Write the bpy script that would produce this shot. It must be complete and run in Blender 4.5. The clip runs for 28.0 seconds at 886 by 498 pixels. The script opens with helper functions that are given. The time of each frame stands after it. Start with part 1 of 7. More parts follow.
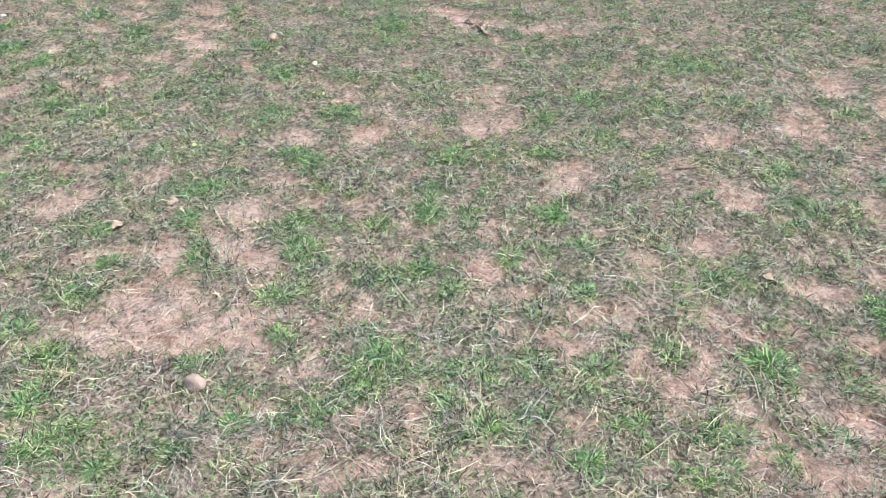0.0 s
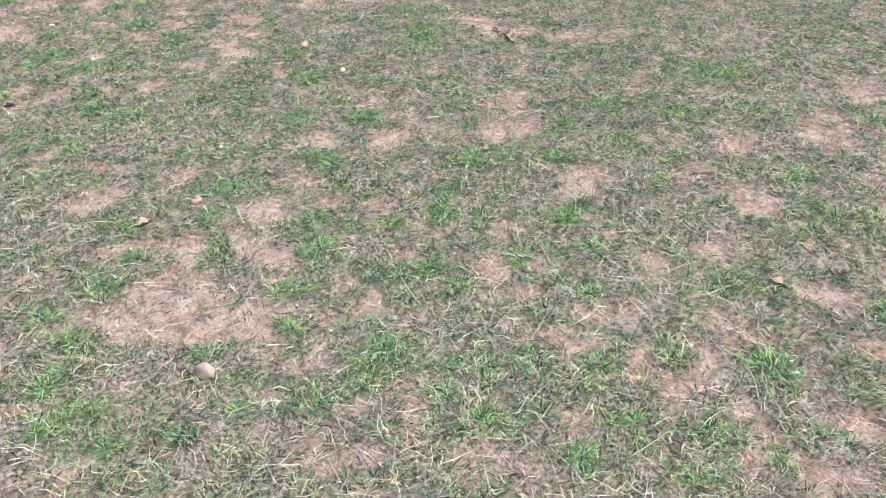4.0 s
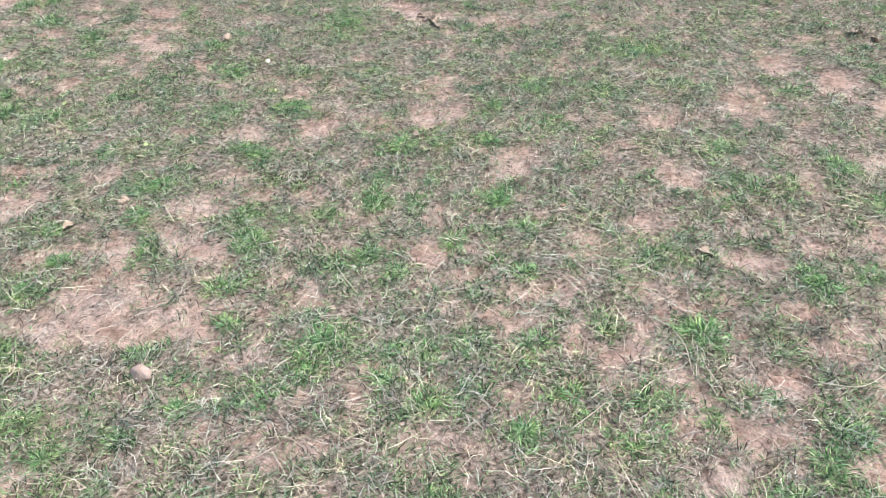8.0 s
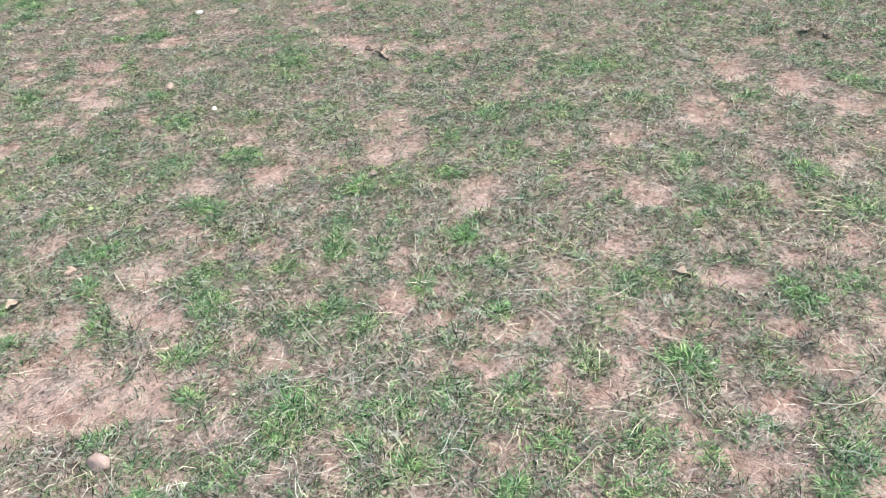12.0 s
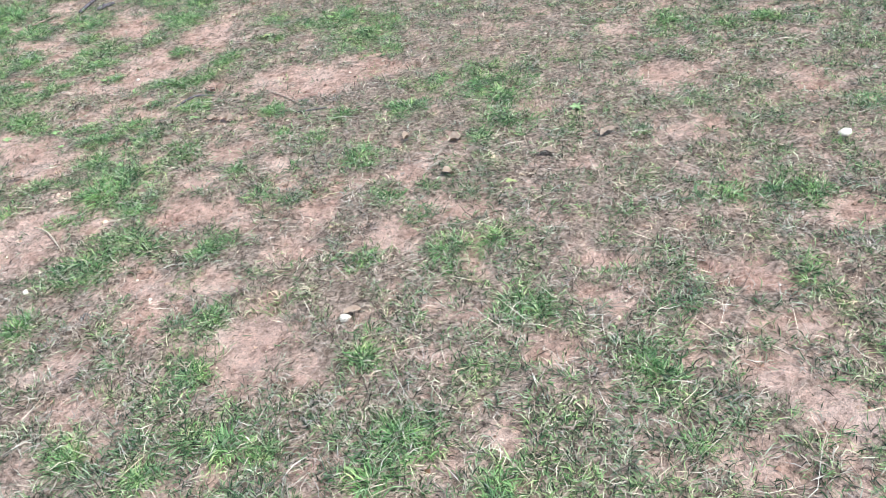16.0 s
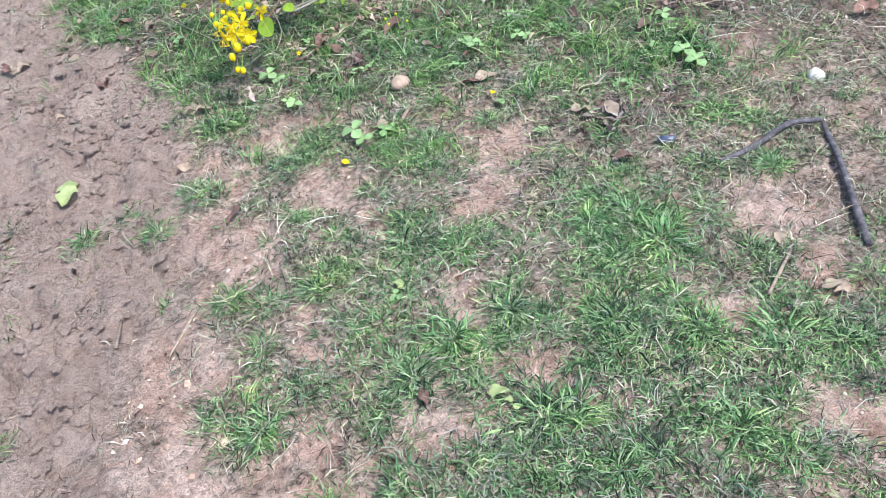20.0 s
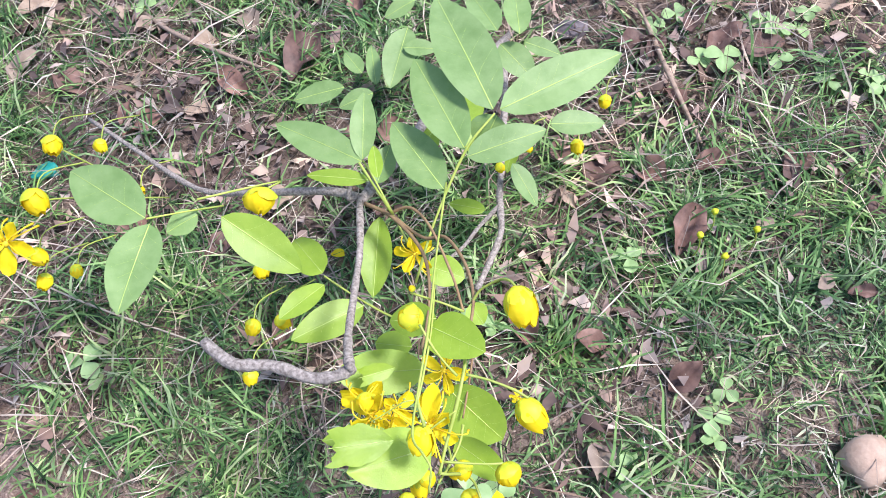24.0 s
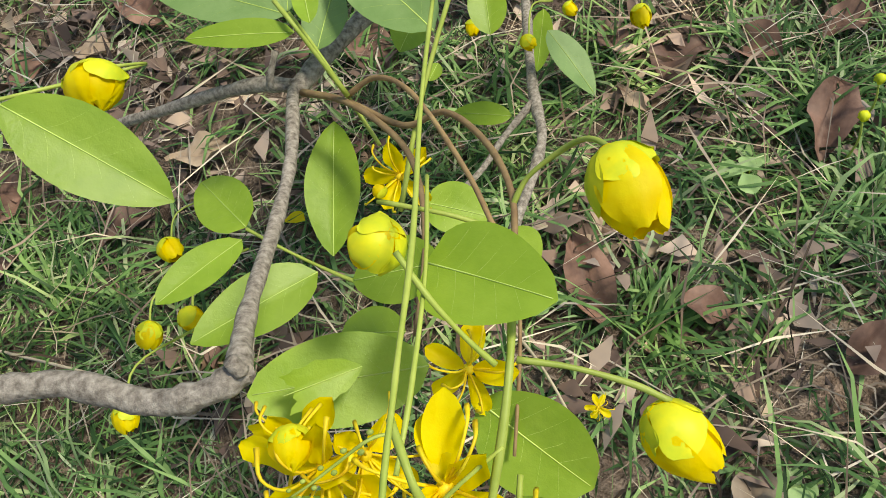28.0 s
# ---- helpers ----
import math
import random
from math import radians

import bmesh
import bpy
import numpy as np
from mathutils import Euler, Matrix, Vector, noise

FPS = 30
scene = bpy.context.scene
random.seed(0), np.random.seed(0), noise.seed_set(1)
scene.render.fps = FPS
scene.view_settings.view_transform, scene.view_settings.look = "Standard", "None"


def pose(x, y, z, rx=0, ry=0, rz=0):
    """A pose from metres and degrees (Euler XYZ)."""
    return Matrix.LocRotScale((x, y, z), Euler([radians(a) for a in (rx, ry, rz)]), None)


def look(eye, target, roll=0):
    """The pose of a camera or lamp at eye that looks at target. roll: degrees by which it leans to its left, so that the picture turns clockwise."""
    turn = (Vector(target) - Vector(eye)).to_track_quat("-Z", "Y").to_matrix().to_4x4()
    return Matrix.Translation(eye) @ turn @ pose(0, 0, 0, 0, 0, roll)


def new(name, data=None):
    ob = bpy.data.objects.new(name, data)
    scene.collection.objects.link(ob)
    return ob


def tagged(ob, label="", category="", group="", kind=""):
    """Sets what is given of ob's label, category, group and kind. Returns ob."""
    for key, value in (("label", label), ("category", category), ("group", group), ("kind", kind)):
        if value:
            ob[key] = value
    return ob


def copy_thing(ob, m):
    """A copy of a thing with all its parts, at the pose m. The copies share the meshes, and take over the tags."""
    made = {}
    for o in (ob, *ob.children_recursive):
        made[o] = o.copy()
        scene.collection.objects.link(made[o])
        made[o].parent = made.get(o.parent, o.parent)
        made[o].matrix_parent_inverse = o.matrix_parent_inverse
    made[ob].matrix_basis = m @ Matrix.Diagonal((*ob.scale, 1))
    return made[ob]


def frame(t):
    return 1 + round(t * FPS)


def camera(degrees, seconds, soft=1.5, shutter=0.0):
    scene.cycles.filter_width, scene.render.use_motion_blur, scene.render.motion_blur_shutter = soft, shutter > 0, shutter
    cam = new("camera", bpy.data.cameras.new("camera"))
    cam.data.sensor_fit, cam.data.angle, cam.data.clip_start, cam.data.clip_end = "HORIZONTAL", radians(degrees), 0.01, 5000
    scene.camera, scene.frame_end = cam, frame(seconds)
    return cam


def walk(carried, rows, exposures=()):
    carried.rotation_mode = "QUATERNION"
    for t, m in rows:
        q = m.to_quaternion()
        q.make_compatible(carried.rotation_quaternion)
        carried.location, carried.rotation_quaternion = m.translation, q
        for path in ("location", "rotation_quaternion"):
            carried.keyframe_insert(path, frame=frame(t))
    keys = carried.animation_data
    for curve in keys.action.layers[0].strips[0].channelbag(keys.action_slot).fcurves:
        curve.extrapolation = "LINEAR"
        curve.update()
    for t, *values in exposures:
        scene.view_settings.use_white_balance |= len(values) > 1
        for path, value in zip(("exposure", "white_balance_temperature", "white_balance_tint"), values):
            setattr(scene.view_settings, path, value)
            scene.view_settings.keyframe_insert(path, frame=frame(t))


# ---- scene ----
cam = camera(57.7, 28.0, 0.4)
PATH = [
    (0, (0.071, 0.214, 1.317), (0.139, 1.799, 0.099), 0.5),
    (0.5, (0.07, 0.21, 1.313), (0.137, 1.796, 0.097), 0.3),
    (1, (0.065, 0.211, 1.31), (0.135, 1.796, 0.093), 0.3),
    (1.5, (0.057, 0.21, 1.307), (0.129, 1.796, 0.09), 0.3),
    (2, (0.068, 0.203, 1.313), (0.118, 1.79, 0.097), 0.3),
    (2.5, (0.099, 0.188, 1.319), (0.121, 1.78, 0.11), 0.1),
    (4.5, (0.184, 0.156, 1.309), (0.12, 1.761, 0.117), -1.6),
    (5, (0.183, 0.16, 1.302), (0.12, 1.764, 0.109), -1.6),
    (5.5, (0.187, 0.16, 1.322), (0.121, 1.766, 0.132), -1.7),
    (6, (0.184, 0.161, 1.32), (0.123, 1.77, 0.135), -1.9),
    (6.5, (0.177, 0.149, 1.318), (0.118, 1.759, 0.133), -2.0),
    (7, (0.192, 0.144, 1.325), (0.17, 1.744, 0.126), -2.0),
    (7.5, (0.191, 0.144, 1.322), (0.23, 1.739, 0.116), -1.6),
    (8, (0.189, 0.148, 1.315), (0.282, 1.731, 0.095), -1.2),
    (8.5, (0.198, 0.155, 1.311), (0.357, 1.719, 0.075), -0.7),
    (9, (0.22, 0.161, 1.31), (0.434, 1.718, 0.073), -0.7),
    (9.5, (0.25, 0.166, 1.308), (0.512, 1.72, 0.076), -0.9),
    (10, (0.272, 0.175, 1.321), (0.549, 1.731, 0.096), -1.3),
    (10.5, (0.267, 0.172, 1.322), (0.552, 1.73, 0.1), -1.5),
    (11, (0.256, 0.175, 1.331), (0.538, 1.737, 0.115), -1.8),
    (11.5, (0.248, 0.187, 1.325), (0.47, 1.783, 0.141), -3.8),
    (13.5, (-0.111, 0.871, 1.209), (-0.11, 2.462, -0.004), -2.9),
    (14, (-0.297, 1.168, 1.184), (-0.417, 2.734, -0.053), -4.1),
    (14.5, (-0.562, 1.446, 1.177), (-0.723, 3.009, -0.06), -6.5),
    (15, (-0.736, 1.724, 1.148), (-0.907, 3.297, -0.075), -9.0),
    (15.5, (-0.978, 2.008, 1.133), (-1.176, 3.596, -0.068), -9.4),
    (16, (-1.269, 2.342, 1.11), (-1.482, 3.936, -0.078), -8.7),
    (16.5, (-1.571, 2.701, 1.07), (-1.87, 4.246, -0.163), -7.7),
    (17, (-1.899, 2.992, 1.08), (-2.29, 4.503, -0.171), -7.7),
    (17.5, (-2.19, 3.32, 1.069), (-2.665, 4.77, -0.224), -10.0),
    (18, (-2.52, 3.678, 1.056), (-3.035, 5.089, -0.265), -11.6),
    (18.5, (-2.843, 3.96, 1.076), (-3.399, 5.342, -0.259), -12.7),
    (19, (-3.124, 4.252, 1.075), (-3.672, 5.603, -0.294), -12.9),
    (19.5, (-3.41, 4.509, 1.074), (-3.842, 5.899, -0.299), -12.0),
    (20, (-3.659, 4.764, 1.04), (-4.017, 6.181, -0.325), -12.8),
    (20.5, (-3.885, 5.015, 1.021), (-4.145, 6.46, -0.337), -10.8),
    (21, (-4.09, 5.289, 0.991), (-4.193, 6.729, -0.393), -8.6),
    (21.5, (-4.216, 5.578, 0.94), (-4.226, 6.981, -0.487), -8.9),
    (23.5, (-4.376, 6.251, 0.817), (-4.265, 7.371, -0.836), -12.0),
    (24, (-4.441, 6.333, 0.769), (-4.346, 7.317, -0.969), -11.9),
    (24.5, (-4.433, 6.39, 0.581), (-4.517, 7.281, -1.208), -20.0),
    (25, (-4.407, 6.424, 0.455), (-4.616, 7.309, -1.326), -25.1),
    (25.5, (-4.416, 6.425, 0.442), (-4.6, 7.332, -1.331), -25.4),
    (26, (-4.422, 6.425, 0.461), (-4.439, 7.287, -1.343), -21.6),
    (26.5, (-4.433, 6.405, 0.493), (-4.39, 7.361, -1.262), -21.2),
    (27, (-4.433, 6.42, 0.495), (-4.448, 7.469, -1.208), -24.1),
    (27.5, (-4.438, 6.421, 0.483), (-4.438, 7.475, -1.217), -22.9),
    (28, (-4.44, 6.434, 0.477), (-4.372, 7.486, -1.222), -19.3),
]
walk(cam, [(t, look(eye, target, roll)) for t, eye, target, roll in PATH],
     ((0, 1.08, 6480, 6), (11, 1.1, 6480, 6), (16, 1.1, 6320, 6), (16.8, 1.05, 6220, 8), (18, 0.98, 6020, 11), (19.2, 0.98, 6020, 6), (21, 1.18, 6130, 8), (23.5, 1.2, 6080, 17), (24.2, 1.08, 6380, 17), (25.0, 0.45, 7450, -6), (26, 0.38, 7650, -5), (28, 0.48, 7800, 0)))

# ---- sky, light, exposure ----
world = bpy.data.worlds.new("overcast_sky")
scene.world = world
world.use_nodes = True
wn = world.node_tree
sky = wn.nodes.new("ShaderNodeTexSky")
sky.sky_type = 'NISHITA'
sky.sun_disc = False
sky.sun_elevation = radians(61)
sky.sun_rotation = radians(111)
sky.air_density, sky.dust_density, sky.ozone_density = 1.0, 1.2, 1.0
wn.nodes["Background"].inputs["Strength"].default_value = 0.118
wn.links.new(sky.outputs["Color"], wn.nodes["Background"].inputs["Color"])
sun_data = bpy.data.lights.new("sun", 'SUN')
sun_data.energy, sun_data.angle, sun_data.color = 2.55, radians(10), (1.0, 0.97, 0.93)
sun = new("sun", sun_data)
sun.matrix_world = look((4.2, -1.6, 8.0), (0, 0, 0))


# ---- materials ----
def principled(name, rough=0.7, spec=0.3):
    m = bpy.data.materials.new(name)
    m.use_nodes = True
    t = m.node_tree
    b = t.nodes["Principled BSDF"]
    b.inputs["Roughness"].default_value = rough
    b.inputs["Specular IOR Level"].default_value = spec
    return m, t, b


def node(t, kind, **values):
    n = t.nodes.new(kind)
    for k, v in values.items():
        n.inputs[k].default_value = v
    return n


def ramp(t, fac, stops):
    r = t.nodes.new("ShaderNodeValToRGB")
    el = r.color_ramp.elements
    while len(el) < len(stops):
        el.new(0.5)
    for e, (p, c) in zip(el, stops):
        e.position, e.color = p, (*c, 1)
    t.links.new(fac, r.inputs["Fac"])
    return r.outputs["Color"]


def mixed(t, fac, a, b, how='MIX'):
    n = t.nodes.new("ShaderNodeMix")
    n.data_type, n.blend_type = 'RGBA', how
    for socket, v in ((n.inputs["Factor"], fac), (n.inputs[6], a), (n.inputs[7], b)):
        if isinstance(v, (int, float)):
            socket.default_value = v
        elif isinstance(v, tuple):
            socket.default_value = (*v, 1)
        else:
            t.links.new(v, socket)
    return n.outputs[2]


def noise_out(t, scale, detail=4, rough=0.55, place="Object"):
    c = t.nodes.new("ShaderNodeTexCoord")
    n = node(t, "ShaderNodeTexNoise", Scale=scale, Detail=detail, Roughness=rough)
    t.links.new(c.outputs[place], n.inputs["Vector"])
    return n.outputs["Fac"]


def bumped(t, b, heights):
    last = None
    for h, strength, dist in heights:
        n = node(t, "ShaderNodeBump", Strength=strength, Distance=dist)
        t.links.new(h, n.inputs["Height"])
        if last:
            t.links.new(last, n.inputs["Normal"])
        last = n.outputs["Normal"]
    t.links.new(last, b.inputs["Normal"])


def math_out(t, op, a, b, clamp=True):
    n = t.nodes.new("ShaderNodeMath")
    n.operation, n.use_clamp = op, clamp
    for s, v in zip(n.inputs, (a, b)):
        if isinstance(v, (int, float)):
            s.default_value = v
        else:
            t.links.new(v, s)
    return n.outputs[0]


def soil_material():
    m, t, b = principled("sandy_soil", 0.95, 0.12)
    mid, fine = noise_out(t, 9, 5, 0.6), noise_out(t, 85, 6, 0.7)
    grit = noise_out(t, 420, 2, 0.6)
    sand = ramp(t, mid, [(0.28, (0.56, 0.36, 0.285)), (0.45, (0.74, 0.515, 0.425)), (0.7, (0.86, 0.66, 0.57))])
    sand = mixed(t, 0.55, sand, ramp(t, fine, [(0.33, (0.45, 0.38, 0.36)), (0.46, (0.95, 0.92, 0.9)), (0.7, (1.15, 1.15, 1.15))]), 'MULTIPLY')
    red = ramp(t, fine, [(0.3, (0.40, 0.225, 0.17)), (0.5, (0.67, 0.425, 0.34)), (0.7, (0.81, 0.59, 0.50))])
    bare = mixed(t, math_out(t, 'MULTIPLY', math_out(t, 'SUBTRACT', noise_out(t, 3.1, 4, 0.65), 0.53), 9.0), sand, red)
    duff = ramp(t, fine, [(0.32, (0.10, 0.072, 0.058)), (0.48, (0.37, 0.285, 0.23)), (0.67, (0.70, 0.57, 0.475))])
    at = t.nodes.new("ShaderNodeAttribute")
    at.attribute_name = "bare"
    track = t.nodes.new("ShaderNodeAttribute")
    track.attribute_name = "track"
    edge = math_out(t, 'ADD', at.outputs["Fac"], math_out(t, 'MULTIPLY', math_out(t, 'SUBTRACT', fine, 0.5, False), 2.4, False))
    col = mixed(t, edge, duff, bare)
    mud = ramp(t, mid, [(0.28, (0.35, 0.25, 0.21)), (0.5, (0.565, 0.415, 0.355)), (0.72, (0.71, 0.555, 0.48))])
    mud = mixed(t, 0.5, mud, ramp(t, fine, [(0.32, (0.22, 0.155, 0.13)), (0.48, (0.51, 0.38, 0.325)), (0.68, (0.72, 0.57, 0.495))]))
    humus = t.nodes.new("ShaderNodeAttribute")
    humus.attribute_name = "humus"
    col = mixed(t, humus.outputs["Fac"], col, ramp(t, fine, [(0.3, (0.10, 0.07, 0.056)), (0.55, (0.23, 0.17, 0.14)), (0.75, (0.44, 0.35, 0.29))]))
    meadow = t.nodes.new("ShaderNodeAttribute")
    meadow.attribute_name = "meadow"
    col = mixed(t, meadow.outputs["Fac"], col, ramp(t, mid, [(0.3, (0.17, 0.175, 0.10)), (0.55, (0.32, 0.315, 0.20)), (0.75, (0.50, 0.45, 0.34))]))
    col = mixed(t, 0.7, col, ramp(t, noise_out(t, 27, 4, 0.7), [(0.36, (0.58, 0.53, 0.50)), (0.5, (1, 1, 1)), (0.62, (1.2, 1.2, 1.2))]), 'MULTIPLY')
    col = mixed(t, track.outputs["Fac"], col, mud)
    col = mixed(t, 0.4, col, ramp(t, grit, [(0.35, (0.45, 0.42, 0.40)), (0.5, (1, 1, 1)), (0.66, (1.3, 1.27, 1.22))]), 'MULTIPLY')
    t.links.new(col, b.inputs["Base Color"])
    bumped(t, b, [(mid, 0.7, 0.05), (fine, 1.0, 0.03), (grit, 1.0, 0.006)])
    return m


def blade_material(name, stops, thin=0.3, rough=0.55, spec=0.3):
    """Leaf or straw: colour by piece, with light that passes through it."""
    m, t, b = principled(name, rough, spec)
    geo = t.nodes.new("ShaderNodeNewGeometry")
    col = ramp(t, geo.outputs["Random Per Island"], stops)
    broad, clump = noise_out(t, 2.3, 3, 0.6, "Object"), noise_out(t, 11.0, 3, 0.6, "Object")
    col = mixed(t, 0.6, col, ramp(t, broad, [(0.3, (0.75, 0.8, 0.8)), (0.5, (1, 1, 1)), (0.7, (1.12, 1.06, 0.95))]), 'MULTIPLY')
    col = mixed(t, 0.8, col, ramp(t, clump, [(0.3, (0.64, 0.75, 0.82)), (0.5, (1, 1, 1)), (0.7, (1.22, 1.15, 0.92))]), 'MULTIPLY')
    col = mixed(t, 0.7, col, ramp(t, noise_out(t, 30.0, 2, 0.6, "Object"), [(0.36, (0.52, 0.56, 0.58)), (0.5, (1, 1, 1)), (0.64, (1.4, 1.36, 1.26))]), 'MULTIPLY')
    t.links.new(col, b.inputs["Base Color"])
    tr = t.nodes.new("ShaderNodeBsdfTranslucent")
    t.links.new(col, tr.inputs["Color"])
    mix = node(t, "ShaderNodeMixShader", Fac=thin)
    t.links.new(b.outputs["BSDF"], mix.inputs[1])
    t.links.new(tr.outputs["BSDF"], mix.inputs[2])
    t.links.new(mix.outputs[0], t.nodes["Material Output"].inputs["Surface"])
    return m


SOIL = soil_material()
# GREEN, FADED and STRAW: near-black low stops paint in the shadow gaps between blades.
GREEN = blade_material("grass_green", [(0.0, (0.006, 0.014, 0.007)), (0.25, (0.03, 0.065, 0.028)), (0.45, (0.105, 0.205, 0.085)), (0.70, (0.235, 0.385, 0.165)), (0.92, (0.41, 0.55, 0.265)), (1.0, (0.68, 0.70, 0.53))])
LONG_GREEN = blade_material("long_grass_green", [(0.0, (0.018, 0.046, 0.016)), (0.25, (0.075, 0.17, 0.055)), (0.6, (0.185, 0.335, 0.11)), (0.88, (0.32, 0.48, 0.19)), (1.0, (0.55, 0.60, 0.38))], 0.3)
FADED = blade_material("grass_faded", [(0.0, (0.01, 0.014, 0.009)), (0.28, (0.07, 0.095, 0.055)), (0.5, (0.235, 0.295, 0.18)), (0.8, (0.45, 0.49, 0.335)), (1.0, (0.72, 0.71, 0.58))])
FRESH = blade_material("grass_fresh", [(0.0, (0.018, 0.04, 0.014)), (0.22, (0.075, 0.165, 0.05)), (0.5, (0.20, 0.365, 0.14)), (0.82, (0.355, 0.54, 0.245)), (1.0, (0.62, 0.68, 0.43))])
DRY_STEM = blade_material("dry_stem", [(0.0, (0.05, 0.033, 0.026)), (0.35, (0.22, 0.16, 0.13)), (0.7, (0.43, 0.345, 0.29)), (1.0, (0.70, 0.61, 0.52))], 0.05, 0.8, 0.2)
PALE_STRAW = blade_material("pale_straw", [(0.0, (0.05, 0.036, 0.03)), (0.25, (0.30, 0.24, 0.195)), (0.6, (0.60, 0.51, 0.42)), (1.0, (0.84, 0.76, 0.65))], 0.1, 0.7, 0.25)
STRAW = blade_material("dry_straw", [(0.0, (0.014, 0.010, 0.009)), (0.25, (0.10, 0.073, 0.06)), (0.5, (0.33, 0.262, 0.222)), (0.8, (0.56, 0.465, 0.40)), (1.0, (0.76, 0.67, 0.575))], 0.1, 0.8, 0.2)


# ---- lie of the land ----
def lattice(x, y, seed):
    """Smooth value noise from 0 to 1."""
    xi, yi = np.floor(x), np.floor(y)
    fx, fy = x - xi, y - yi
    fx, fy = fx * fx * (3 - 2 * fx), fy * fy * (3 - 2 * fy)

    def corner(a, b):
        v = np.sin(a * 127.1 + b * 311.7 + seed * 74.7) * 43758.5453
        return v - np.floor(v)

    top = corner(xi, yi) * (1 - fx) + corner(xi + 1, yi) * fx
    low = corner(xi, yi + 1) * (1 - fx) + corner(xi + 1, yi + 1) * fx
    return top * (1 - fy) + low * fy


def layered(x, y, scale, seed, octaves=3):
    out, amp, total = 0.0, 1.0, 0.0
    for k in range(octaves):
        out = out + amp * lattice(x * scale + 3.7 * k, y * scale - 1.9 * k, seed + k)
        total += amp
        amp *= 0.55
        scale *= 2.1
    return out / total


def cells(x, y, scale, seed):
    """Irregular plates: a value from 0 to 1 for each, and 0 at the seams to 1 inside."""
    x, y = x * scale, y * scale
    x, y = x + 0.9 * (layered(x, y, 0.9, seed + 50, 2) - 0.5), y + 0.9 * (layered(x, y, 0.9, seed + 60, 2) - 0.5)
    xi, yi = np.floor(x), np.floor(y)
    first, second, value = np.full_like(x, 9.0), np.full_like(x, 9.0), np.zeros_like(x)

    def chance(a, b, k):
        v = np.sin(a * 127.1 + b * 311.7 + (seed + k) * 74.7) * 43758.5453
        return v - np.floor(v)

    for i in (-1, 0, 1):
        for j in (-1, 0, 1):
            a, b = xi + i, yi + j
            d = np.hypot(a + chance(a, b, 1) - x, b + chance(a, b, 2) - y)
            nearer = d < first
            second = np.where(nearer, first, np.minimum(second, d))
            value = np.where(nearer, chance(a, b, 3), value)
            first = np.minimum(first, d)
    return value, np.clip((second - first) * 4.0, 0, 1)


SPINE = ((0.9, 1.0), (0.2, 2.4), (-0.9, 3.3), (-2.2, 4.5), (-3.7, 5.4), (-4.4, 6.6), (-4.6, 7.6))


def near_walk(x, y):
    """Distance to the line along which the camera looks."""
    best = np.full_like(x, 99.0)
    for (ax, ay), (cx, cy) in zip(SPINE, SPINE[1:]):
        dx, dy = cx - ax, cy - ay
        u = np.clip(((x - ax) * dx + (y - ay) * dy) / (dx * dx + dy * dy), 0, 1)
        best = np.minimum(best, np.hypot(x - ax - u * dx, y - ay - u * dy))
    return best


def path_side(x, y):
    """How far inside the trodden dirt track a place lies (0 to 1)."""
    edge = np.interp(y, TRACK_Y, TRACK_X) + 0.22 * (layered(x, y, 4.5, 31, 3) - 0.5)
    verge = edge - 1.9 + 0.5 * (layered(x, y, 2.0, 33, 3) - 0.5)
    return np.clip((edge - x) / 0.10 + 0.5, 0, 1) * np.clip((x - verge) / 0.12, 0, 1) * np.clip((y - 5.12 + 0.3 * (layered(x, y, 4.0, 37, 2) - 0.5)) / 0.2, 0, 1)


TRACK_Y = (3.6, 4.2, 4.6, 4.85, 5.1, 5.5, 5.85, 6.3, 6.65, 6.92, 7.42, 9.0, 16.0)
TRACK_X = (-4.0, -3.95, -3.95, -4.10, -4.30, -4.40, -4.48, -4.66, -4.84, -5.18, -5.46, -6.8, -13.0)


BARE = []
BARE.append((
    (1.21, 1.03, 0.10, 0.12), (0.78, 1.05, 0.07, 0.04), (1.13, 1.06, 0.08, 0.13), (1.36, 1.15, 0.06, 0.07),
    (0.89, 1.17, 0.10, 0.06), (0.24, 1.18, 0.05, 0.02), (0.75, 1.20, 0.05, 0.04), (-0.07, 1.20, 0.07, 0.03),
    (-0.60, 1.21, 0.08, 0.04), (1.36, 1.26, 0.09, 0.06), (-0.14, 1.27, 0.05, 0.02), (0.81, 1.28, 0.05, 0.05),
    (0.83, 1.28, 0.04, 0.02), (-0.25, 1.29, 0.04, 0.04), (1.00, 1.30, 0.08, 0.05), (1.22, 1.30, 0.07, 0.05),
    (0.08, 1.31, 0.03, 0.04), (0.42, 1.34, 0.05, 0.03), (-0.05, 1.35, 0.04, 0.03), (0.79, 1.35, 0.05, 0.03),
    (1.40, 1.38, 0.07, 0.04), (-0.40, 1.39, 0.08, 0.02), (1.19, 1.41, 0.09, 0.04), (0.65, 1.44, 0.08, 0.04),
))
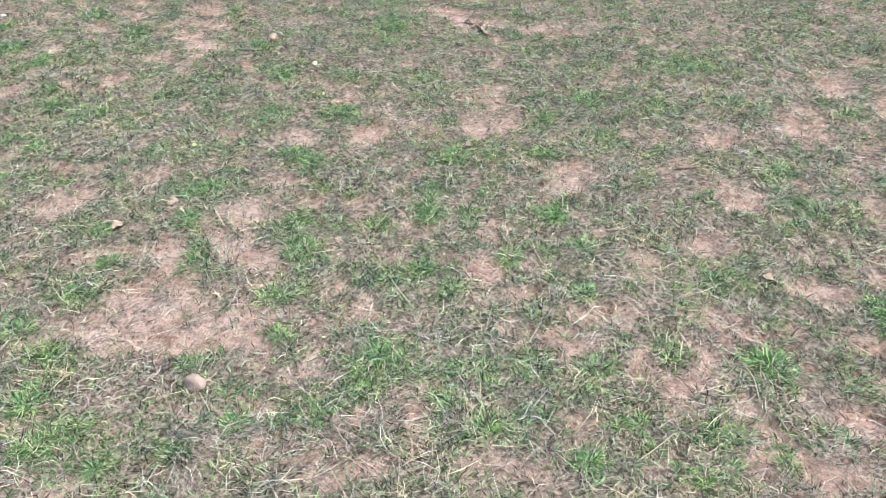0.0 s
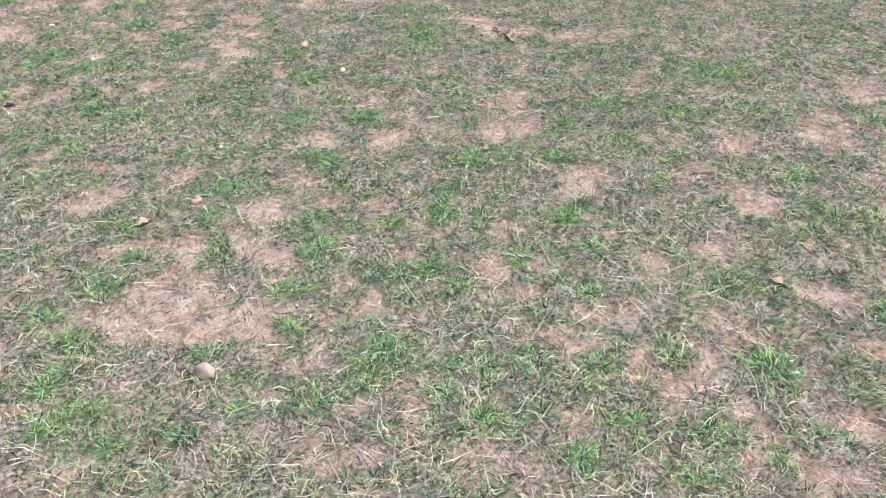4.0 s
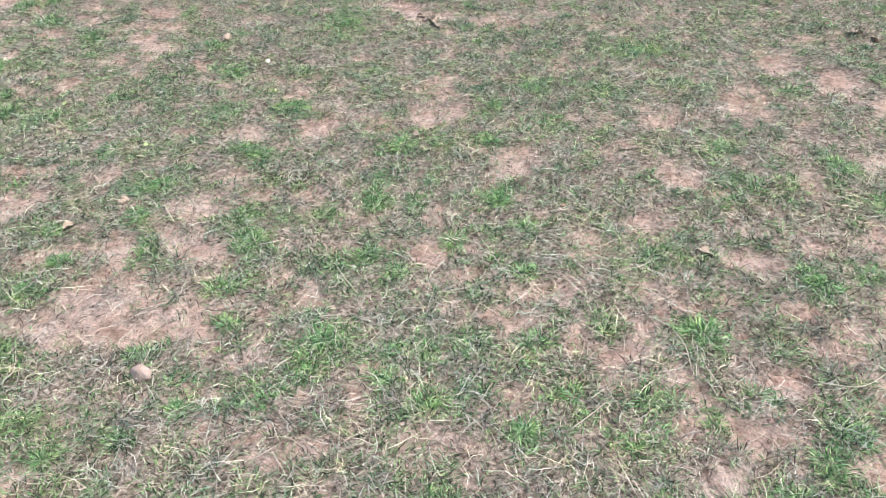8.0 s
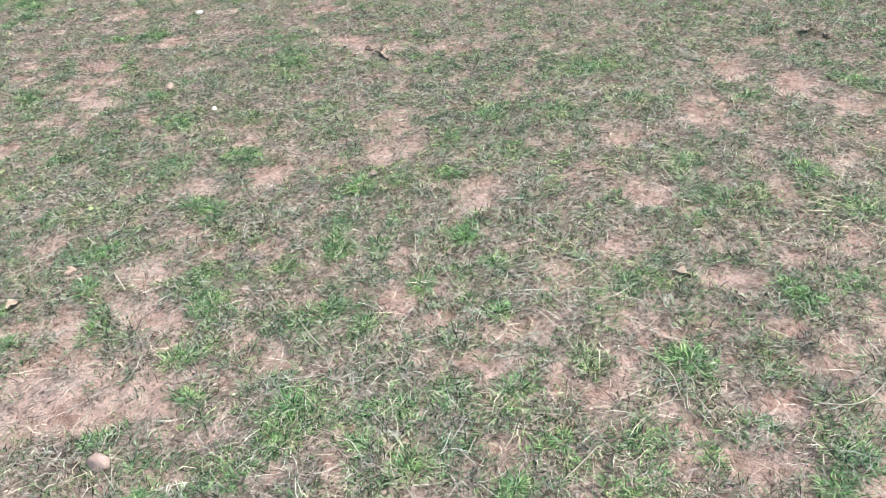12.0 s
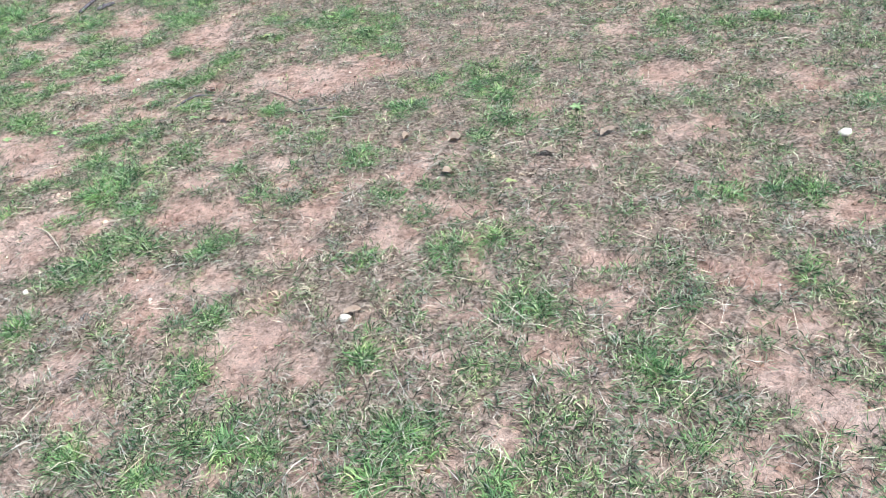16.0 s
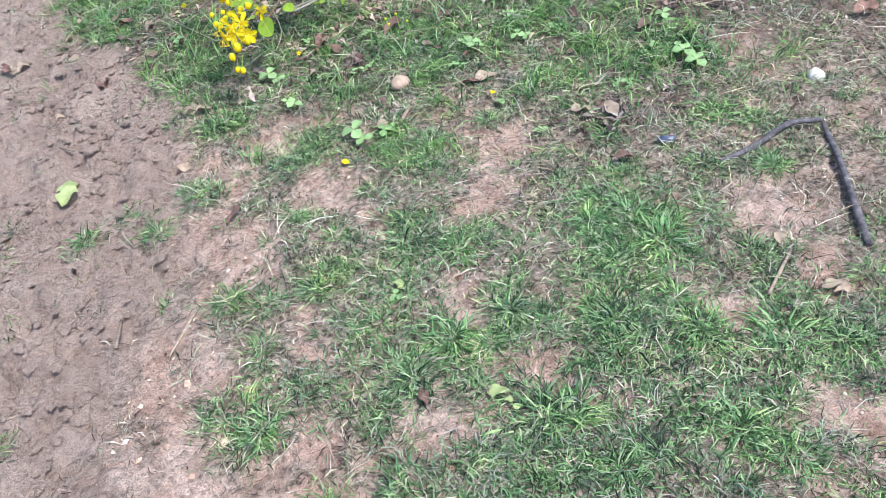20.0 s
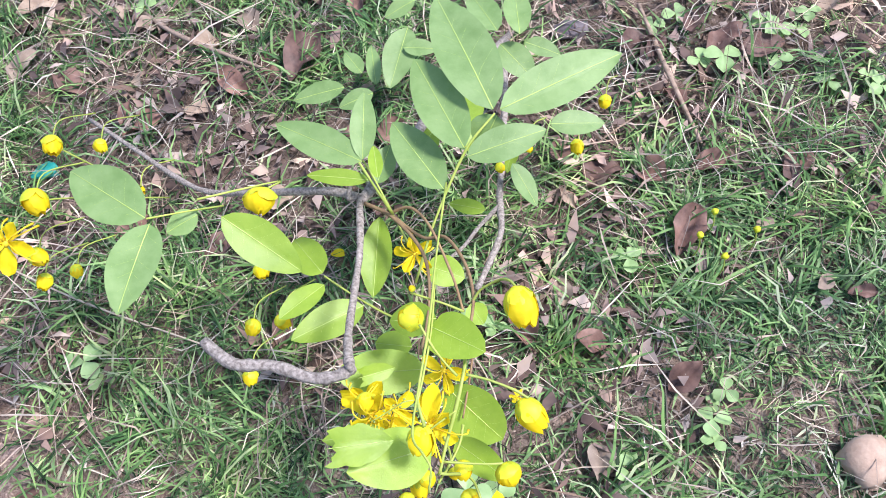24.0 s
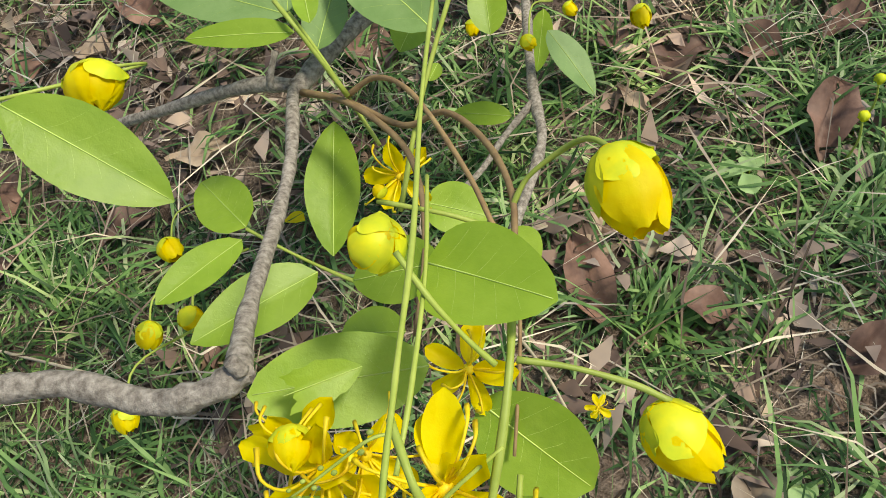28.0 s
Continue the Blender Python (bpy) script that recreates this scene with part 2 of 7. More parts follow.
BARE.append((
    (0.97, 1.46, 0.04, 0.03), (1.25, 1.47, 0.07, 0.04), (0.57, 1.48, 0.03, 0.07), (0.72, 1.49, 0.03, 0.06),
    (1.37, 1.49, 0.06, 0.03), (1.61, 1.50, 0.05, 0.05), (-0.18, 1.52, 0.05, 0.05), (1.40, 1.55, 0.05, 0.05),
    (1.13, 1.55, 0.06, 0.04), (0.42, 1.57, 0.10, 0.05), (0.92, 1.58, 0.06, 0.03), (-0.34, 1.60, 0.08, 0.06),
    (-0.47, 1.62, 0.13, 0.07), (-0.65, 1.62, 0.14, 0.06), (0.30, 1.63, 0.03, 0.04), (1.58, 1.63, 0.07, 0.05),
    (-0.17, 1.64, 0.05, 0.03), (0.80, 1.64, 0.04, 0.11), (-0.34, 1.64, 0.08, 0.08), (-0.57, 1.65, 0.16, 0.07),
    (0.51, 1.68, 0.10, 0.04), (-0.06, 1.71, 0.06, 0.04), (-0.60, 1.71, 0.12, 0.05), (1.13, 1.73, 0.06, 0.04),
))
BARE.append((
    (0.37, 1.73, 0.05, 0.04), (1.10, 1.74, 0.07, 0.04), (-0.68, 1.75, 0.09, 0.03), (-0.50, 1.76, 0.07, 0.04),
    (-0.14, 1.77, 0.05, 0.03), (1.28, 1.78, 0.07, 0.05), (1.47, 1.79, 0.08, 0.04), (-0.28, 1.80, 0.04, 0.03),
    (-0.62, 1.81, 0.07, 0.05), (1.82, 1.84, 0.06, 0.06), (0.68, 1.85, 0.05, 0.05), (-0.57, 1.85, 0.08, 0.06),
    (0.26, 1.86, 0.06, 0.06), (-0.80, 1.91, 0.08, 0.04), (-0.37, 1.92, 0.08, 0.06), (0.82, 1.92, 0.05, 0.04),
    (-0.57, 1.93, 0.06, 0.09), (-0.76, 1.93, 0.07, 0.04), (-0.44, 1.95, 0.05, 0.08), (0.45, 1.96, 0.03, 0.03),
    (-0.47, 2.01, 0.06, 0.03), (0.31, 2.02, 0.06, 0.05), (1.40, 2.08, 0.05, 0.07), (-0.41, 2.13, 0.08, 0.06),
))
BARE.append((
    (-0.08, 2.14, 0.07, 0.04), (1.03, 2.17, 0.07, 0.11), (-0.25, 2.18, 0.06, 0.05), (1.67, 2.19, 0.11, 0.06),
    (-0.98, 2.19, 0.08, 0.07), (0.51, 2.22, 0.09, 0.05), (0.47, 2.23, 0.05, 0.06), (-0.94, 2.23, 0.07, 0.05),
    (-0.29, 2.25, 0.07, 0.06), (-0.71, 2.29, 0.07, 0.05), (-0.68, 2.30, 0.06, 0.04), (0.57, 2.32, 0.08, 0.05),
    (-1.39, 2.37, 0.06, 0.06), (-1.50, 2.38, 0.05, 0.06), (-1.02, 2.38, 0.07, 0.03), (-0.92, 2.39, 0.04, 0.03),
    (-1.20, 2.46, 0.06, 0.04), (1.07, 2.50, 0.08, 0.08), (1.88, 2.51, 0.08, 0.07), (-1.43, 2.53, 0.06, 0.05),
    (1.39, 2.55, 0.07, 0.10), (-0.29, 2.55, 0.08, 0.06), (-1.58, 2.57, 0.05, 0.04), (-0.08, 2.57, 0.08, 0.08),
))
BARE.append((
    (0.40, 2.59, 0.09, 0.08), (-0.54, 2.59, 0.07, 0.03), (0.09, 2.60, 0.07, 0.07), (-1.52, 2.61, 0.05, 0.04),
    (1.40, 2.62, 0.08, 0.13), (0.30, 2.64, 0.08, 0.10), (1.78, 2.70, 0.10, 0.12), (0.35, 2.80, 0.12, 0.09),
    (-0.17, 2.84, 0.07, 0.04), (-1.40, 2.88, 0.04, 0.04), (1.63, 2.88, 0.09, 0.13), (0.36, 2.91, 0.07, 0.05),
    (-1.17, 2.93, 0.04, 0.04), (0.83, 2.95, 0.05, 0.10), (-1.51, 2.95, 0.05, 0.06), (-1.03, 2.98, 0.06, 0.06),
    (-0.78, 3.05, 0.04, 0.05), (0.07, 3.10, 0.06, 0.05), (-1.59, 3.10, 0.08, 0.03), (1.86, 3.10, 0.10, 0.05),
    (-0.53, 3.10, 0.04, 0.06), (-0.92, 3.19, 0.06, 0.06), (-1.43, 3.19, 0.05, 0.05), (-0.76, 3.20, 0.04, 0.04),
))
BARE.append((
    (-1.85, 3.22, 0.04, 0.04), (-1.33, 3.26, 0.05, 0.05), (-1.03, 3.29, 0.06, 0.03), (-0.76, 3.30, 0.07, 0.07),
    (0.41, 3.35, 0.05, 0.06), (-1.75, 3.37, 0.04, 0.02), (-2.18, 3.37, 0.07, 0.05), (-0.83, 3.41, 0.07, 0.04),
    (0.65, 3.42, 0.10, 0.09), (-1.70, 3.44, 0.06, 0.04), (-1.24, 3.45, 0.07, 0.05), (-1.50, 3.47, 0.07, 0.03),
    (-0.77, 3.50, 0.10, 0.05), (0.35, 3.50, 0.14, 0.07), (-2.28, 3.51, 0.09, 0.06), (-1.87, 3.53, 0.10, 0.15),
    (-1.42, 3.59, 0.05, 0.04), (0.25, 3.60, 0.11, 0.07), (-1.14, 3.60, 0.07, 0.04), (-1.48, 3.64, 0.04, 0.04),
    (-0.78, 3.67, 0.07, 0.05), (-2.15, 3.68, 0.10, 0.07), (-0.84, 3.70, 0.09, 0.05), (-1.10, 3.75, 0.06, 0.06),
))
BARE.append((
    (-1.99, 3.77, 0.09, 0.06), (-2.19, 3.77, 0.07, 0.06), (-1.39, 3.79, 0.05, 0.07), (-0.53, 3.85, 0.06, 0.07),
    (-1.82, 3.88, 0.07, 0.07), (-1.63, 3.89, 0.07, 0.05), (-2.63, 3.91, 0.07, 0.06), (-1.59, 3.92, 0.08, 0.07),
    (-2.02, 3.99, 0.05, 0.04), (-1.81, 4.00, 0.06, 0.05), (-1.42, 4.00, 0.06, 0.05), (-2.60, 4.00, 0.12, 0.10),
    (-1.47, 4.01, 0.04, 0.05), (-2.65, 4.02, 0.06, 0.07), (-3.24, 4.02, 0.07, 0.03), (0.14, 4.04, 0.07, 0.05),
    (-3.05, 4.04, 0.05, 0.04), (-2.41, 4.04, 0.05, 0.05), (-2.01, 4.05, 0.06, 0.04), (-1.53, 4.05, 0.07, 0.03),
    (-1.84, 4.05, 0.07, 0.05), (-1.99, 4.07, 0.05, 0.06), (-2.18, 4.07, 0.12, 0.11), (-2.84, 4.08, 0.05, 0.04),
))
BARE.append((
    (-2.07, 4.10, 0.09, 0.06), (-2.56, 4.10, 0.07, 0.05), (-2.60, 4.11, 0.09, 0.06), (-2.25, 4.15, 0.06, 0.03),
    (-1.73, 4.15, 0.08, 0.06), (-3.01, 4.18, 0.07, 0.04), (-1.91, 4.18, 0.08, 0.03), (-2.91, 4.19, 0.03, 0.06),
    (-1.57, 4.19, 0.07, 0.05), (-2.57, 4.22, 0.06, 0.03), (-2.36, 4.25, 0.06, 0.04), (-2.16, 4.25, 0.06, 0.05),
    (-1.97, 4.26, 0.06, 0.05), (-3.46, 4.29, 0.05, 0.06), (-0.80, 4.31, 0.08, 0.06), (-2.97, 4.35, 0.07, 0.03),
    (-2.69, 4.35, 0.07, 0.05), (-1.49, 4.36, 0.08, 0.04), (-2.37, 4.37, 0.06, 0.04), (-2.13, 4.39, 0.06, 0.06),
    (-2.67, 4.41, 0.08, 0.07), (-3.40, 4.41, 0.04, 0.02), (-2.91, 4.42, 0.08, 0.04), (-3.14, 4.42, 0.08, 0.05),
))
BARE.append((
    (-3.57, 4.45, 0.06, 0.07), (-3.17, 4.45, 0.07, 0.07), (-3.19, 4.47, 0.05, 0.03), (-2.74, 4.48, 0.07, 0.04),
    (-2.54, 4.49, 0.07, 0.04), (-2.80, 4.50, 0.12, 0.13), (-2.91, 4.50, 0.11, 0.10), (-1.22, 4.51, 0.07, 0.04),
    (-0.43, 4.52, 0.11, 0.09), (-2.14, 4.53, 0.06, 0.03), (-3.66, 4.54, 0.07, 0.04), (-2.84, 4.55, 0.08, 0.06),
    (-3.56, 4.61, 0.07, 0.05), (-2.21, 4.61, 0.07, 0.03), (-2.94, 4.61, 0.06, 0.04), (-0.82, 4.64, 0.13, 0.08),
    (-2.47, 4.68, 0.06, 0.05), (-3.22, 4.71, 0.07, 0.05), (-2.67, 4.71, 0.06, 0.03), (-2.69, 4.75, 0.08, 0.04),
    (-2.00, 4.77, 0.10, 0.06), (-3.94, 4.77, 0.06, 0.04), (-2.55, 4.78, 0.05, 0.04), (-3.14, 4.78, 0.05, 0.04),
))
BARE.append((
    (-2.59, 4.80, 0.09, 0.05), (-2.90, 4.80, 0.07, 0.04), (-3.83, 4.82, 0.06, 0.03), (-1.89, 4.84, 0.15, 0.11),
    (-2.14, 4.85, 0.10, 0.07), (-3.16, 4.85, 0.03, 0.02), (-2.29, 4.87, 0.07, 0.06), (-3.94, 4.87, 0.08, 0.04),
    (-4.05, 4.87, 0.07, 0.05), (-3.77, 4.87, 0.03, 0.05), (-3.50, 4.89, 0.04, 0.02), (-2.90, 4.89, 0.04, 0.02),
    (-1.95, 4.89, 0.12, 0.07), (-1.72, 4.90, 0.12, 0.09), (-3.28, 4.90, 0.04, 0.02), (-4.17, 4.91, 0.05, 0.03),
    (-1.82, 4.92, 0.14, 0.09), (-3.60, 4.92, 0.04, 0.02), (-2.05, 4.94, 0.14, 0.07), (-3.91, 4.94, 0.07, 0.14),
    (-2.85, 4.96, 0.05, 0.06), (-2.80, 4.98, 0.10, 0.07), (-2.73, 4.98, 0.14, 0.11), (-3.93, 4.99, 0.09, 0.04),
))
BARE.append((
    (-2.61, 4.99, 0.09, 0.07), (-1.79, 5.00, 0.10, 0.08), (-3.02, 5.00, 0.04, 0.03), (-3.56, 5.01, 0.03, 0.02),
    (-3.36, 5.01, 0.05, 0.05), (-3.79, 5.01, 0.03, 0.03), (-2.84, 5.02, 0.04, 0.02), (-0.90, 5.02, 0.08, 0.10),
    (-3.08, 5.04, 0.05, 0.04), (-3.39, 5.04, 0.06, 0.05), (-4.20, 5.04, 0.06, 0.16), (-4.36, 5.07, 0.08, 0.07),
    (-3.24, 5.07, 0.03, 0.03), (-3.13, 5.08, 0.04, 0.03), (-2.88, 5.08, 0.05, 0.02), (-2.66, 5.10, 0.18, 0.12),
    (-4.06, 5.11, 0.09, 0.05), (-2.56, 5.11, 0.14, 0.11), (-3.65, 5.12, 0.03, 0.03), (-2.50, 5.12, 0.09, 0.08),
    (-4.00, 5.16, 0.07, 0.04), (-2.62, 5.18, 0.11, 0.09), (-2.89, 5.25, 0.05, 0.03), (-3.95, 5.27, 0.04, 0.03),
))
BARE.append((
    (-3.57, 5.30, 0.05, 0.03), (-4.14, 5.30, 0.08, 0.14), (-4.04, 5.30, 0.07, 0.06), (-3.41, 5.31, 0.05, 0.04),
    (-2.49, 5.32, 0.08, 0.06), (-3.06, 5.33, 0.07, 0.06), (-2.44, 5.36, 0.07, 0.13), (-3.11, 5.37, 0.05, 0.06),
    (-3.23, 5.40, 0.08, 0.08), (-3.21, 5.44, 0.07, 0.08), (-2.79, 5.46, 0.07, 0.07), (-3.89, 5.47, 0.06, 0.04),
    (-2.50, 5.47, 0.10, 0.14), (-2.87, 5.48, 0.08, 0.06), (-3.27, 5.49, 0.06, 0.03), (-3.17, 5.51, 0.06, 0.05),
    (-2.87, 5.53, 0.09, 0.12), (-2.47, 5.58, 0.06, 0.06), (-3.15, 5.61, 0.06, 0.09), (-2.83, 5.65, 0.09, 0.07),
    (-4.20, 5.66, 0.03, 0.01), (-2.98, 5.68, 0.06, 0.06), (-3.90, 5.69, 0.04, 0.02), (-4.19, 5.69, 0.04, 0.02),
))
BARE.append((
    (-3.44, 5.71, 0.04, 0.03), (-4.28, 5.81, 0.02, 0.04), (-4.32, 5.84, 0.06, 0.05), (-4.37, 5.86, 0.06, 0.04),
    (-4.43, 5.87, 0.06, 0.03), (-3.31, 5.92, 0.06, 0.10), (-4.31, 5.95, 0.04, 0.02), (-4.12, 5.96, 0.05, 0.03),
    (-3.86, 6.01, 0.08, 0.03), (-4.22, 6.06, 0.06, 0.05), (-4.41, 6.07, 0.04, 0.03), (-3.90, 6.10, 0.05, 0.03),
    (-3.87, 6.21, 0.10, 0.03), (-3.80, 6.22, 0.03, 0.03), (-4.43, 6.29, 0.05, 0.05), (-4.26, 6.31, 0.07, 0.03),
    (-3.26, 6.36, 0.06, 0.04), (-4.54, 6.38, 0.08, 0.03), (-4.88, 6.73, 0.08, 0.07), (-3.47, 6.83, 0.09, 0.09),
))
LUSH = []
LUSH.append((
    (1.05, 1.00, 0.04, 0.03), (0.91, 1.01, 0.05, 0.04), (1.01, 1.09, 0.06, 0.07), (1.07, 1.17, 0.06, 0.05),
    (0.64, 1.18, 0.07, 0.04), (1.21, 1.19, 0.05, 0.03), (0.80, 1.20, 0.05, 0.02), (0.42, 1.22, 0.07, 0.06),
    (-0.57, 1.23, 0.04, 0.03), (0.96, 1.26, 0.05, 0.03), (-0.42, 1.27, 0.04, 0.03), (0.69, 1.28, 0.06, 0.05),
    (-0.70, 1.28, 0.08, 0.05), (0.53, 1.31, 0.07, 0.05), (0.22, 1.32, 0.07, 0.08), (-0.64, 1.34, 0.07, 0.05),
    (-0.32, 1.34, 0.04, 0.03), (0.34, 1.37, 0.05, 0.05), (-0.15, 1.38, 0.07, 0.05), (0.13, 1.39, 0.03, 0.02),
    (-0.77, 1.40, 0.07, 0.07), (1.54, 1.41, 0.06, 0.06), (-0.05, 1.43, 0.08, 0.05), (1.08, 1.43, 0.04, 0.03),
))
LUSH.append((
    (-0.31, 1.44, 0.05, 0.03), (1.49, 1.46, 0.08, 0.03), (0.88, 1.47, 0.10, 0.07), (0.22, 1.47, 0.08, 0.07),
    (0.48, 1.48, 0.07, 0.05), (0.33, 1.50, 0.05, 0.05), (0.65, 1.51, 0.04, 0.05), (-0.02, 1.53, 0.09, 0.07),
    (-0.45, 1.53, 0.07, 0.04), (-0.76, 1.54, 0.07, 0.06), (1.47, 1.56, 0.06, 0.05), (-0.25, 1.61, 0.05, 0.05),
    (1.24, 1.63, 0.06, 0.07), (-0.86, 1.65, 0.06, 0.06), (0.75, 1.65, 0.03, 0.05), (1.38, 1.65, 0.06, 0.06),
    (1.22, 1.67, 0.03, 0.05), (0.35, 1.67, 0.04, 0.03), (0.50, 1.74, 0.03, 0.03), (-0.28, 1.76, 0.04, 0.04),
    (0.16, 1.77, 0.06, 0.06), (-0.78, 1.77, 0.09, 0.07), (0.83, 1.79, 0.12, 0.06), (0.44, 1.80, 0.05, 0.03),
))
LUSH.append((
    (0.00, 1.81, 0.03, 0.07), (0.09, 1.83, 0.03, 0.04), (0.08, 1.86, 0.04, 0.06), (1.62, 1.87, 0.05, 0.05),
    (0.32, 1.88, 0.04, 0.06), (-0.72, 1.89, 0.03, 0.03), (-0.74, 1.89, 0.03, 0.04), (-0.51, 1.91, 0.04, 0.06),
    (-0.22, 1.92, 0.07, 0.14), (0.52, 1.93, 0.04, 0.05), (1.55, 1.94, 0.11, 0.06), (-0.78, 2.03, 0.05, 0.04),
    (1.21, 2.05, 0.16, 0.07), (0.46, 2.06, 0.05, 0.03), (-0.03, 2.06, 0.05, 0.05), (-0.27, 2.07, 0.04, 0.07),
    (-0.56, 2.08, 0.06, 0.03), (0.47, 2.09, 0.05, 0.06), (0.11, 2.09, 0.05, 0.05), (0.23, 2.09, 0.04, 0.05),
    (0.11, 2.12, 0.05, 0.07), (1.52, 2.17, 0.06, 0.11), (-0.12, 2.20, 0.03, 0.03), (-0.60, 2.21, 0.08, 0.04),
))
LUSH.append((
    (0.12, 2.22, 0.05, 0.05), (-0.54, 2.24, 0.07, 0.06), (2.09, 2.24, 0.13, 0.21), (-1.00, 2.30, 0.04, 0.02),
    (1.20, 2.30, 0.08, 0.10), (-0.82, 2.31, 0.03, 0.03), (-1.19, 2.33, 0.09, 0.05), (2.03, 2.38, 0.09, 0.09),
    (-0.25, 2.40, 0.07, 0.04), (0.48, 2.41, 0.06, 0.04), (0.19, 2.41, 0.07, 0.07), (0.32, 2.41, 0.05, 0.07),
    (-0.65, 2.42, 0.05, 0.03), (-0.29, 2.43, 0.08, 0.04), (-0.74, 2.47, 0.04, 0.04), (-1.31, 2.49, 0.05, 0.06),
    (0.68, 2.51, 0.08, 0.08), (-1.14, 2.51, 0.04, 0.05), (-1.25, 2.58, 0.06, 0.03), (-1.37, 2.62, 0.05, 0.04),
    (0.53, 2.64, 0.05, 0.04), (-0.88, 2.64, 0.05, 0.03), (1.58, 2.66, 0.10, 0.09), (1.98, 2.67, 0.07, 0.10),
))
LUSH.append((
    (-0.40, 2.72, 0.06, 0.07), (-0.15, 2.72, 0.06, 0.06), (-1.01, 2.72, 0.08, 0.05), (0.92, 2.72, 0.09, 0.09),
    (-0.21, 2.73, 0.06, 0.05), (0.69, 2.75, 0.05, 0.05), (0.66, 2.76, 0.04, 0.05), (1.21, 2.76, 0.08, 0.05),
    (-1.16, 2.77, 0.05, 0.06), (-1.16, 2.81, 0.11, 0.10), (-0.82, 2.84, 0.05, 0.04), (-1.64, 2.90, 0.09, 0.08),
    (-1.23, 2.93, 0.03, 0.05), (0.11, 2.97, 0.09, 0.07), (-0.67, 2.98, 0.05, 0.04), (-0.15, 3.01, 0.06, 0.05),
    (-0.43, 3.03, 0.07, 0.10), (1.08, 3.07, 0.10, 0.10), (1.16, 3.07, 0.16, 0.08), (-1.35, 3.13, 0.06, 0.04),
    (-1.35, 3.17, 0.04, 0.03), (-1.56, 3.19, 0.07, 0.09), (0.52, 3.21, 0.06, 0.07), (-1.98, 3.21, 0.06, 0.04),
))
LUSH.append((
    (-1.02, 3.23, 0.04, 0.02), (-2.15, 3.26, 0.05, 0.03), (-1.76, 3.27, 0.06, 0.04), (-1.52, 3.28, 0.07, 0.05),
    (-1.85, 3.28, 0.11, 0.05), (-1.92, 3.30, 0.07, 0.03), (-0.53, 3.30, 0.05, 0.03), (-1.05, 3.41, 0.11, 0.12),
    (-1.07, 3.43, 0.06, 0.04), (-1.39, 3.44, 0.06, 0.05), (-0.01, 3.45, 0.14, 0.18), (-1.97, 3.47, 0.04, 0.05),
    (-1.62, 3.48, 0.05, 0.07), (-1.26, 3.59, 0.05, 0.05), (-1.29, 3.61, 0.07, 0.10), (-1.97, 3.65, 0.06, 0.05),
    (-2.44, 3.65, 0.06, 0.08), (-0.70, 3.66, 0.03, 0.05), (-2.43, 3.68, 0.06, 0.03), (-2.89, 3.71, 0.05, 0.08),
    (-0.06, 3.76, 0.11, 0.08), (-2.64, 3.78, 0.05, 0.07), (-1.47, 3.80, 0.05, 0.09), (-1.65, 3.82, 0.05, 0.04),
))
LUSH.append((
    (-2.32, 3.84, 0.05, 0.05), (-1.34, 3.86, 0.05, 0.05), (-2.98, 3.89, 0.14, 0.10), (-2.36, 3.89, 0.12, 0.11),
    (-2.08, 3.91, 0.06, 0.05), (-2.05, 3.91, 0.03, 0.05), (-2.21, 3.92, 0.06, 0.07), (-3.13, 3.92, 0.11, 0.05),
    (-2.26, 3.95, 0.09, 0.08), (-0.60, 3.96, 0.07, 0.07), (-2.83, 3.96, 0.09, 0.04), (-3.14, 3.97, 0.09, 0.03),
    (-0.79, 3.98, 0.07, 0.07), (-1.54, 3.98, 0.04, 0.04), (-0.68, 3.98, 0.04, 0.05), (-2.83, 4.00, 0.06, 0.07),
    (-3.10, 4.02, 0.04, 0.06), (-2.94, 4.04, 0.04, 0.05), (-1.62, 4.07, 0.05, 0.05), (-2.54, 4.08, 0.05, 0.02),
    (-1.88, 4.09, 0.05, 0.04), (-2.31, 4.10, 0.06, 0.03), (-3.24, 4.10, 0.08, 0.05), (-1.98, 4.13, 0.05, 0.02),
))
LUSH.append((
    (-2.97, 4.14, 0.02, 0.03), (-2.72, 4.15, 0.05, 0.03), (-2.44, 4.15, 0.05, 0.05), (-3.23, 4.19, 0.06, 0.05),
    (-2.45, 4.19, 0.10, 0.13), (-2.85, 4.19, 0.04, 0.05), (-2.87, 4.21, 0.04, 0.08), (-2.41, 4.25, 0.15, 0.24),
    (-1.72, 4.27, 0.09, 0.05), (-3.35, 4.27, 0.06, 0.09), (-2.57, 4.27, 0.05, 0.02), (-2.08, 4.27, 0.03, 0.03),
    (-3.07, 4.28, 0.07, 0.03), (-2.68, 4.28, 0.06, 0.03), (-1.72, 4.32, 0.06, 0.05), (-2.44, 4.32, 0.04, 0.03),
    (-2.38, 4.34, 0.03, 0.02), (-3.37, 4.34, 0.04, 0.02), (-1.39, 4.35, 0.04, 0.05), (-0.32, 4.35, 0.07, 0.07),
    (-3.64, 4.36, 0.07, 0.03), (-2.27, 4.37, 0.03, 0.02), (-2.54, 4.38, 0.03, 0.05), (-2.56, 4.39, 0.05, 0.04),
))
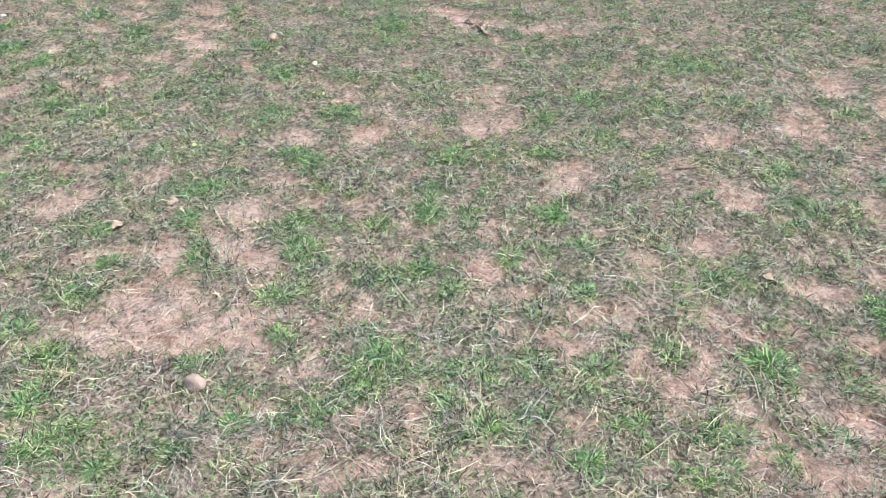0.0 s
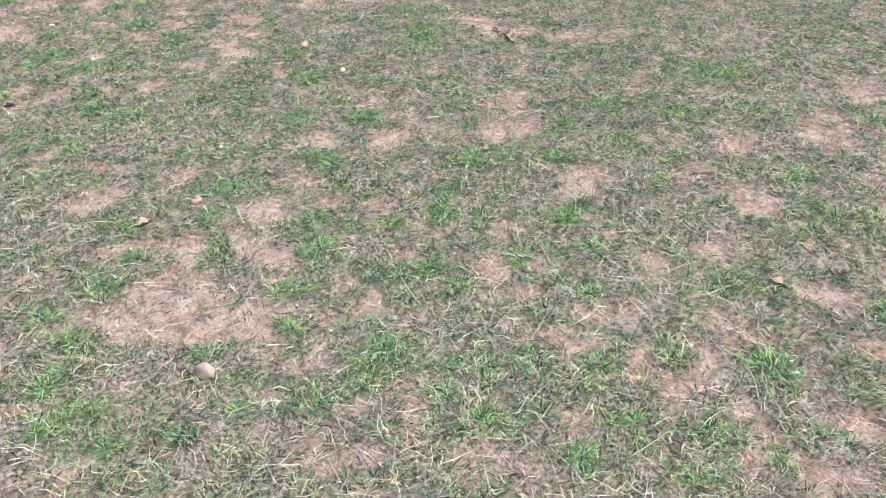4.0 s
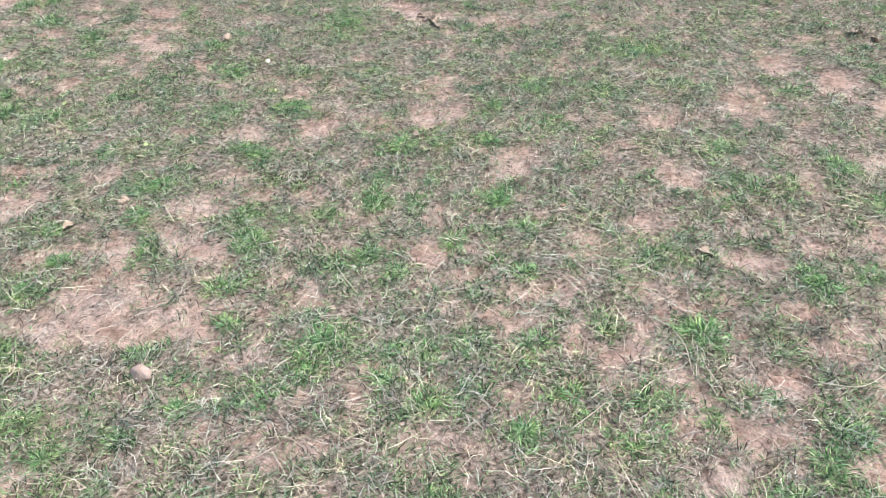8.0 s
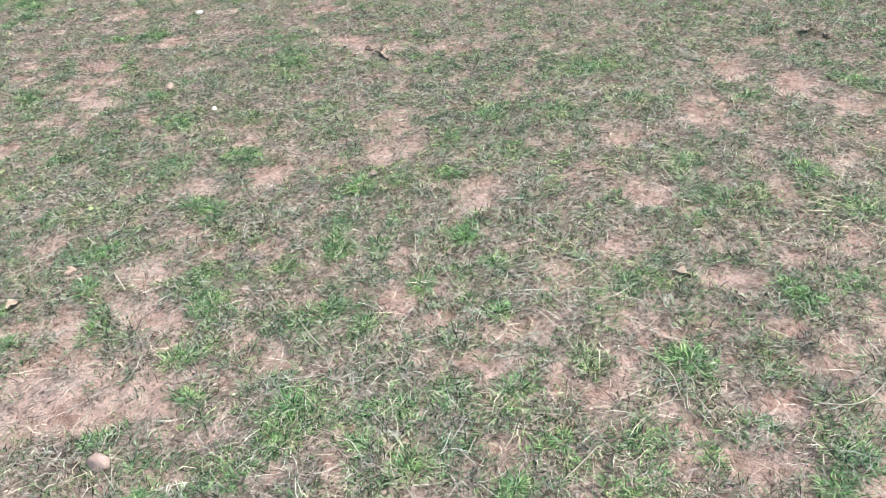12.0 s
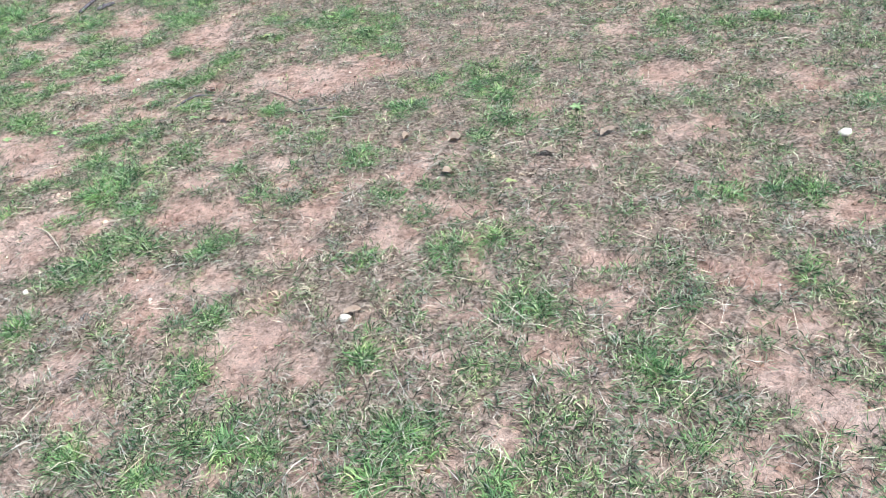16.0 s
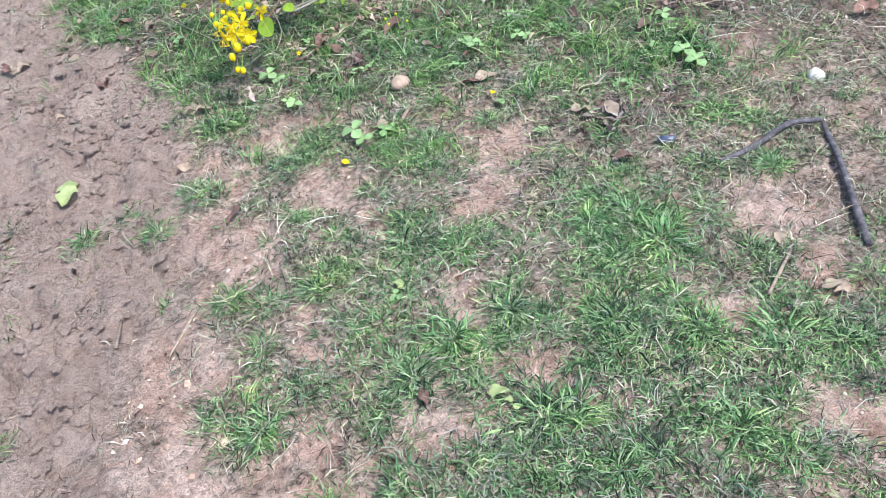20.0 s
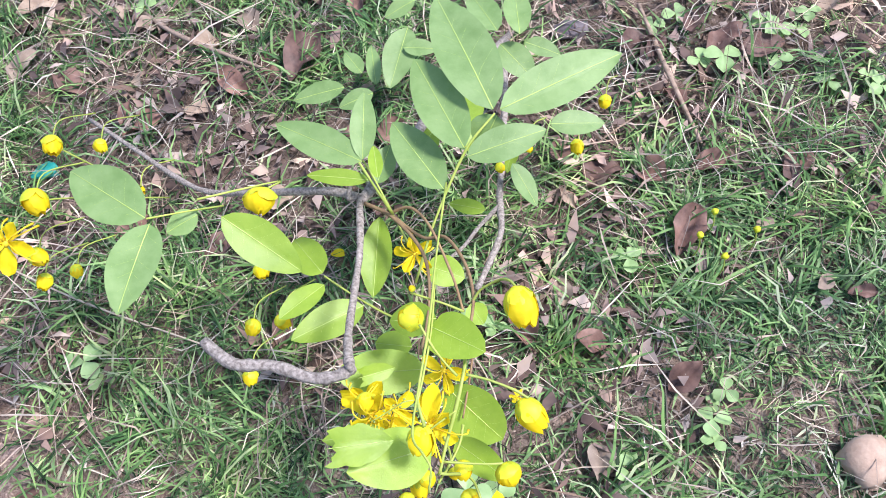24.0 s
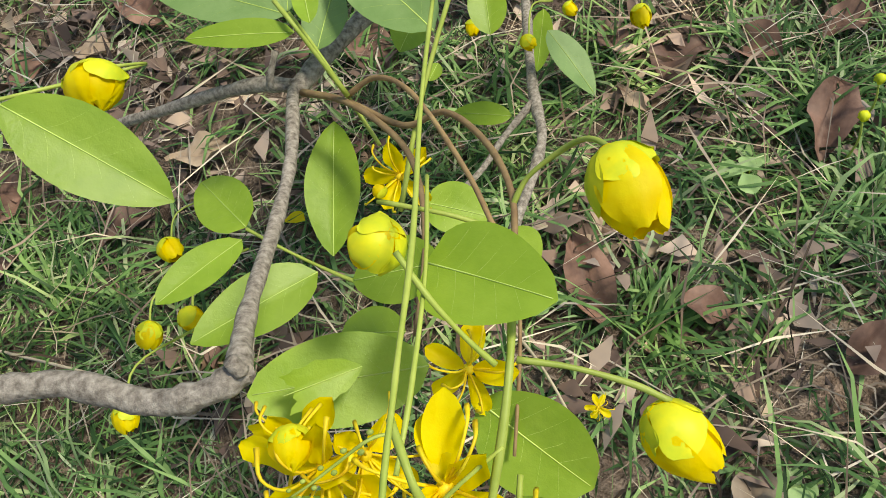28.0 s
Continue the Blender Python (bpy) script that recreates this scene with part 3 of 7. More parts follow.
LUSH.append((
    (-3.23, 4.40, 0.08, 0.08), (-2.26, 4.40, 0.04, 0.05), (-1.87, 4.41, 0.03, 0.04), (-3.29, 4.42, 0.06, 0.06),
    (-2.55, 4.44, 0.04, 0.02), (-1.30, 4.44, 0.08, 0.09), (-3.74, 4.46, 0.06, 0.06), (-1.98, 4.49, 0.06, 0.03),
    (-3.06, 4.50, 0.06, 0.08), (-3.04, 4.51, 0.04, 0.04), (-2.62, 4.52, 0.04, 0.03), (-2.41, 4.53, 0.06, 0.05),
    (-3.46, 4.54, 0.06, 0.08), (-2.58, 4.54, 0.06, 0.04), (-1.64, 4.54, 0.07, 0.04), (-1.82, 4.56, 0.05, 0.05),
    (-3.11, 4.57, 0.04, 0.03), (-1.61, 4.57, 0.07, 0.06), (-3.52, 4.58, 0.12, 0.15), (-2.52, 4.60, 0.04, 0.04),
    (-1.32, 4.61, 0.06, 0.14), (-2.66, 4.62, 0.05, 0.03), (-2.50, 4.63, 0.06, 0.05), (-3.35, 4.63, 0.06, 0.08),
))
LUSH.append((
    (-2.04, 4.63, 0.06, 0.04), (-2.86, 4.66, 0.04, 0.02), (-3.40, 4.67, 0.09, 0.13), (-3.80, 4.69, 0.09, 0.07),
    (-3.46, 4.70, 0.09, 0.05), (-2.92, 4.70, 0.09, 0.06), (-1.40, 4.71, 0.22, 0.12), (-2.36, 4.71, 0.06, 0.05),
    (-2.32, 4.72, 0.06, 0.05), (-2.95, 4.73, 0.05, 0.05), (-3.07, 4.73, 0.05, 0.04), (-4.12, 4.77, 0.10, 0.07),
    (-2.48, 4.78, 0.04, 0.03), (-3.21, 4.80, 0.04, 0.04), (-3.64, 4.82, 0.06, 0.04), (-3.53, 4.82, 0.05, 0.03),
    (-3.46, 4.82, 0.05, 0.02), (-3.39, 4.83, 0.07, 0.04), (-3.31, 4.84, 0.06, 0.07), (-3.68, 4.86, 0.04, 0.04),
    (-3.36, 4.86, 0.08, 0.04), (-3.22, 4.87, 0.04, 0.04), (-3.42, 4.88, 0.04, 0.03), (-3.89, 4.88, 0.04, 0.04),
))
LUSH.append((
    (-3.66, 4.88, 0.10, 0.13), (-3.09, 4.89, 0.09, 0.11), (-2.96, 4.91, 0.04, 0.02), (-2.52, 4.91, 0.09, 0.06),
    (-2.45, 4.91, 0.08, 0.06), (-4.03, 4.93, 0.04, 0.03), (-2.37, 4.95, 0.06, 0.06), (-3.52, 4.96, 0.04, 0.02),
    (-4.25, 4.97, 0.06, 0.05), (-3.27, 4.97, 0.06, 0.03), (-3.15, 4.97, 0.05, 0.04), (-3.70, 4.97, 0.05, 0.04),
    (-2.95, 4.98, 0.06, 0.03), (-0.57, 4.98, 0.06, 0.10), (-0.44, 5.00, 0.06, 0.07), (-3.17, 5.01, 0.05, 0.02),
    (-2.74, 5.02, 0.04, 0.04), (-3.68, 5.02, 0.06, 0.06), (-0.75, 5.03, 0.08, 0.12), (-3.08, 5.03, 0.05, 0.02),
    (-1.75, 5.05, 0.09, 0.07), (-3.77, 5.05, 0.08, 0.07), (-2.33, 5.06, 0.07, 0.07), (-2.94, 5.10, 0.05, 0.04),
))
LUSH.append((
    (-3.30, 5.11, 0.10, 0.10), (-3.87, 5.11, 0.05, 0.04), (-2.32, 5.11, 0.06, 0.07), (-3.80, 5.12, 0.11, 0.11),
    (-3.39, 5.13, 0.08, 0.03), (-2.95, 5.13, 0.08, 0.08), (-3.08, 5.16, 0.05, 0.04), (-2.81, 5.16, 0.05, 0.05),
    (-3.26, 5.17, 0.06, 0.04), (-2.85, 5.17, 0.05, 0.04), (-3.58, 5.18, 0.13, 0.11), (-4.16, 5.18, 0.10, 0.07),
    (-3.34, 5.20, 0.06, 0.04), (-2.53, 5.20, 0.05, 0.04), (-1.83, 5.21, 0.13, 0.17), (-4.12, 5.21, 0.06, 0.04),
    (-4.19, 5.22, 0.11, 0.06), (-3.64, 5.23, 0.04, 0.02), (-2.18, 5.24, 0.06, 0.07), (-2.96, 5.24, 0.06, 0.03),
    (-3.17, 5.26, 0.05, 0.07), (-2.90, 5.26, 0.10, 0.19), (-3.33, 5.26, 0.12, 0.19), (-3.81, 5.28, 0.07, 0.03),
))
LUSH.append((
    (-2.96, 5.29, 0.05, 0.07), (-1.77, 5.30, 0.13, 0.12), (-3.19, 5.30, 0.07, 0.11), (-2.86, 5.30, 0.04, 0.04),
    (-4.06, 5.32, 0.03, 0.04), (-3.87, 5.33, 0.19, 0.12), (-2.89, 5.34, 0.07, 0.04), (-2.70, 5.35, 0.07, 0.10),
    (-1.96, 5.37, 0.20, 0.09), (-3.64, 5.38, 0.12, 0.11), (-3.40, 5.40, 0.06, 0.07), (-3.57, 5.42, 0.17, 0.21),
    (-4.67, 5.42, 0.04, 0.02), (-1.95, 5.43, 0.11, 0.13), (-4.18, 5.44, 0.07, 0.10), (-2.21, 5.45, 0.08, 0.07),
    (-3.00, 5.45, 0.06, 0.06), (-3.45, 5.45, 0.08, 0.09), (-3.76, 5.46, 0.21, 0.28), (-3.96, 5.47, 0.08, 0.08),
    (-3.70, 5.48, 0.10, 0.10), (-4.24, 5.50, 0.07, 0.09), (-2.62, 5.51, 0.09, 0.07), (-3.95, 5.56, 0.13, 0.15),
))
LUSH.append((
    (-2.60, 5.56, 0.13, 0.14), (-3.63, 5.58, 0.06, 0.06), (-2.65, 5.59, 0.11, 0.10), (-3.29, 5.60, 0.06, 0.06),
    (-3.62, 5.60, 0.05, 0.03), (-4.08, 5.61, 0.10, 0.12), (-3.82, 5.61, 0.05, 0.03), (-3.38, 5.61, 0.17, 0.32),
    (-4.24, 5.62, 0.03, 0.02), (-3.48, 5.62, 0.10, 0.08), (-3.08, 5.62, 0.08, 0.09), (-4.09, 5.64, 0.05, 0.03),
    (-3.49, 5.64, 0.04, 0.02), (-3.89, 5.64, 0.16, 0.18), (-2.76, 5.65, 0.05, 0.07), (-3.65, 5.65, 0.05, 0.04),
    (-3.74, 5.65, 0.04, 0.03), (-3.62, 5.66, 0.10, 0.13), (-4.83, 5.67, 0.03, 0.03), (-3.12, 5.67, 0.14, 0.16),
    (-4.03, 5.67, 0.06, 0.03), (-3.80, 5.68, 0.06, 0.04), (-3.52, 5.70, 0.05, 0.05), (-4.33, 5.72, 0.04, 0.03),
))
LUSH.append((
    (-4.26, 5.72, 0.05, 0.03), (-4.01, 5.74, 0.11, 0.05), (-4.17, 5.75, 0.06, 0.03), (-2.64, 5.75, 0.09, 0.09),
    (-4.47, 5.75, 0.04, 0.02), (-3.62, 5.79, 0.11, 0.09), (-4.15, 5.79, 0.05, 0.02), (-2.80, 5.79, 0.06, 0.06),
    (-3.87, 5.81, 0.06, 0.04), (-4.96, 5.83, 0.05, 0.07), (-4.01, 5.83, 0.06, 0.05), (-3.89, 5.84, 0.09, 0.08),
    (-2.89, 5.85, 0.08, 0.04), (-3.54, 5.85, 0.12, 0.18), (-4.02, 5.87, 0.09, 0.11), (-4.29, 5.88, 0.05, 0.03),
    (-3.66, 5.89, 0.10, 0.07), (-3.51, 5.89, 0.08, 0.07), (-2.99, 5.89, 0.06, 0.05), (-3.87, 5.89, 0.04, 0.02),
    (-4.15, 5.90, 0.06, 0.03), (-3.59, 5.93, 0.12, 0.16), (-4.55, 5.94, 0.03, 0.04), (-4.02, 5.94, 0.04, 0.03),
))
LUSH.append((
    (-4.73, 5.95, 0.05, 0.03), (-4.24, 5.96, 0.04, 0.03), (-3.67, 5.99, 0.06, 0.04), (-4.64, 6.01, 0.05, 0.02),
    (-3.31, 6.03, 0.06, 0.05), (-4.10, 6.03, 0.03, 0.02), (-4.48, 6.05, 0.07, 0.07), (-3.43, 6.05, 0.04, 0.03),
    (-2.89, 6.06, 0.07, 0.05), (-3.80, 6.09, 0.05, 0.02), (-3.99, 6.14, 0.10, 0.06), (-4.29, 6.15, 0.06, 0.08),
    (-4.09, 6.17, 0.05, 0.02), (-3.99, 6.19, 0.07, 0.05), (-4.25, 6.19, 0.10, 0.09), (-3.38, 6.22, 0.07, 0.04),
    (-3.87, 6.26, 0.05, 0.04), (-4.50, 6.32, 0.05, 0.06), (-3.68, 6.38, 0.07, 0.06), (-4.23, 6.42, 0.07, 0.05),
    (-4.02, 6.47, 0.09, 0.06), (-4.30, 6.58, 0.08, 0.10), (-4.68, 6.62, 0.10, 0.13), (-5.12, 7.03, 0.14, 0.15),
))
LUSH.append((
    (-4.67, 6.60, 0.11, 0.11), (-4.11, 6.61, 0.12, 0.12), (-4.01, 6.70, 0.14, 0.14), (-3.49, 6.52, 0.10, 0.10),
    (-3.84, 6.68, 0.17, 0.17), (-5.19, 7.29, 0.21, 0.21), (-4.36, 6.52, 0.04, 0.04), (-4.28, 6.54, 0.04, 0.04),
    (-4.30, 6.46, 0.04, 0.04), (-4.41, 6.48, 0.03, 0.03), (-4.26, 6.48, 0.03, 0.03), (-4.33, 6.56, 0.03, 0.03),
    (-4.19, 6.65, 0.04, 0.04), (-4.26, 6.62, 0.03, 0.03), (-4.67, 6.66, 0.05, 0.05), (-4.71, 6.61, 0.03, 0.03),
    (-4.61, 6.81, 0.04, 0.04), (-4.67, 6.84, 0.07, 0.07), (-4.81, 6.67, 0.09, 0.09), (-4.17, 6.61, 0.07, 0.07),
    (-4.05, 6.62, 0.06, 0.06), (-4.64, 6.67, 0.06, 0.06), (-4.23, 6.83, 0.04, 0.04), (-4.25, 6.69, 0.04, 0.04),
))
LUSH.append((
    (-4.37, 7.11, 0.06, 0.06), (-4.14, 6.54, 0.04, 0.04),
))
DUFF = []
DUFF.append((
    (-4.67, 7.09, 0.12, 0.12), (-4.57, 6.92, 0.08, 0.08), (-4.43, 6.87, 0.08, 0.08), (-4.36, 6.64, 0.05, 0.05),
    (-4.18, 6.80, 0.06, 0.06), (-4.28, 6.70, 0.05, 0.05), (-4.22, 6.57, 0.04, 0.04), (-4.56, 6.70, 0.05, 0.05),
    (-4.03, 6.92, 0.08, 0.08), (-4.23, 6.95, 0.07, 0.07), (-4.74, 7.24, 0.12, 0.12), (-4.85, 6.94, 0.04, 0.04),
    (-4.86, 6.74, 0.05, 0.05), (-4.33, 6.50, 0.04, 0.04), (-3.93, 6.75, 0.04, 0.04), (-3.44, 6.92, 0.15, 0.15),
    (-3.36, 6.71, 0.13, 0.13), (-3.98, 7.04, 0.17, 0.17), (-3.72, 6.99, 0.16, 0.16), (-3.47, 6.28, 0.05, 0.05),
    (-3.62, 6.26, 0.07, 0.07), (-4.91, 6.76, 0.10, 0.10),
))
DUFF.append((
    (-4.33, 6.66, 0.03, 0.04), (-4.27, 6.60, 0.03, 0.04), (-4.22, 6.52, 0.03, 0.03), (-4.31, 6.51, 0.04, 0.04),
    (-4.18, 6.75, 0.04, 0.04), (-4.15, 6.84, 0.04, 0.05), (-4.41, 6.70, 0.03, 0.03), (-4.11, 6.63, 0.02, 0.03),
    (-4.02, 6.71, 0.03, 0.03), (-4.05, 6.55, 0.02, 0.03), (-4.62, 7.02, 0.06, 0.07), (-4.69, 6.96, 0.05, 0.05),
    (-4.51, 6.98, 0.05, 0.05), (-4.78, 6.82, 0.03, 0.03),
))
# worn pockets inside the lush grass
POCKETS = [(
    (-4.31, 5.84, 0.08, 0.08), (-3.89, 5.69, 0.08, 0.07), (-3.74, 5.56, 0.07, 0.05), (-3.87, 5.44, 0.10, 0.06),
    (-3.45, 5.71, 0.05, 0.05), (-3.35, 5.90, 0.07, 0.07), (-3.28, 5.77, 0.06, 0.05), (-3.30, 5.46, 0.07, 0.06),
    (-4.10, 5.45, 0.06, 0.06), (-3.84, 6.16, 0.10, 0.08), (-4.19, 6.04, 0.09, 0.07), (-4.38, 6.24, 0.08, 0.11),
    (-4.15, 5.38, 0.06, 0.05), (-3.61, 5.46, 0.03, 0.06), (-4.92, 6.72, 0.11, 0.12), (-3.87, 6.00, 0.08, 0.06),
    (-3.26, 6.44, 0.10, 0.11), (-4.14, 5.63, 0.05, 0.04), (-4.47, 5.87, 0.06, 0.07),
)]
FIELD_X, FIELD_Y, FIELD_STEP = -6.6, 0.2, 0.012


def painted(groups):
    """A chart of the patches (place, half width, half depth), 1 in their middle and 0 outside."""
    chart = np.zeros((720, 870))
    gx, gy = FIELD_X + FIELD_STEP * np.arange(870), FIELD_Y + FIELD_STEP * np.arange(720)
    for group in groups:
        for px, py, rx, ry in group:
            i, j = np.searchsorted(gx, (px - 2 * rx, px + 2 * rx)), np.searchsorted(gy, (py - 2 * ry, py + 2 * ry))
            d2 = ((gx[None, i[0]:i[1]] - px) / rx) ** 2 + ((gy[j[0]:j[1], None] - py) / ry) ** 2
            window = chart[j[0]:j[1], i[0]:i[1]]
            np.maximum(window, np.exp(-d2 ** 1.5), out=window)
    return chart


def charted(chart, x, y):
    """The chart's value at each place, with ragged outlines."""
    x, y = (x + 0.10 * (layered(x, y, 9.0, 101, 3) - 0.5) + 0.06 * (layered(x, y, 31.0, 103, 2) - 0.5),
            y + 0.10 * (layered(x, y, 9.0, 107, 3) - 0.5) + 0.06 * (layered(x, y, 31.0, 109, 2) - 0.5))
    u, v = (x - FIELD_X) / FIELD_STEP, (y - FIELD_Y) / FIELD_STEP
    inside = (u > 0) & (v > 0) & (u < 868) & (v < 718)
    u, v = np.clip(u, 0, 867.9), np.clip(v, 0, 717.9)
    i, j = u.astype(int), v.astype(int)
    fx, fy = u - i, v - j
    low = chart[j, i] * (1 - fx) + chart[j, i + 1] * fx
    high = chart[j + 1, i] * (1 - fx) + chart[j + 1, i + 1] * fx
    return (low * (1 - fy) + high * fy) * inside


BARE_CHART, LUSH_CHART, DUFF_CHART, POCKET_CHART = painted(BARE), painted(LUSH), painted(DUFF), painted(POCKETS)


LAWN_Y = (0.8, 1.4, 2.2, 3.0, 3.6, 4.2, 5.0, 5.8, 6.6, 7.4, 8.0)
LAWN_LEFT = (0.3, -0.95, -1.45, -2.15, -2.85, -3.6, -4.45, -5.05, -5.55, -5.75, -5.8)
LAWN_RIGHT = (1.4, 1.65, 2.2, 2.8, 2.9, 1.4, 0.2, -1.7, -2.8, -3.9, -4.2)


def beyond_lawn(x, y):
    """Metres outside the worn lawn; negative inside it."""
    return np.maximum(np.maximum(np.interp(y, LAWN_Y, LAWN_LEFT) - x, x - np.interp(y, LAWN_Y, LAWN_RIGHT)), np.maximum(0.7 - y, y - 7.9))


def near_ground(x, y):
    """1 where the ground is worn and patchy, 0 in the even meadow round it."""
    edge = 0.5 + 0.8 * (layered(x, y, 0.8, 111, 3) - 0.5) + 0.4 * (layered(x, y, 5.0, 113, 2) - 0.5)
    return np.clip((edge - beyond_lawn(x, y)) / 0.3, 0, 1)


def worn(x, y):
    """Trodden ground along the track's edge, 0 to 1."""
    edge = np.interp(y, WORN_Y, WORN_X) + 0.30 * (layered(x, y, 5.0, 35, 3) - 0.5)
    return np.clip((edge - x) / 0.16, 0, 1) * np.clip((y - 4.1) / 0.3, 0, 1) * np.clip((6.5 - y) / 0.3, 0, 1)


WORN_Y = (4.0, 4.6, 4.9, 5.2, 5.5, 5.8, 6.1, 6.4)
WORN_X = (-4.0, -3.86, -3.84, -3.92, -4.08, -4.22, -4.36, -4.55)


def bareness(x, y):
    b = np.maximum(charted(BARE_CHART, x, y) * (1 - 0.4 * charted(LUSH_CHART, x, y)), 0.55 * worn(x, y) * (1 - charted(LUSH_CHART, x, y)))
    b = np.maximum(b, 0.8 * charted(POCKET_CHART, x, y))
    wild = np.clip((layered(x, y, 21.0, 3, 3) - 0.57) * 8.0, 0, 1) * 0.7
    ragged = 2.2 * (layered(x, y, 24.0, 13, 3) - 0.5)
    return np.clip(np.maximum((b + b * ragged - 0.26) * 2.6, wild), 0, 1) * near_ground(x, y)


def lushness(x, y):
    return charted(LUSH_CHART, x, y) * (1 - 0.7 * charted(BARE_CHART, x, y)) * (1 - 0.9 * charted(POCKET_CHART, x, y))


def greenness(x, y):
    g = 0.20 + np.clip((layered(x, y, 1.3, 11, 2) - 0.3) * 2.2, 0, 1) * 0.22
    g = g + np.clip((layered(x, y, 13.0, 17, 3) - 0.42) * 5.0, 0, 1) * 0.55 + 0.15 * np.clip((y - 6.0) * 2, 0, 1)
    g = (g * (1 - np.interp(y, (3.3, 3.8, 5.7, 6.2), (0.0, 0.38, 0.3, 0.0)) * np.clip((-0.9 - x) / 0.6, 0, 1)) + 0.12 * np.clip((x + 1.6) / 0.5, 0, 1) * np.clip((y - 3.4) / 0.5, 0, 1) + (0.19 + 0.22 * np.clip((y - 1.9 - 0.5 * x) / 0.6, 0, 1)) * np.clip((3.9 - y) / 0.7, 0, 1)) * (1 - 0.6 * worn(x, y))
    g = np.maximum(g, 1.35 * lushness(x, y) * (0.35 + 1.2 * layered(x, y, 19.0, 19, 3)))
    return np.clip(g, 0, 1.3) * (1 - 0.88 * np.clip(bareness(x, y) * 1.15, 0, 1)) * (1 - 0.9 * path_side(x, y) * (1 - 0.8 * lushness(x, y))) * (1 - 0.8 * brown_patch(x, y))


def brown_patch(x, y):
    """Where dead leaves and dry stems hide the ground round the shrub."""
    return np.clip(charted(DUFF_CHART, x, y) * (0.4 + 1.2 * layered(x, y, 14.0, 81, 2)), 0, 1)


def litter_zone(x, y):
    """The shrub's surroundings, with fallen leaves."""
    return np.clip((y - 6.35 + 0.35 * (layered(x, y, 2.5, 41, 2) - 0.5)) / 0.35, 0, 1) * np.clip((x + 5.6) / 0.4, 0, 1) * np.clip((-2.2 - x) / 0.6, 0, 1) * near_ground(x, y)


def land(x, y):
    b, p = bareness(x, y), path_side(x, y)
    z = 0.022 * (layered(x, y, 1.6, 5, 3) - 0.5) + 0.011 * (layered(x, y, 11.0, 7, 3) - 0.5)
    pits = np.clip((layered(x, y, 13.0, 9, 2) - 0.36) * 3.2, 0, 1) + 0.5 * np.clip((layered(x, y, 27.0, 29, 2) - 0.4) * 3.0, 0, 1)
    z = z - 0.006 * b + (0.010 * b + 0.020 * p) * (pits - 1.0)
    plate, inside = cells(x, y, 21.0, 201)
    crumb, within = cells(x, y, 46.0, 207)
    z = z + p * (0.024 * (plate - 0.6) * inside - 0.010 * (1 - inside) + 0.012 * (crumb - 0.5) * within) + b * 0.007 * (crumb - 0.5) * within
    return z


def land_at(x, y):
    return float(land(np.array([float(x)]), np.array([float(y)]))[0])


def mesh_from(name, verts, faces_flat, sizes, material, smooth=True):
    me = bpy.data.meshes.new(name)
    me.vertices.add(len(verts))
    me.vertices.foreach_set("co", np.ascontiguousarray(verts, np.float32).ravel())
    me.loops.add(len(faces_flat))
    me.loops.foreach_set("vertex_index", np.ascontiguousarray(faces_flat, np.int32))
    me.polygons.add(len(sizes))
    starts = np.concatenate([[0], np.cumsum(sizes)[:-1]])
    me.polygons.foreach_set("loop_start", starts.astype(np.int32))
    me.update(calc_edges=True)
    me.materials.append(material)
    me.polygons.foreach_set("use_smooth", np.full(len(sizes), smooth))
    return me


def ground_sheet():
    near_x = np.concatenate([np.arange(-8.6, -6.2, 0.08), np.arange(-6.2, -5.5, 0.03), np.arange(-5.5, -3.9, 0.013), np.arange(-3.9, 1.5, 0.024), np.arange(1.5, 3.2, 0.035), np.arange(3.2, 5.2, 0.08)])
    near_y = np.concatenate([np.arange(-2.2, 0.6, 0.08), np.arange(0.6, 4.9, 0.024), np.arange(4.9, 6.9, 0.013), np.arange(6.9, 8.4, 0.025), np.arange(8.4, 11.2, 0.08)])
    far = np.array([0.3, 1, 3, 8, 25, 80, 300, 1200])
    xs = np.concatenate([near_x[0] - far[::-1], near_x, near_x[-1] + far])
    ys = np.concatenate([near_y[0] - far[::-1], near_y, near_y[-1] + far])
    gx, gy = np.meshgrid(xs, ys)
    x, y = gx.ravel(), gy.ravel()
    verts = np.stack([x, y, land(x, y)], 1)
    nx, ny = len(xs), len(ys)
    i = (np.arange(ny - 1)[:, None] * nx + np.arange(nx - 1)).ravel()
    quads = np.stack([i, i + 1, i + nx + 1, i + nx], 1)
    me = mesh_from("ground", verts, quads.ravel(), np.full(len(quads), 4), SOIL)
    for name, values in (("bare", bareness(x, y)), ("track", path_side(x, y)), ("meadow", 1 - near_ground(x, y)), ("humus", np.maximum(0.8 * litter_zone(x, y), 0.95 * brown_patch(x, y)))):
        me.attributes.new(name, 'FLOAT', 'POINT').data.foreach_set("value", values.astype(np.float32))
    return tagged(new("ground", me), "pinkish sandy soil with bare worn patches and a dirt track", "ground", kind="structure")


ground_sheet()


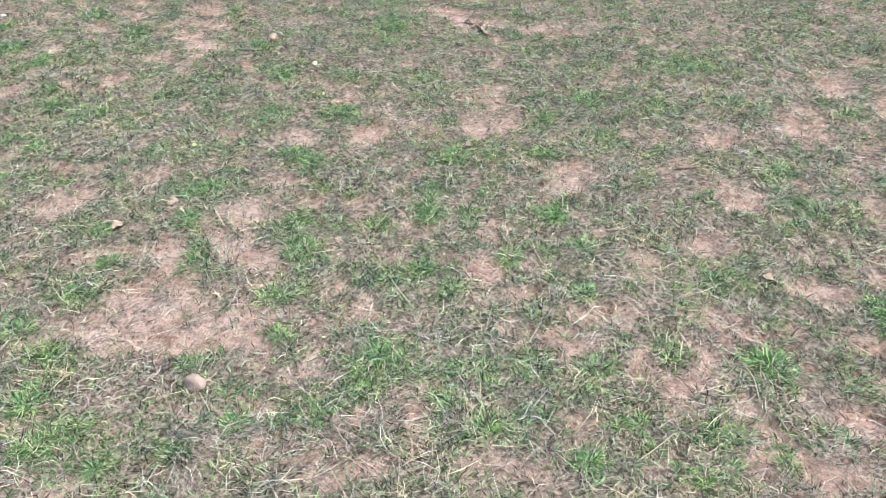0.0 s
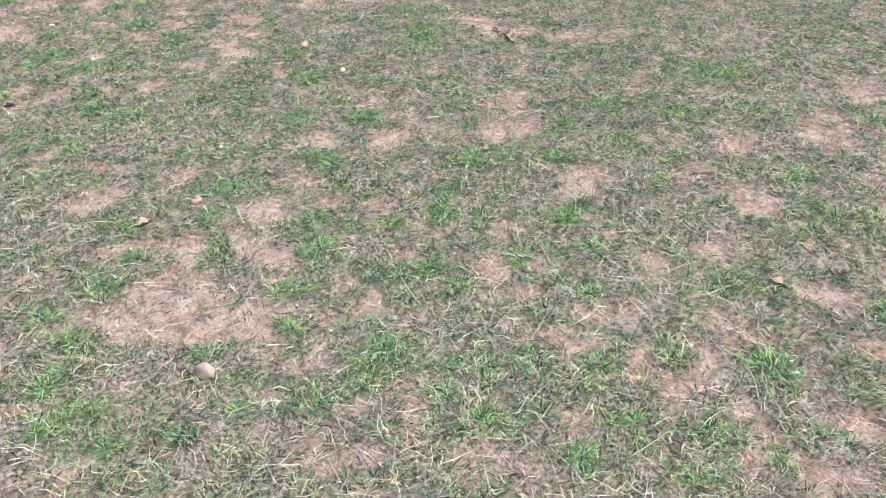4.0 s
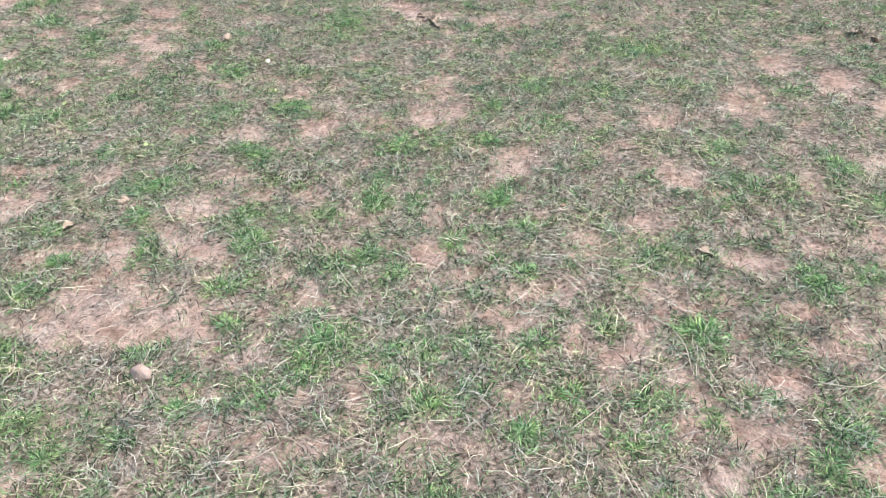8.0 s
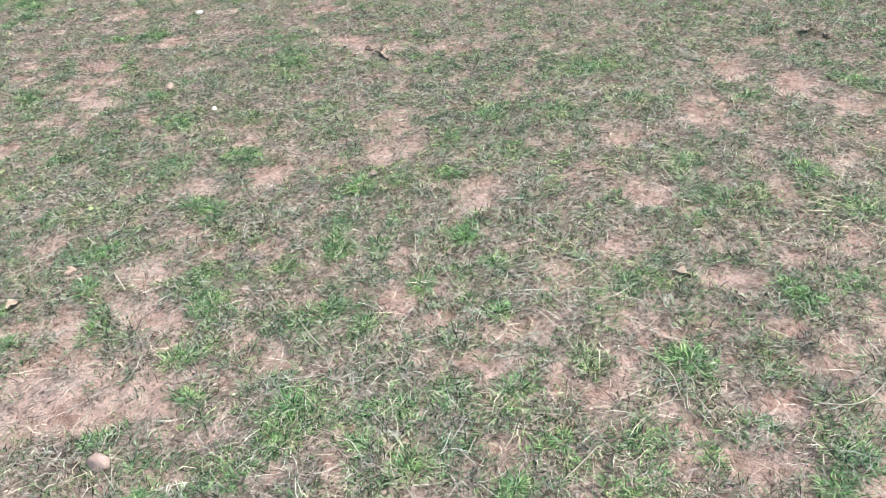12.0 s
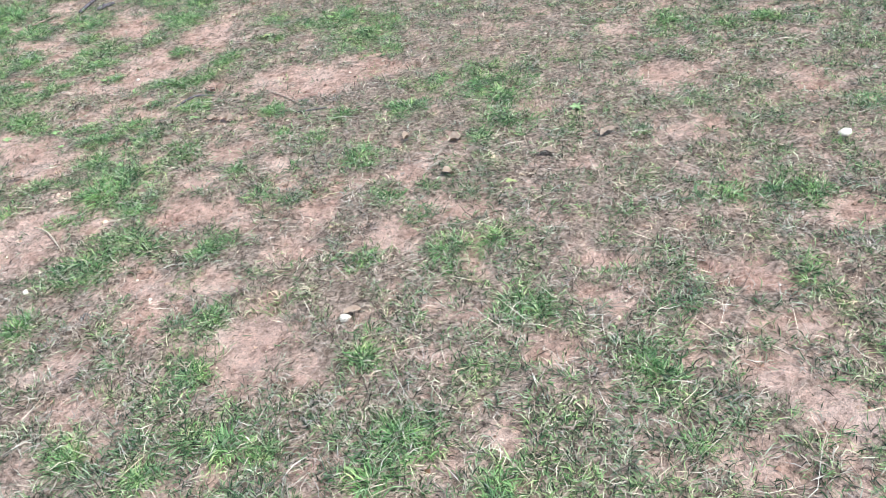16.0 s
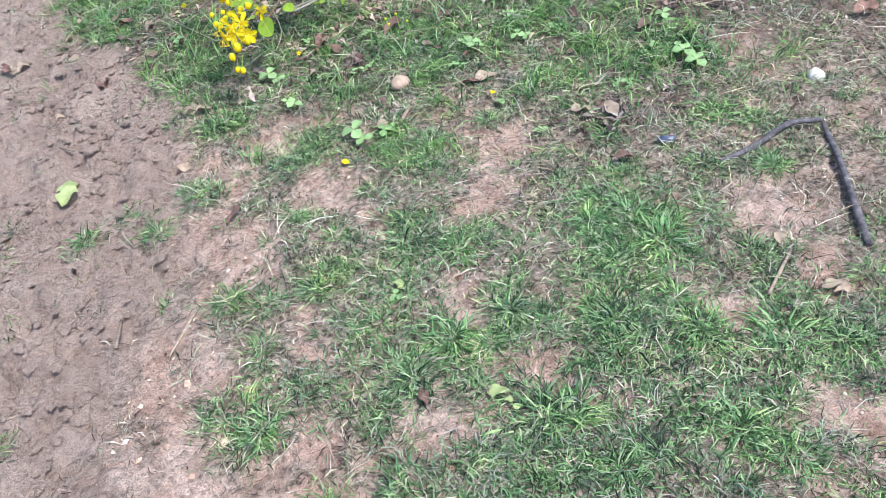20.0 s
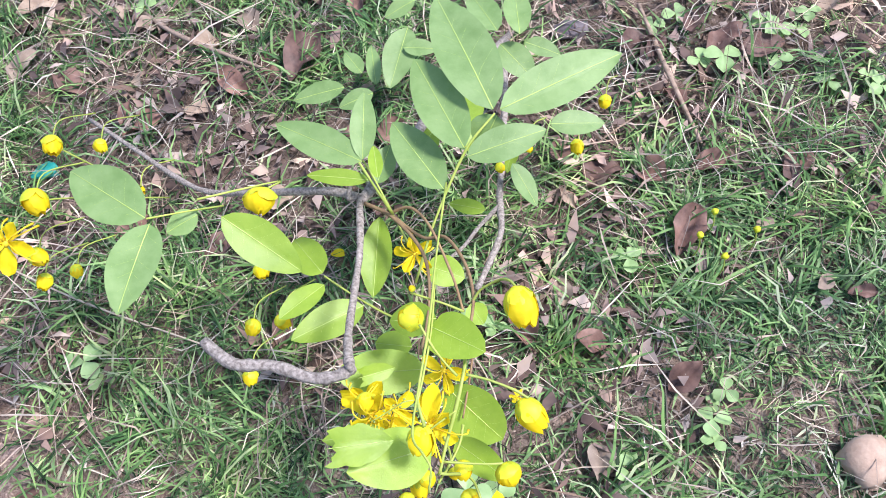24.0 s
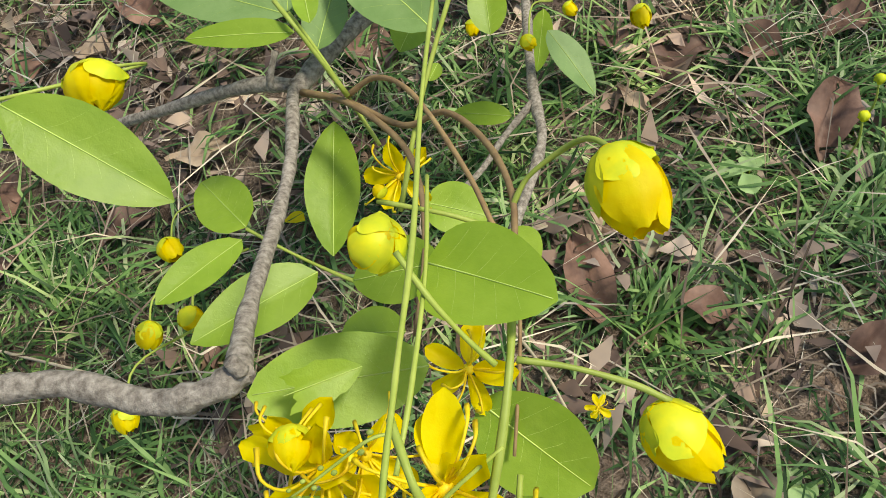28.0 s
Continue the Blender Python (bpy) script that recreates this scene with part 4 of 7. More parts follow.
# ---- blades ----
def blades(rng, bx, by, bz, heading, length, width, rise, droop, bend=0.25):
    """Vertices and faces of many narrow blades: each bends over from its root; rise 1 stands, 0 lies."""
    n = len(bx)
    hx, hy = np.cos(heading), np.sin(heading)
    sx, sy = -hy, hx
    out = np.empty((n, 4, 3))
    side = heading + rng.normal(0, bend, n)
    mx, my = np.cos(side), np.sin(side)
    flat, up = np.cos(rise * 1.5), np.sin(rise * 1.5)
    mid = np.stack([bx + hx * length * 0.45 * flat, by + hy * length * 0.45 * flat, bz + length * 0.45 * up], 1)
    tip = mid + np.stack([mx * length * 0.57 * (flat * 0.6 + 0.4), my * length * 0.57 * (flat * 0.6 + 0.4), length * 0.55 * (up - droop)], 1)
    tip[:, 2] = np.maximum(tip[:, 2], bz + 0.002)
    w = width[:, None] * 0.5
    s3 = np.stack([sx, sy, rng.normal(0, 0.35, n)], 1)
    out[:, 0] = np.stack([bx, by, bz - 0.003], 1)
    out[:, 1], out[:, 2] = mid + s3 * w, mid - s3 * w
    out[:, 3] = tip
    k = (np.arange(n) * 4)[:, None]
    faces = np.concatenate([k + [[0, 2, 1]], k + [[1, 2, 3]]], 1).ravel()
    return out.reshape(-1, 3), faces, np.tile([3, 3], n)


def scatter(rng, n):
    """Places on the worn lawn along the walk, thinning out away from it and beyond its sides."""
    x, y = rng.uniform(-6.2, 3.3, n), rng.uniform(0.6, 8.4, n)
    d = near_walk(x, y)
    inside = np.clip((0.45 - beyond_lawn(x, y)) / 0.35, 0, 1)
    keep = rng.random(n) < np.interp(d, (1.0, 1.8, 2.6, 3.4), (1.0, 0.85, 0.6, 0.3)) * (0.06 + 0.94 * inside)
    return x[keep], y[keep]


def clump_blades(rng, cx, cy, per, radius, size, broad=1.0, stand=0.26):
    """Blades of tufts at the given centres, fanning out from each."""
    k = np.repeat(np.arange(len(cx)), per)
    n = len(k)
    a, r = rng.uniform(0, 2 * np.pi, n), np.abs(rng.normal(0, 1, n)) * radius[k] * 0.8
    bx, by = cx[k] + r * np.cos(a), cy[k] + r * np.sin(a)
    heading = a + rng.normal(0, 1.1, n)
    length = size[k] * rng.uniform(0.45, 1.3, n)
    rise = np.clip(rng.normal(stand, 0.2, n), 0.02, 0.9)
    far = 1 + 0.35 * np.clip(near_walk(bx, by) - 1.2, 0, 1.5)
    return blades(rng, bx, by, land(bx, by), heading, length, broad * far * rng.uniform(0.0011, 0.0025, n), rise, rng.uniform(0.2, 0.8, n), 0.5)


def lawn(name, label, seed, count, material, power, per_low, per_high, size_low, size_high, thin=0.0, dead=0.0, lush=0.0):
    rng = np.random.default_rng(seed)
    x, y = scatter(rng, count)
    g = greenness(x, y)
    if dead:
        g = dead * np.clip((layered(x, y, 6.0, 53, 3) - 0.35) * 3.5, 0.08, 1) * (1 - 0.9 * bareness(x, y)) * (1 - 0.95 * path_side(x, y)) * (1 - 0.5 * lushness(x, y))
    if lush:
        g = lush * np.clip(lushness(x, y) * (0.2 + 1.5 * layered(x, y, 23.0, 43, 3)) - 0.15, 0, 1) * (1 - 0.8 * brown_patch(x, y))
    keep = rng.random(len(x)) < np.minimum(g, 1) ** power * (1 - thin * litter_zone(x, y))
    x, y = x[keep], y[keep]
    per = rng.integers(per_low, per_high, len(x))
    v, f, s = clump_blades(rng, x, y, per, rng.uniform(0.010, 0.034, len(x)), rng.uniform(size_low, size_high, len(x)))
    tagged(new(name, mesh_from(name, v, f, s, material)), label, "grass", kind="stuff")


# The darkest blades of these mats stand in for shadow between their neighbours.
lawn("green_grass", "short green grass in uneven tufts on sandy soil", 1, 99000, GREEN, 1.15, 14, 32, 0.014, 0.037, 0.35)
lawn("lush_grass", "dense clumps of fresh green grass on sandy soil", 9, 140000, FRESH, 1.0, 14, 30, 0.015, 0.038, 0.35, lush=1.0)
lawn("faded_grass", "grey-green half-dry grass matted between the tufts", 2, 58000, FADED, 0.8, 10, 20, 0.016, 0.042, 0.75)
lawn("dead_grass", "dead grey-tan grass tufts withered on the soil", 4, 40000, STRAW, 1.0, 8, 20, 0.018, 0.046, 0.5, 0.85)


def straw_mat():
    rng = np.random.default_rng(3)
    x, y = scatter(rng, 900000)
    b = bareness(x, y)
    keep = rng.random(len(x)) < (1 - 0.93 * b) * (1 - 0.93 * path_side(x, y)) * (0.25 + 0.75 * layered(x, y, 5.0, 23, 2)) * (1 - 0.5 * lushness(x, y)) * (0.62 - 0.3 * litter_zone(x, y))
    x, y = x[keep], y[keep]
    n = len(x)
    lift = rng.uniform(0.001, 0.010, n)
    v, f, s = blades(rng, x, y, land(x, y) + lift, rng.uniform(0, 2 * np.pi, n), (rng.gamma(2.5, 0.011, n) + 0.010) * (1 + 0.7 * litter_zone(x, y)),
                     np.interp(y, (3.0, 4.5), (1.0, 0.8)) * rng.uniform(0.0010, 0.0021, n), np.clip(rng.normal(0.03, 0.07, n), -0.03, 0.35), rng.uniform(0, 0.15, n), 0.65)
    # STRAW's near-black stems paint shadow into the mat.
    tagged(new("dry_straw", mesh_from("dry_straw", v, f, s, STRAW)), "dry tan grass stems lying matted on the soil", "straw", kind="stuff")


straw_mat()

def stray_stems():
    """Long thin dead stems lying criss-cross over the worn grass."""
    rng = np.random.default_rng(14)
    x, y = scatter(rng, 160000)
    keep = rng.random(len(x)) < (1 - 0.7 * bareness(x, y)) * (1 - 0.96 * path_side(x, y)) * np.clip((layered(x, y, 4.0, 27, 3) - 0.25) * 2.0, 0.05, 1) * np.interp(y, (1.9, 2.6, 4.0), (2.4, 1.2, 0.3)) * (1 - 0.6 * lushness(x, y))
    x, y = x[keep], y[keep]
    n = len(x)
    v, f, s = blades(rng, x, y, land(x, y) + rng.uniform(0.004, 0.020, n), rng.uniform(0, 2 * np.pi, n), rng.gamma(4.0, 0.014, n) + 0.02,
                     rng.uniform(0.0009, 0.0016, n), np.clip(rng.normal(0.05, 0.12, n), -0.05, 0.6), rng.uniform(0, 0.3, n), 0.55)
    tagged(new("stray_stems", mesh_from("stray_stems", v, f, s, PALE_STRAW)), "long pale dry grass stems strewn over the lawn", "straw", kind="stuff")


stray_stems()

CRUMB = blade_material("soil_crumb", [(0.0, (0.13, 0.075, 0.058)), (0.35, (0.34, 0.215, 0.165)), (0.7, (0.58, 0.43, 0.35)), (1.0, (0.78, 0.65, 0.55))], 0.0, 0.95, 0.1)


def soil_crumbs():
    """Small lumps of dry earth on the bare patches and the track."""
    rng = np.random.default_rng(6)
    x, y = scatter(rng, 280000)
    p = path_side(x, y)
    keep = rng.random(len(x)) < (0.03 + 0.30 * bareness(x, y)) * (1 - p) * np.clip((layered(x, y, 14.0, 71, 3) - 0.3) * 3.0, 0.1, 1)
    x, y, p = x[keep], y[keep], p[keep]
    n = len(x)
    size = (0.0012 + rng.gamma(1.5, 0.0011, n)) * (1 + 0.5 * p)
    ball = np.array([(1, 0, 0), (0, 1, 0), (-1, 0, 0), (0, -1, 0), (0, 0, 0.75), (0, 0, -0.5)], float)
    v = ball[None] * size[:, None, None] * rng.uniform(0.6, 1.5, (n, 6, 1))
    a = rng.uniform(0, 6.28, n)[:, None]
    px, py = v[..., 0] * np.cos(a) - v[..., 1] * np.sin(a), v[..., 0] * np.sin(a) + v[..., 1] * np.cos(a)
    v = np.stack([px + x[:, None], py + y[:, None], v[..., 2] + (land(x, y) + 0.2 * size)[:, None]], 2)
    tri = np.array([(0, 1, 4), (1, 2, 4), (2, 3, 4), (3, 0, 4), (1, 0, 5), (2, 1, 5), (3, 2, 5), (0, 3, 5)])
    f = (np.arange(n)[:, None, None] * 6 + tri).ravel()
    tagged(new("soil_crumbs", mesh_from("soil_crumbs", v.reshape(-1, 3), f, np.full(n * 8, 3), CRUMB, False)), "crumbs of dry reddish earth on bare soil", "soil", kind="stuff")


soil_crumbs()


# ---- helpers for things ----
WORLD = {}


def thing(name, at, label, category, group=""):
    """An empty at the base of a thing, to carry its parts."""
    ob = new(name)
    ob.empty_display_size = 0.02
    ob.location = at
    WORLD[ob] = Matrix.Translation(at)
    return tagged(ob, label, category, group)


def part(name, bm, material, parent, label="", smooth=True):
    me = bpy.data.meshes.new(name)
    bm.to_mesh(me)
    bm.free()
    me.materials.append(material)
    if smooth:
        me.polygons.foreach_set("use_smooth", np.ones(len(me.polygons), bool))
    ob = new(name, me)
    if parent:
        ob.parent = parent
        ob.matrix_parent_inverse = WORLD.get(parent, Matrix()).inverted()
    if label:
        tagged(ob, label)
    return ob


def glide(points, steps):
    """A smooth line through the points (each a place and a radius)."""
    p = [Vector((*q[:3], q[3])) for q in points]
    p = [p[0] * 2 - p[1], *p, p[-1] * 2 - p[-2]]
    out = []
    for i in range(1, len(p) - 2):
        for k in range(steps):
            u = k / steps
            a, b, c, d = p[i - 1:i + 3]
            out.append(0.5 * (2 * b + (c - a) * u + (2 * a - 5 * b + 4 * c - d) * u * u + (3 * b - a - 3 * c + d) * u ** 3))
    return out + [p[-2]]


def tube(points, sides=7, steps=4, knobs=0.0, seed=0):
    """A round stem along the points; knobs makes it uneven."""
    rng = random.Random(seed)
    line = glide(points, steps)
    bm = bmesh.new()
    rings = []
    side = None
    for i, q in enumerate(line):
        here = Vector(q[:3])
        ahead = (Vector(line[min(i + 1, len(line) - 1)][:3]) - Vector(line[max(i - 1, 0)][:3])).normalized()
        side = (side - ahead * side.dot(ahead)).normalized() if side else ahead.orthogonal().normalized()
        up = ahead.cross(side)
        r = max(q[3], 0.0002) * (1 + knobs * rng.uniform(-1, 1.4))
        rings.append([bm.verts.new(here + (side * math.cos(a) + up * math.sin(a)) * r * (1 + knobs * 0.5 * rng.uniform(-1, 1)))
                      for a in (2 * math.pi * k / sides for k in range(sides))])
    for a, b in zip(rings, rings[1:]):
        for k in range(sides):
            bm.faces.new((a[k], a[(k + 1) % sides], b[(k + 1) % sides], b[k]))
    bm.faces.new(rings[0][::-1])
    bm.faces.new(rings[-1])
    return bm


def leaf_frame(base, tip, up):
    base, tip = Vector(base), Vector(tip)
    along = tip - base
    side = along.cross(Vector(up)).normalized()
    return base, along, side, side.cross(along).normalized()


def leaf_sheet(base, tip, width, up=(0, 0, 1), fold=0.25, curl=0.12, belly=0.85, wavy=0.02, torn=0, seed=0, rows=12, cols=4, blunt=0.75):
    """A leaf blade from base to tip: folded along its midrib, bent down at the tip, with a slightly wavy rim."""
    rng = random.Random(seed)
    base, along, side, top = leaf_frame(base, tip, up)
    length, half = along.length, width / 2
    bm = bmesh.new()
    grid = []
    phase = rng.uniform(0, 6)
    broken = [0.07 * rng.random() + 0.13 * (1 - (j / cols - 1) ** 2) if torn > 0.5 else 0.0 for j in range(2 * cols + 1)]
    for i in range(rows + 1):
        u = i / rows
        w = half * max(math.sin(math.pi * min(u ** belly, 1.0)), 0.0) ** blunt + 0.0004
        if torn > 0.5:
            w = half * math.sin(math.pi / 2 * min(u / 0.55 + 0.02, 1.0)) ** 0.85 * (1 - 0.3 * max(u - 0.55, 0.0))
        row = []
        for j in range(-cols, cols + 1):
            v = j / cols
            bite = 1.0
            if torn > 0.5:
                bite = 1 - (0.13 * rng.random() * abs(v) if u > 0.25 else 0.0)
            elif torn and u > 0.55 and abs(j) >= cols - 1:
                bite = 1 - torn * rng.uniform(0.2, 0.6)
            lift = abs(v) * w * fold - curl * length * u * u + wavy * length * math.sin(u * 9 + phase + v * 2) * abs(v)
            row.append(bm.verts.new(base + along * (u - broken[j + cols] * u ** 3) + side * (v * w * bite) + top * lift))
        grid.append(row)
    for a, b in zip(grid, grid[1:]):
        for k in range(2 * cols):
            bm.faces.new((a[k], a[k + 1], b[k + 1], b[k]))
    return bm


def midrib_tube(base, tip, up, curl, thick):
    base, along, side, top = leaf_frame(base, tip, up)
    pts = []
    for u in (0.0, 0.35, 0.7, 0.97):
        p = base + along * u + top * (0.0002 - curl * along.length * u * u)
        pts.append((*p, thick * (1 - 0.75 * u)))
    return tube(pts, 5, 3)


def side_veins(bm, base, tip, width, up, fold, curl, belly, blunt):
    """Adds thin veins that run from the midrib towards the leaf's rim, just above the blade."""
    base, along, side, top = leaf_frame(base, tip, up)
    length = along.length

    def at(u, v):
        w = width / 2 * max(math.sin(math.pi * min(u ** belly, 1.0)), 0.0) ** blunt
        return base + along * u + side * (v * w) + top * (abs(v) * w * fold - curl * length * u * u + 0.00012)
    for k in range(5):
        u = 0.1 + 0.15 * k
        for way in (-1, 1):
            line = [at(u + 0.17 * v ** 0.8, way * v) for v in (0.0, 0.3, 0.6, 0.88)]
            thick = 0.0016 * width
            rows = [(bm.verts.new(p - along.normalized() * thick * (1 - 0.2 * i)), bm.verts.new(p + top * thick * 0.8), bm.verts.new(p + along.normalized() * thick * (1 - 0.2 * i))) for i, p in enumerate(line)]
            for p, q in zip(rows, rows[1:]):
                bm.faces.new((p[0], p[1], q[1], q[0]))
                bm.faces.new((p[1], p[2], q[2], q[1]))
    return bm


def plain_material(name, low, high, scale, rough, spec=0.3, thin=0.0, vary=0.15, bump=0.0, bscale=None):
    """Two colours mixed by a fine noise, each object a little different; thin lets light through."""
    m, t, b = principled(name, rough, spec)
    n = noise_out(t, scale, 4, 0.6)
    col = ramp(t, n, [(0.3, low), (0.7, high)])
    info = t.nodes.new("ShaderNodeObjectInfo")
    col = mixed(t, 1.0, col, ramp(t, info.outputs["Random"], [(0.0, (1 - vary, 1 - vary, 1 - vary)), (1.0, (1 + vary, 1 + vary * 0.8, 1 + vary * 0.5))]), 'MULTIPLY')
    t.links.new(col, b.inputs["Base Color"])
    if bump:
        bumped(t, b, [(noise_out(t, bscale or scale * 2, 5, 0.65), 0.7, bump)])
    if thin:
        tr = t.nodes.new("ShaderNodeBsdfTranslucent")
        t.links.new(col, tr.inputs["Color"])
        mix = node(t, "ShaderNodeMixShader", Fac=thin)
        t.links.new(b.outputs["BSDF"], mix.inputs[1])
        t.links.new(tr.outputs["BSDF"], mix.inputs[2])
        t.links.new(mix.outputs[0], t.nodes["Material Output"].inputs["Surface"])
    return m


LEAF = plain_material("fresh_leaf", (0.25, 0.41, 0.032), (0.36, 0.525, 0.06), 45, 0.45, 0.6, 0.35, 0.12, 0.0004, 260)
RIB = plain_material("leaf_midrib", (0.42, 0.56, 0.13), (0.52, 0.66, 0.20), 80, 0.5)
STALK = plain_material("green_stalk", (0.27, 0.355, 0.06), (0.40, 0.475, 0.11), 90, 0.5, 0.35)
BROWN_STALK = plain_material("brown_stalk", (0.20, 0.12, 0.07), (0.34, 0.24, 0.12), 120, 0.6)
BARK = plain_material("grey_bark", (0.13, 0.108, 0.094), (0.47, 0.42, 0.38), 380, 0.85, 0.2, 0, 0.08, 0.0014, 700)
PETAL = plain_material("yellow_petal", (0.88, 0.66, 0.006), (0.95, 0.82, 0.02), 90, 0.55, 0.25, 0.35, 0.08, 0.0004, 300)
CALYX = plain_material("bud_calyx", (0.46, 0.60, 0.04), (0.82, 0.77, 0.03), 70, 0.5, 0.3, 0.15, 0.1)
STAMEN = plain_material("stamen", (0.74, 0.46, 0.02), (0.92, 0.76, 0.04), 150, 0.5)
DEAD = plain_material("dead_leaf", (0.085, 0.048, 0.042), (0.29, 0.175, 0.145), 45, 0.6, 0.35, 0.08, 0.35, 0.0008, 160)
LITTER = blade_material("leaf_litter", [(0.0, (0.07, 0.045, 0.04)), (0.35, (0.18, 0.12, 0.105)), (0.7, (0.34, 0.24, 0.21)), (1.0, (0.58, 0.46, 0.40))], 0.05, 0.75, 0.25)
PALE_DEAD = plain_material("pale_dead_leaf", (0.27, 0.20, 0.155), (0.45, 0.36, 0.29), 50, 0.75, 0.25, 0.1, 0.25, 0.0008, 160)
CLOVER = plain_material("clover_leaf", (0.29, 0.46, 0.18), (0.43, 0.60, 0.30), 50, 0.5, 0.35, 0.25, 0.15, 0.0004, 200)
STONE = plain_material("stone", (0.36, 0.25, 0.19), (0.56, 0.42, 0.33), 60, 0.85, 0.2, 0, 0.12, 0.0015, 140)
ROCK = plain_material("pink_rock", (0.36, 0.25, 0.205), (0.54, 0.41, 0.35), 60, 0.9, 0.15, 0, 0.05, 0.0025, 110)
PALE_STONE = plain_material("pale_stone", (0.60, 0.54, 0.46), (0.82, 0.77, 0.68), 70, 0.8, 0.25, 0, 0.1, 0.001, 150)
CHAR = plain_material("charred_wood", (0.035, 0.031, 0.04), (0.20, 0.175, 0.19), 70, 0.75, 0.3, 0, 0.1, 0.002, 130)
TWIG = plain_material("dry_twig", (0.19, 0.14, 0.11), (0.40, 0.31, 0.25), 110, 0.85, 0.2, 0, 0.2, 0.0006, 300)
PALE_STEM = plain_material("pale_dry_stem", (0.40, 0.33, 0.25), (0.58, 0.50, 0.39), 90, 0.75, 0.25, 0, 0.12)
FALLEN = plain_material("yellowing_leaf", (0.36, 0.43, 0.17), (0.49, 0.55, 0.27), 55, 0.5, 0.35, 0.25, 0.15)
BLUE = plain_material("blue_plastic", (0.02, 0.025, 0.075), (0.14, 0.165, 0.23), 60, 0.35, 0.5)
TEAL = plain_material("teal_plastic", (0.0, 0.22, 0.19), (0.05, 0.36, 0.30), 60, 0.35, 0.5)


# ---- grass by tufts ----
def tuft_mesh(seed, count, size, material):
    rng = np.random.default_rng(seed)
    a, r = rng.uniform(0, 2 * np.pi, count), np.abs(rng.normal(0, 1, count)) * size * 0.5
    v, f, s = blades(rng, r * np.cos(a), r * np.sin(a), np.zeros(count), a + rng.normal(0, 0.9, count), size * rng.uniform(0.35, 1.0, count),
                     rng.uniform(0.0011, 0.0026, count), np.clip(rng.normal(0.27, 0.2, count), 0.03, 0.9), rng.uniform(0.2, 0.7, count))
    return mesh_from("grass_tuft", v, f, s, material)


def all_tufts():
    rng = random.Random(8)
    meshes = [tuft_mesh(50 + k, 100 + 16 * k, 0.042, GREEN if k % 3 == 1 else FRESH) for k in range(7)]
    for group in LUSH:
        for x, y, rx, ry in group:
            if y > 6.35:
                continue
            a = rng.uniform(0, 6.28)
            px, py = x + 0.1 * rx * math.cos(a), y + 0.1 * ry * math.sin(a)
            if float(charted(POCKET_CHART, np.array([px]), np.array([py]))[0]) > 0.45:
                continue
            ob = new("grass_tuft", rng.choice(meshes))
            g = min(1.35, 0.72 + 5 * math.sqrt(rx * ry)) * rng.uniform(0.85, 1.15)
            ob.matrix_world = Matrix.Translation((px, py, land_at(px, py))) @ pose(0, 0, 0, 0, 0, rng.uniform(0, 360)) @ Matrix.Diagonal((g, g, g * 0.95, 1))
            tagged(ob, "tuft of fresh green grass on sandy soil", "grass tuft", "grass tufts")


all_tufts()


def shrub_patch(x, y):
    """1 round the shrub, fading unevenly into the meadow."""
    inside = np.minimum(np.minimum(x + 5.8, -2.9 - x), 8.2 - y)
    return np.clip((inside - 0.9 * (layered(x, y, 2.2, 117, 3) - 0.35)) / 0.3, 0, 1)


def long_grass():
    """Longer and softer grass round the shrub."""
    rng = np.random.default_rng(5)
    n = 15000
    x, y = rng.uniform(-5.8, -2.9, n), rng.uniform(5.7, 8.2, n)
    g = np.clip((layered(x, y, 5.0, 61, 3) - 0.42) * 4.0, 0.05, 1) * (1 - 0.97 * path_side(x, y)) * np.clip((y - 6.15) / 0.5, 0, 1) * 0.8 * (1 - 0.7 * brown_patch(x, y))
    g = np.maximum(g, 0.6 * lushness(x, y) * (1 - path_side(x, y)) * (1 - 0.7 * brown_patch(x, y)) * np.clip((y - 6.0) / 0.5, 0, 1))
    keep = rng.random(n) < g * shrub_patch(x, y)
    x, y = x[keep], y[keep]
    v, f, s = clump_blades(rng, x, y, rng.integers(8, 20, len(x)), rng.uniform(0.015, 0.04, len(x)), rng.uniform(0.03, 0.07, len(x)), 1.3)
    tagged(new("long_grass", mesh_from("long_grass", v, f, s, LONG_GREEN)), "longer green grass growing round a flowering shrub", "grass", kind="stuff")


long_grass()


def arching_grass():
    """Tufts of broader blades that rise and bend over."""
    rng = np.random.default_rng(15)
    n = 2500
    cx, cy = rng.uniform(-5.8, -3.0, n), rng.uniform(6.05, 8.2, n)
    g = np.clip((layered(cx, cy, 4.0, 63, 3) - 0.36) * 4.0, 0.04, 1) * (1 - 0.98 * path_side(cx, cy)) * (1 - 0.8 * brown_patch(cx, cy)) * np.clip((cy - 6.1) / 0.4, 0, 1)
    g = np.maximum(g, 0.85 * lushness(cx, cy) * (1 - path_side(cx, cy)) * np.clip((cy - 6.15) / 0.3, 0, 1))
    keep = rng.random(n) < g * shrub_patch(cx, cy)
    cx, cy = cx[keep], cy[keep]
    k = np.repeat(np.arange(len(cx)), rng.integers(8, 24, len(cx)))
    m = len(k)
    a = rng.uniform(0, 2 * np.pi, len(cx))[k] + rng.normal(0, 1.0, m)
    bx, by = cx[k] + rng.normal(0, 0.012, m), cy[k] + rng.normal(0, 0.012, m)
    length, width = rng.uniform(0.04, 0.10, m), rng.uniform(0.0014, 0.0034, m)
    rise, sag = rng.uniform(0.5, 1.25, m), rng.uniform(0.5, 1.9, m)
    line = np.empty((m, 5, 3))
    p = np.stack([bx, by, land(bx, by) - 0.003], 1)
    ang = rise.copy()
    for i in range(5):
        line[:, i] = p
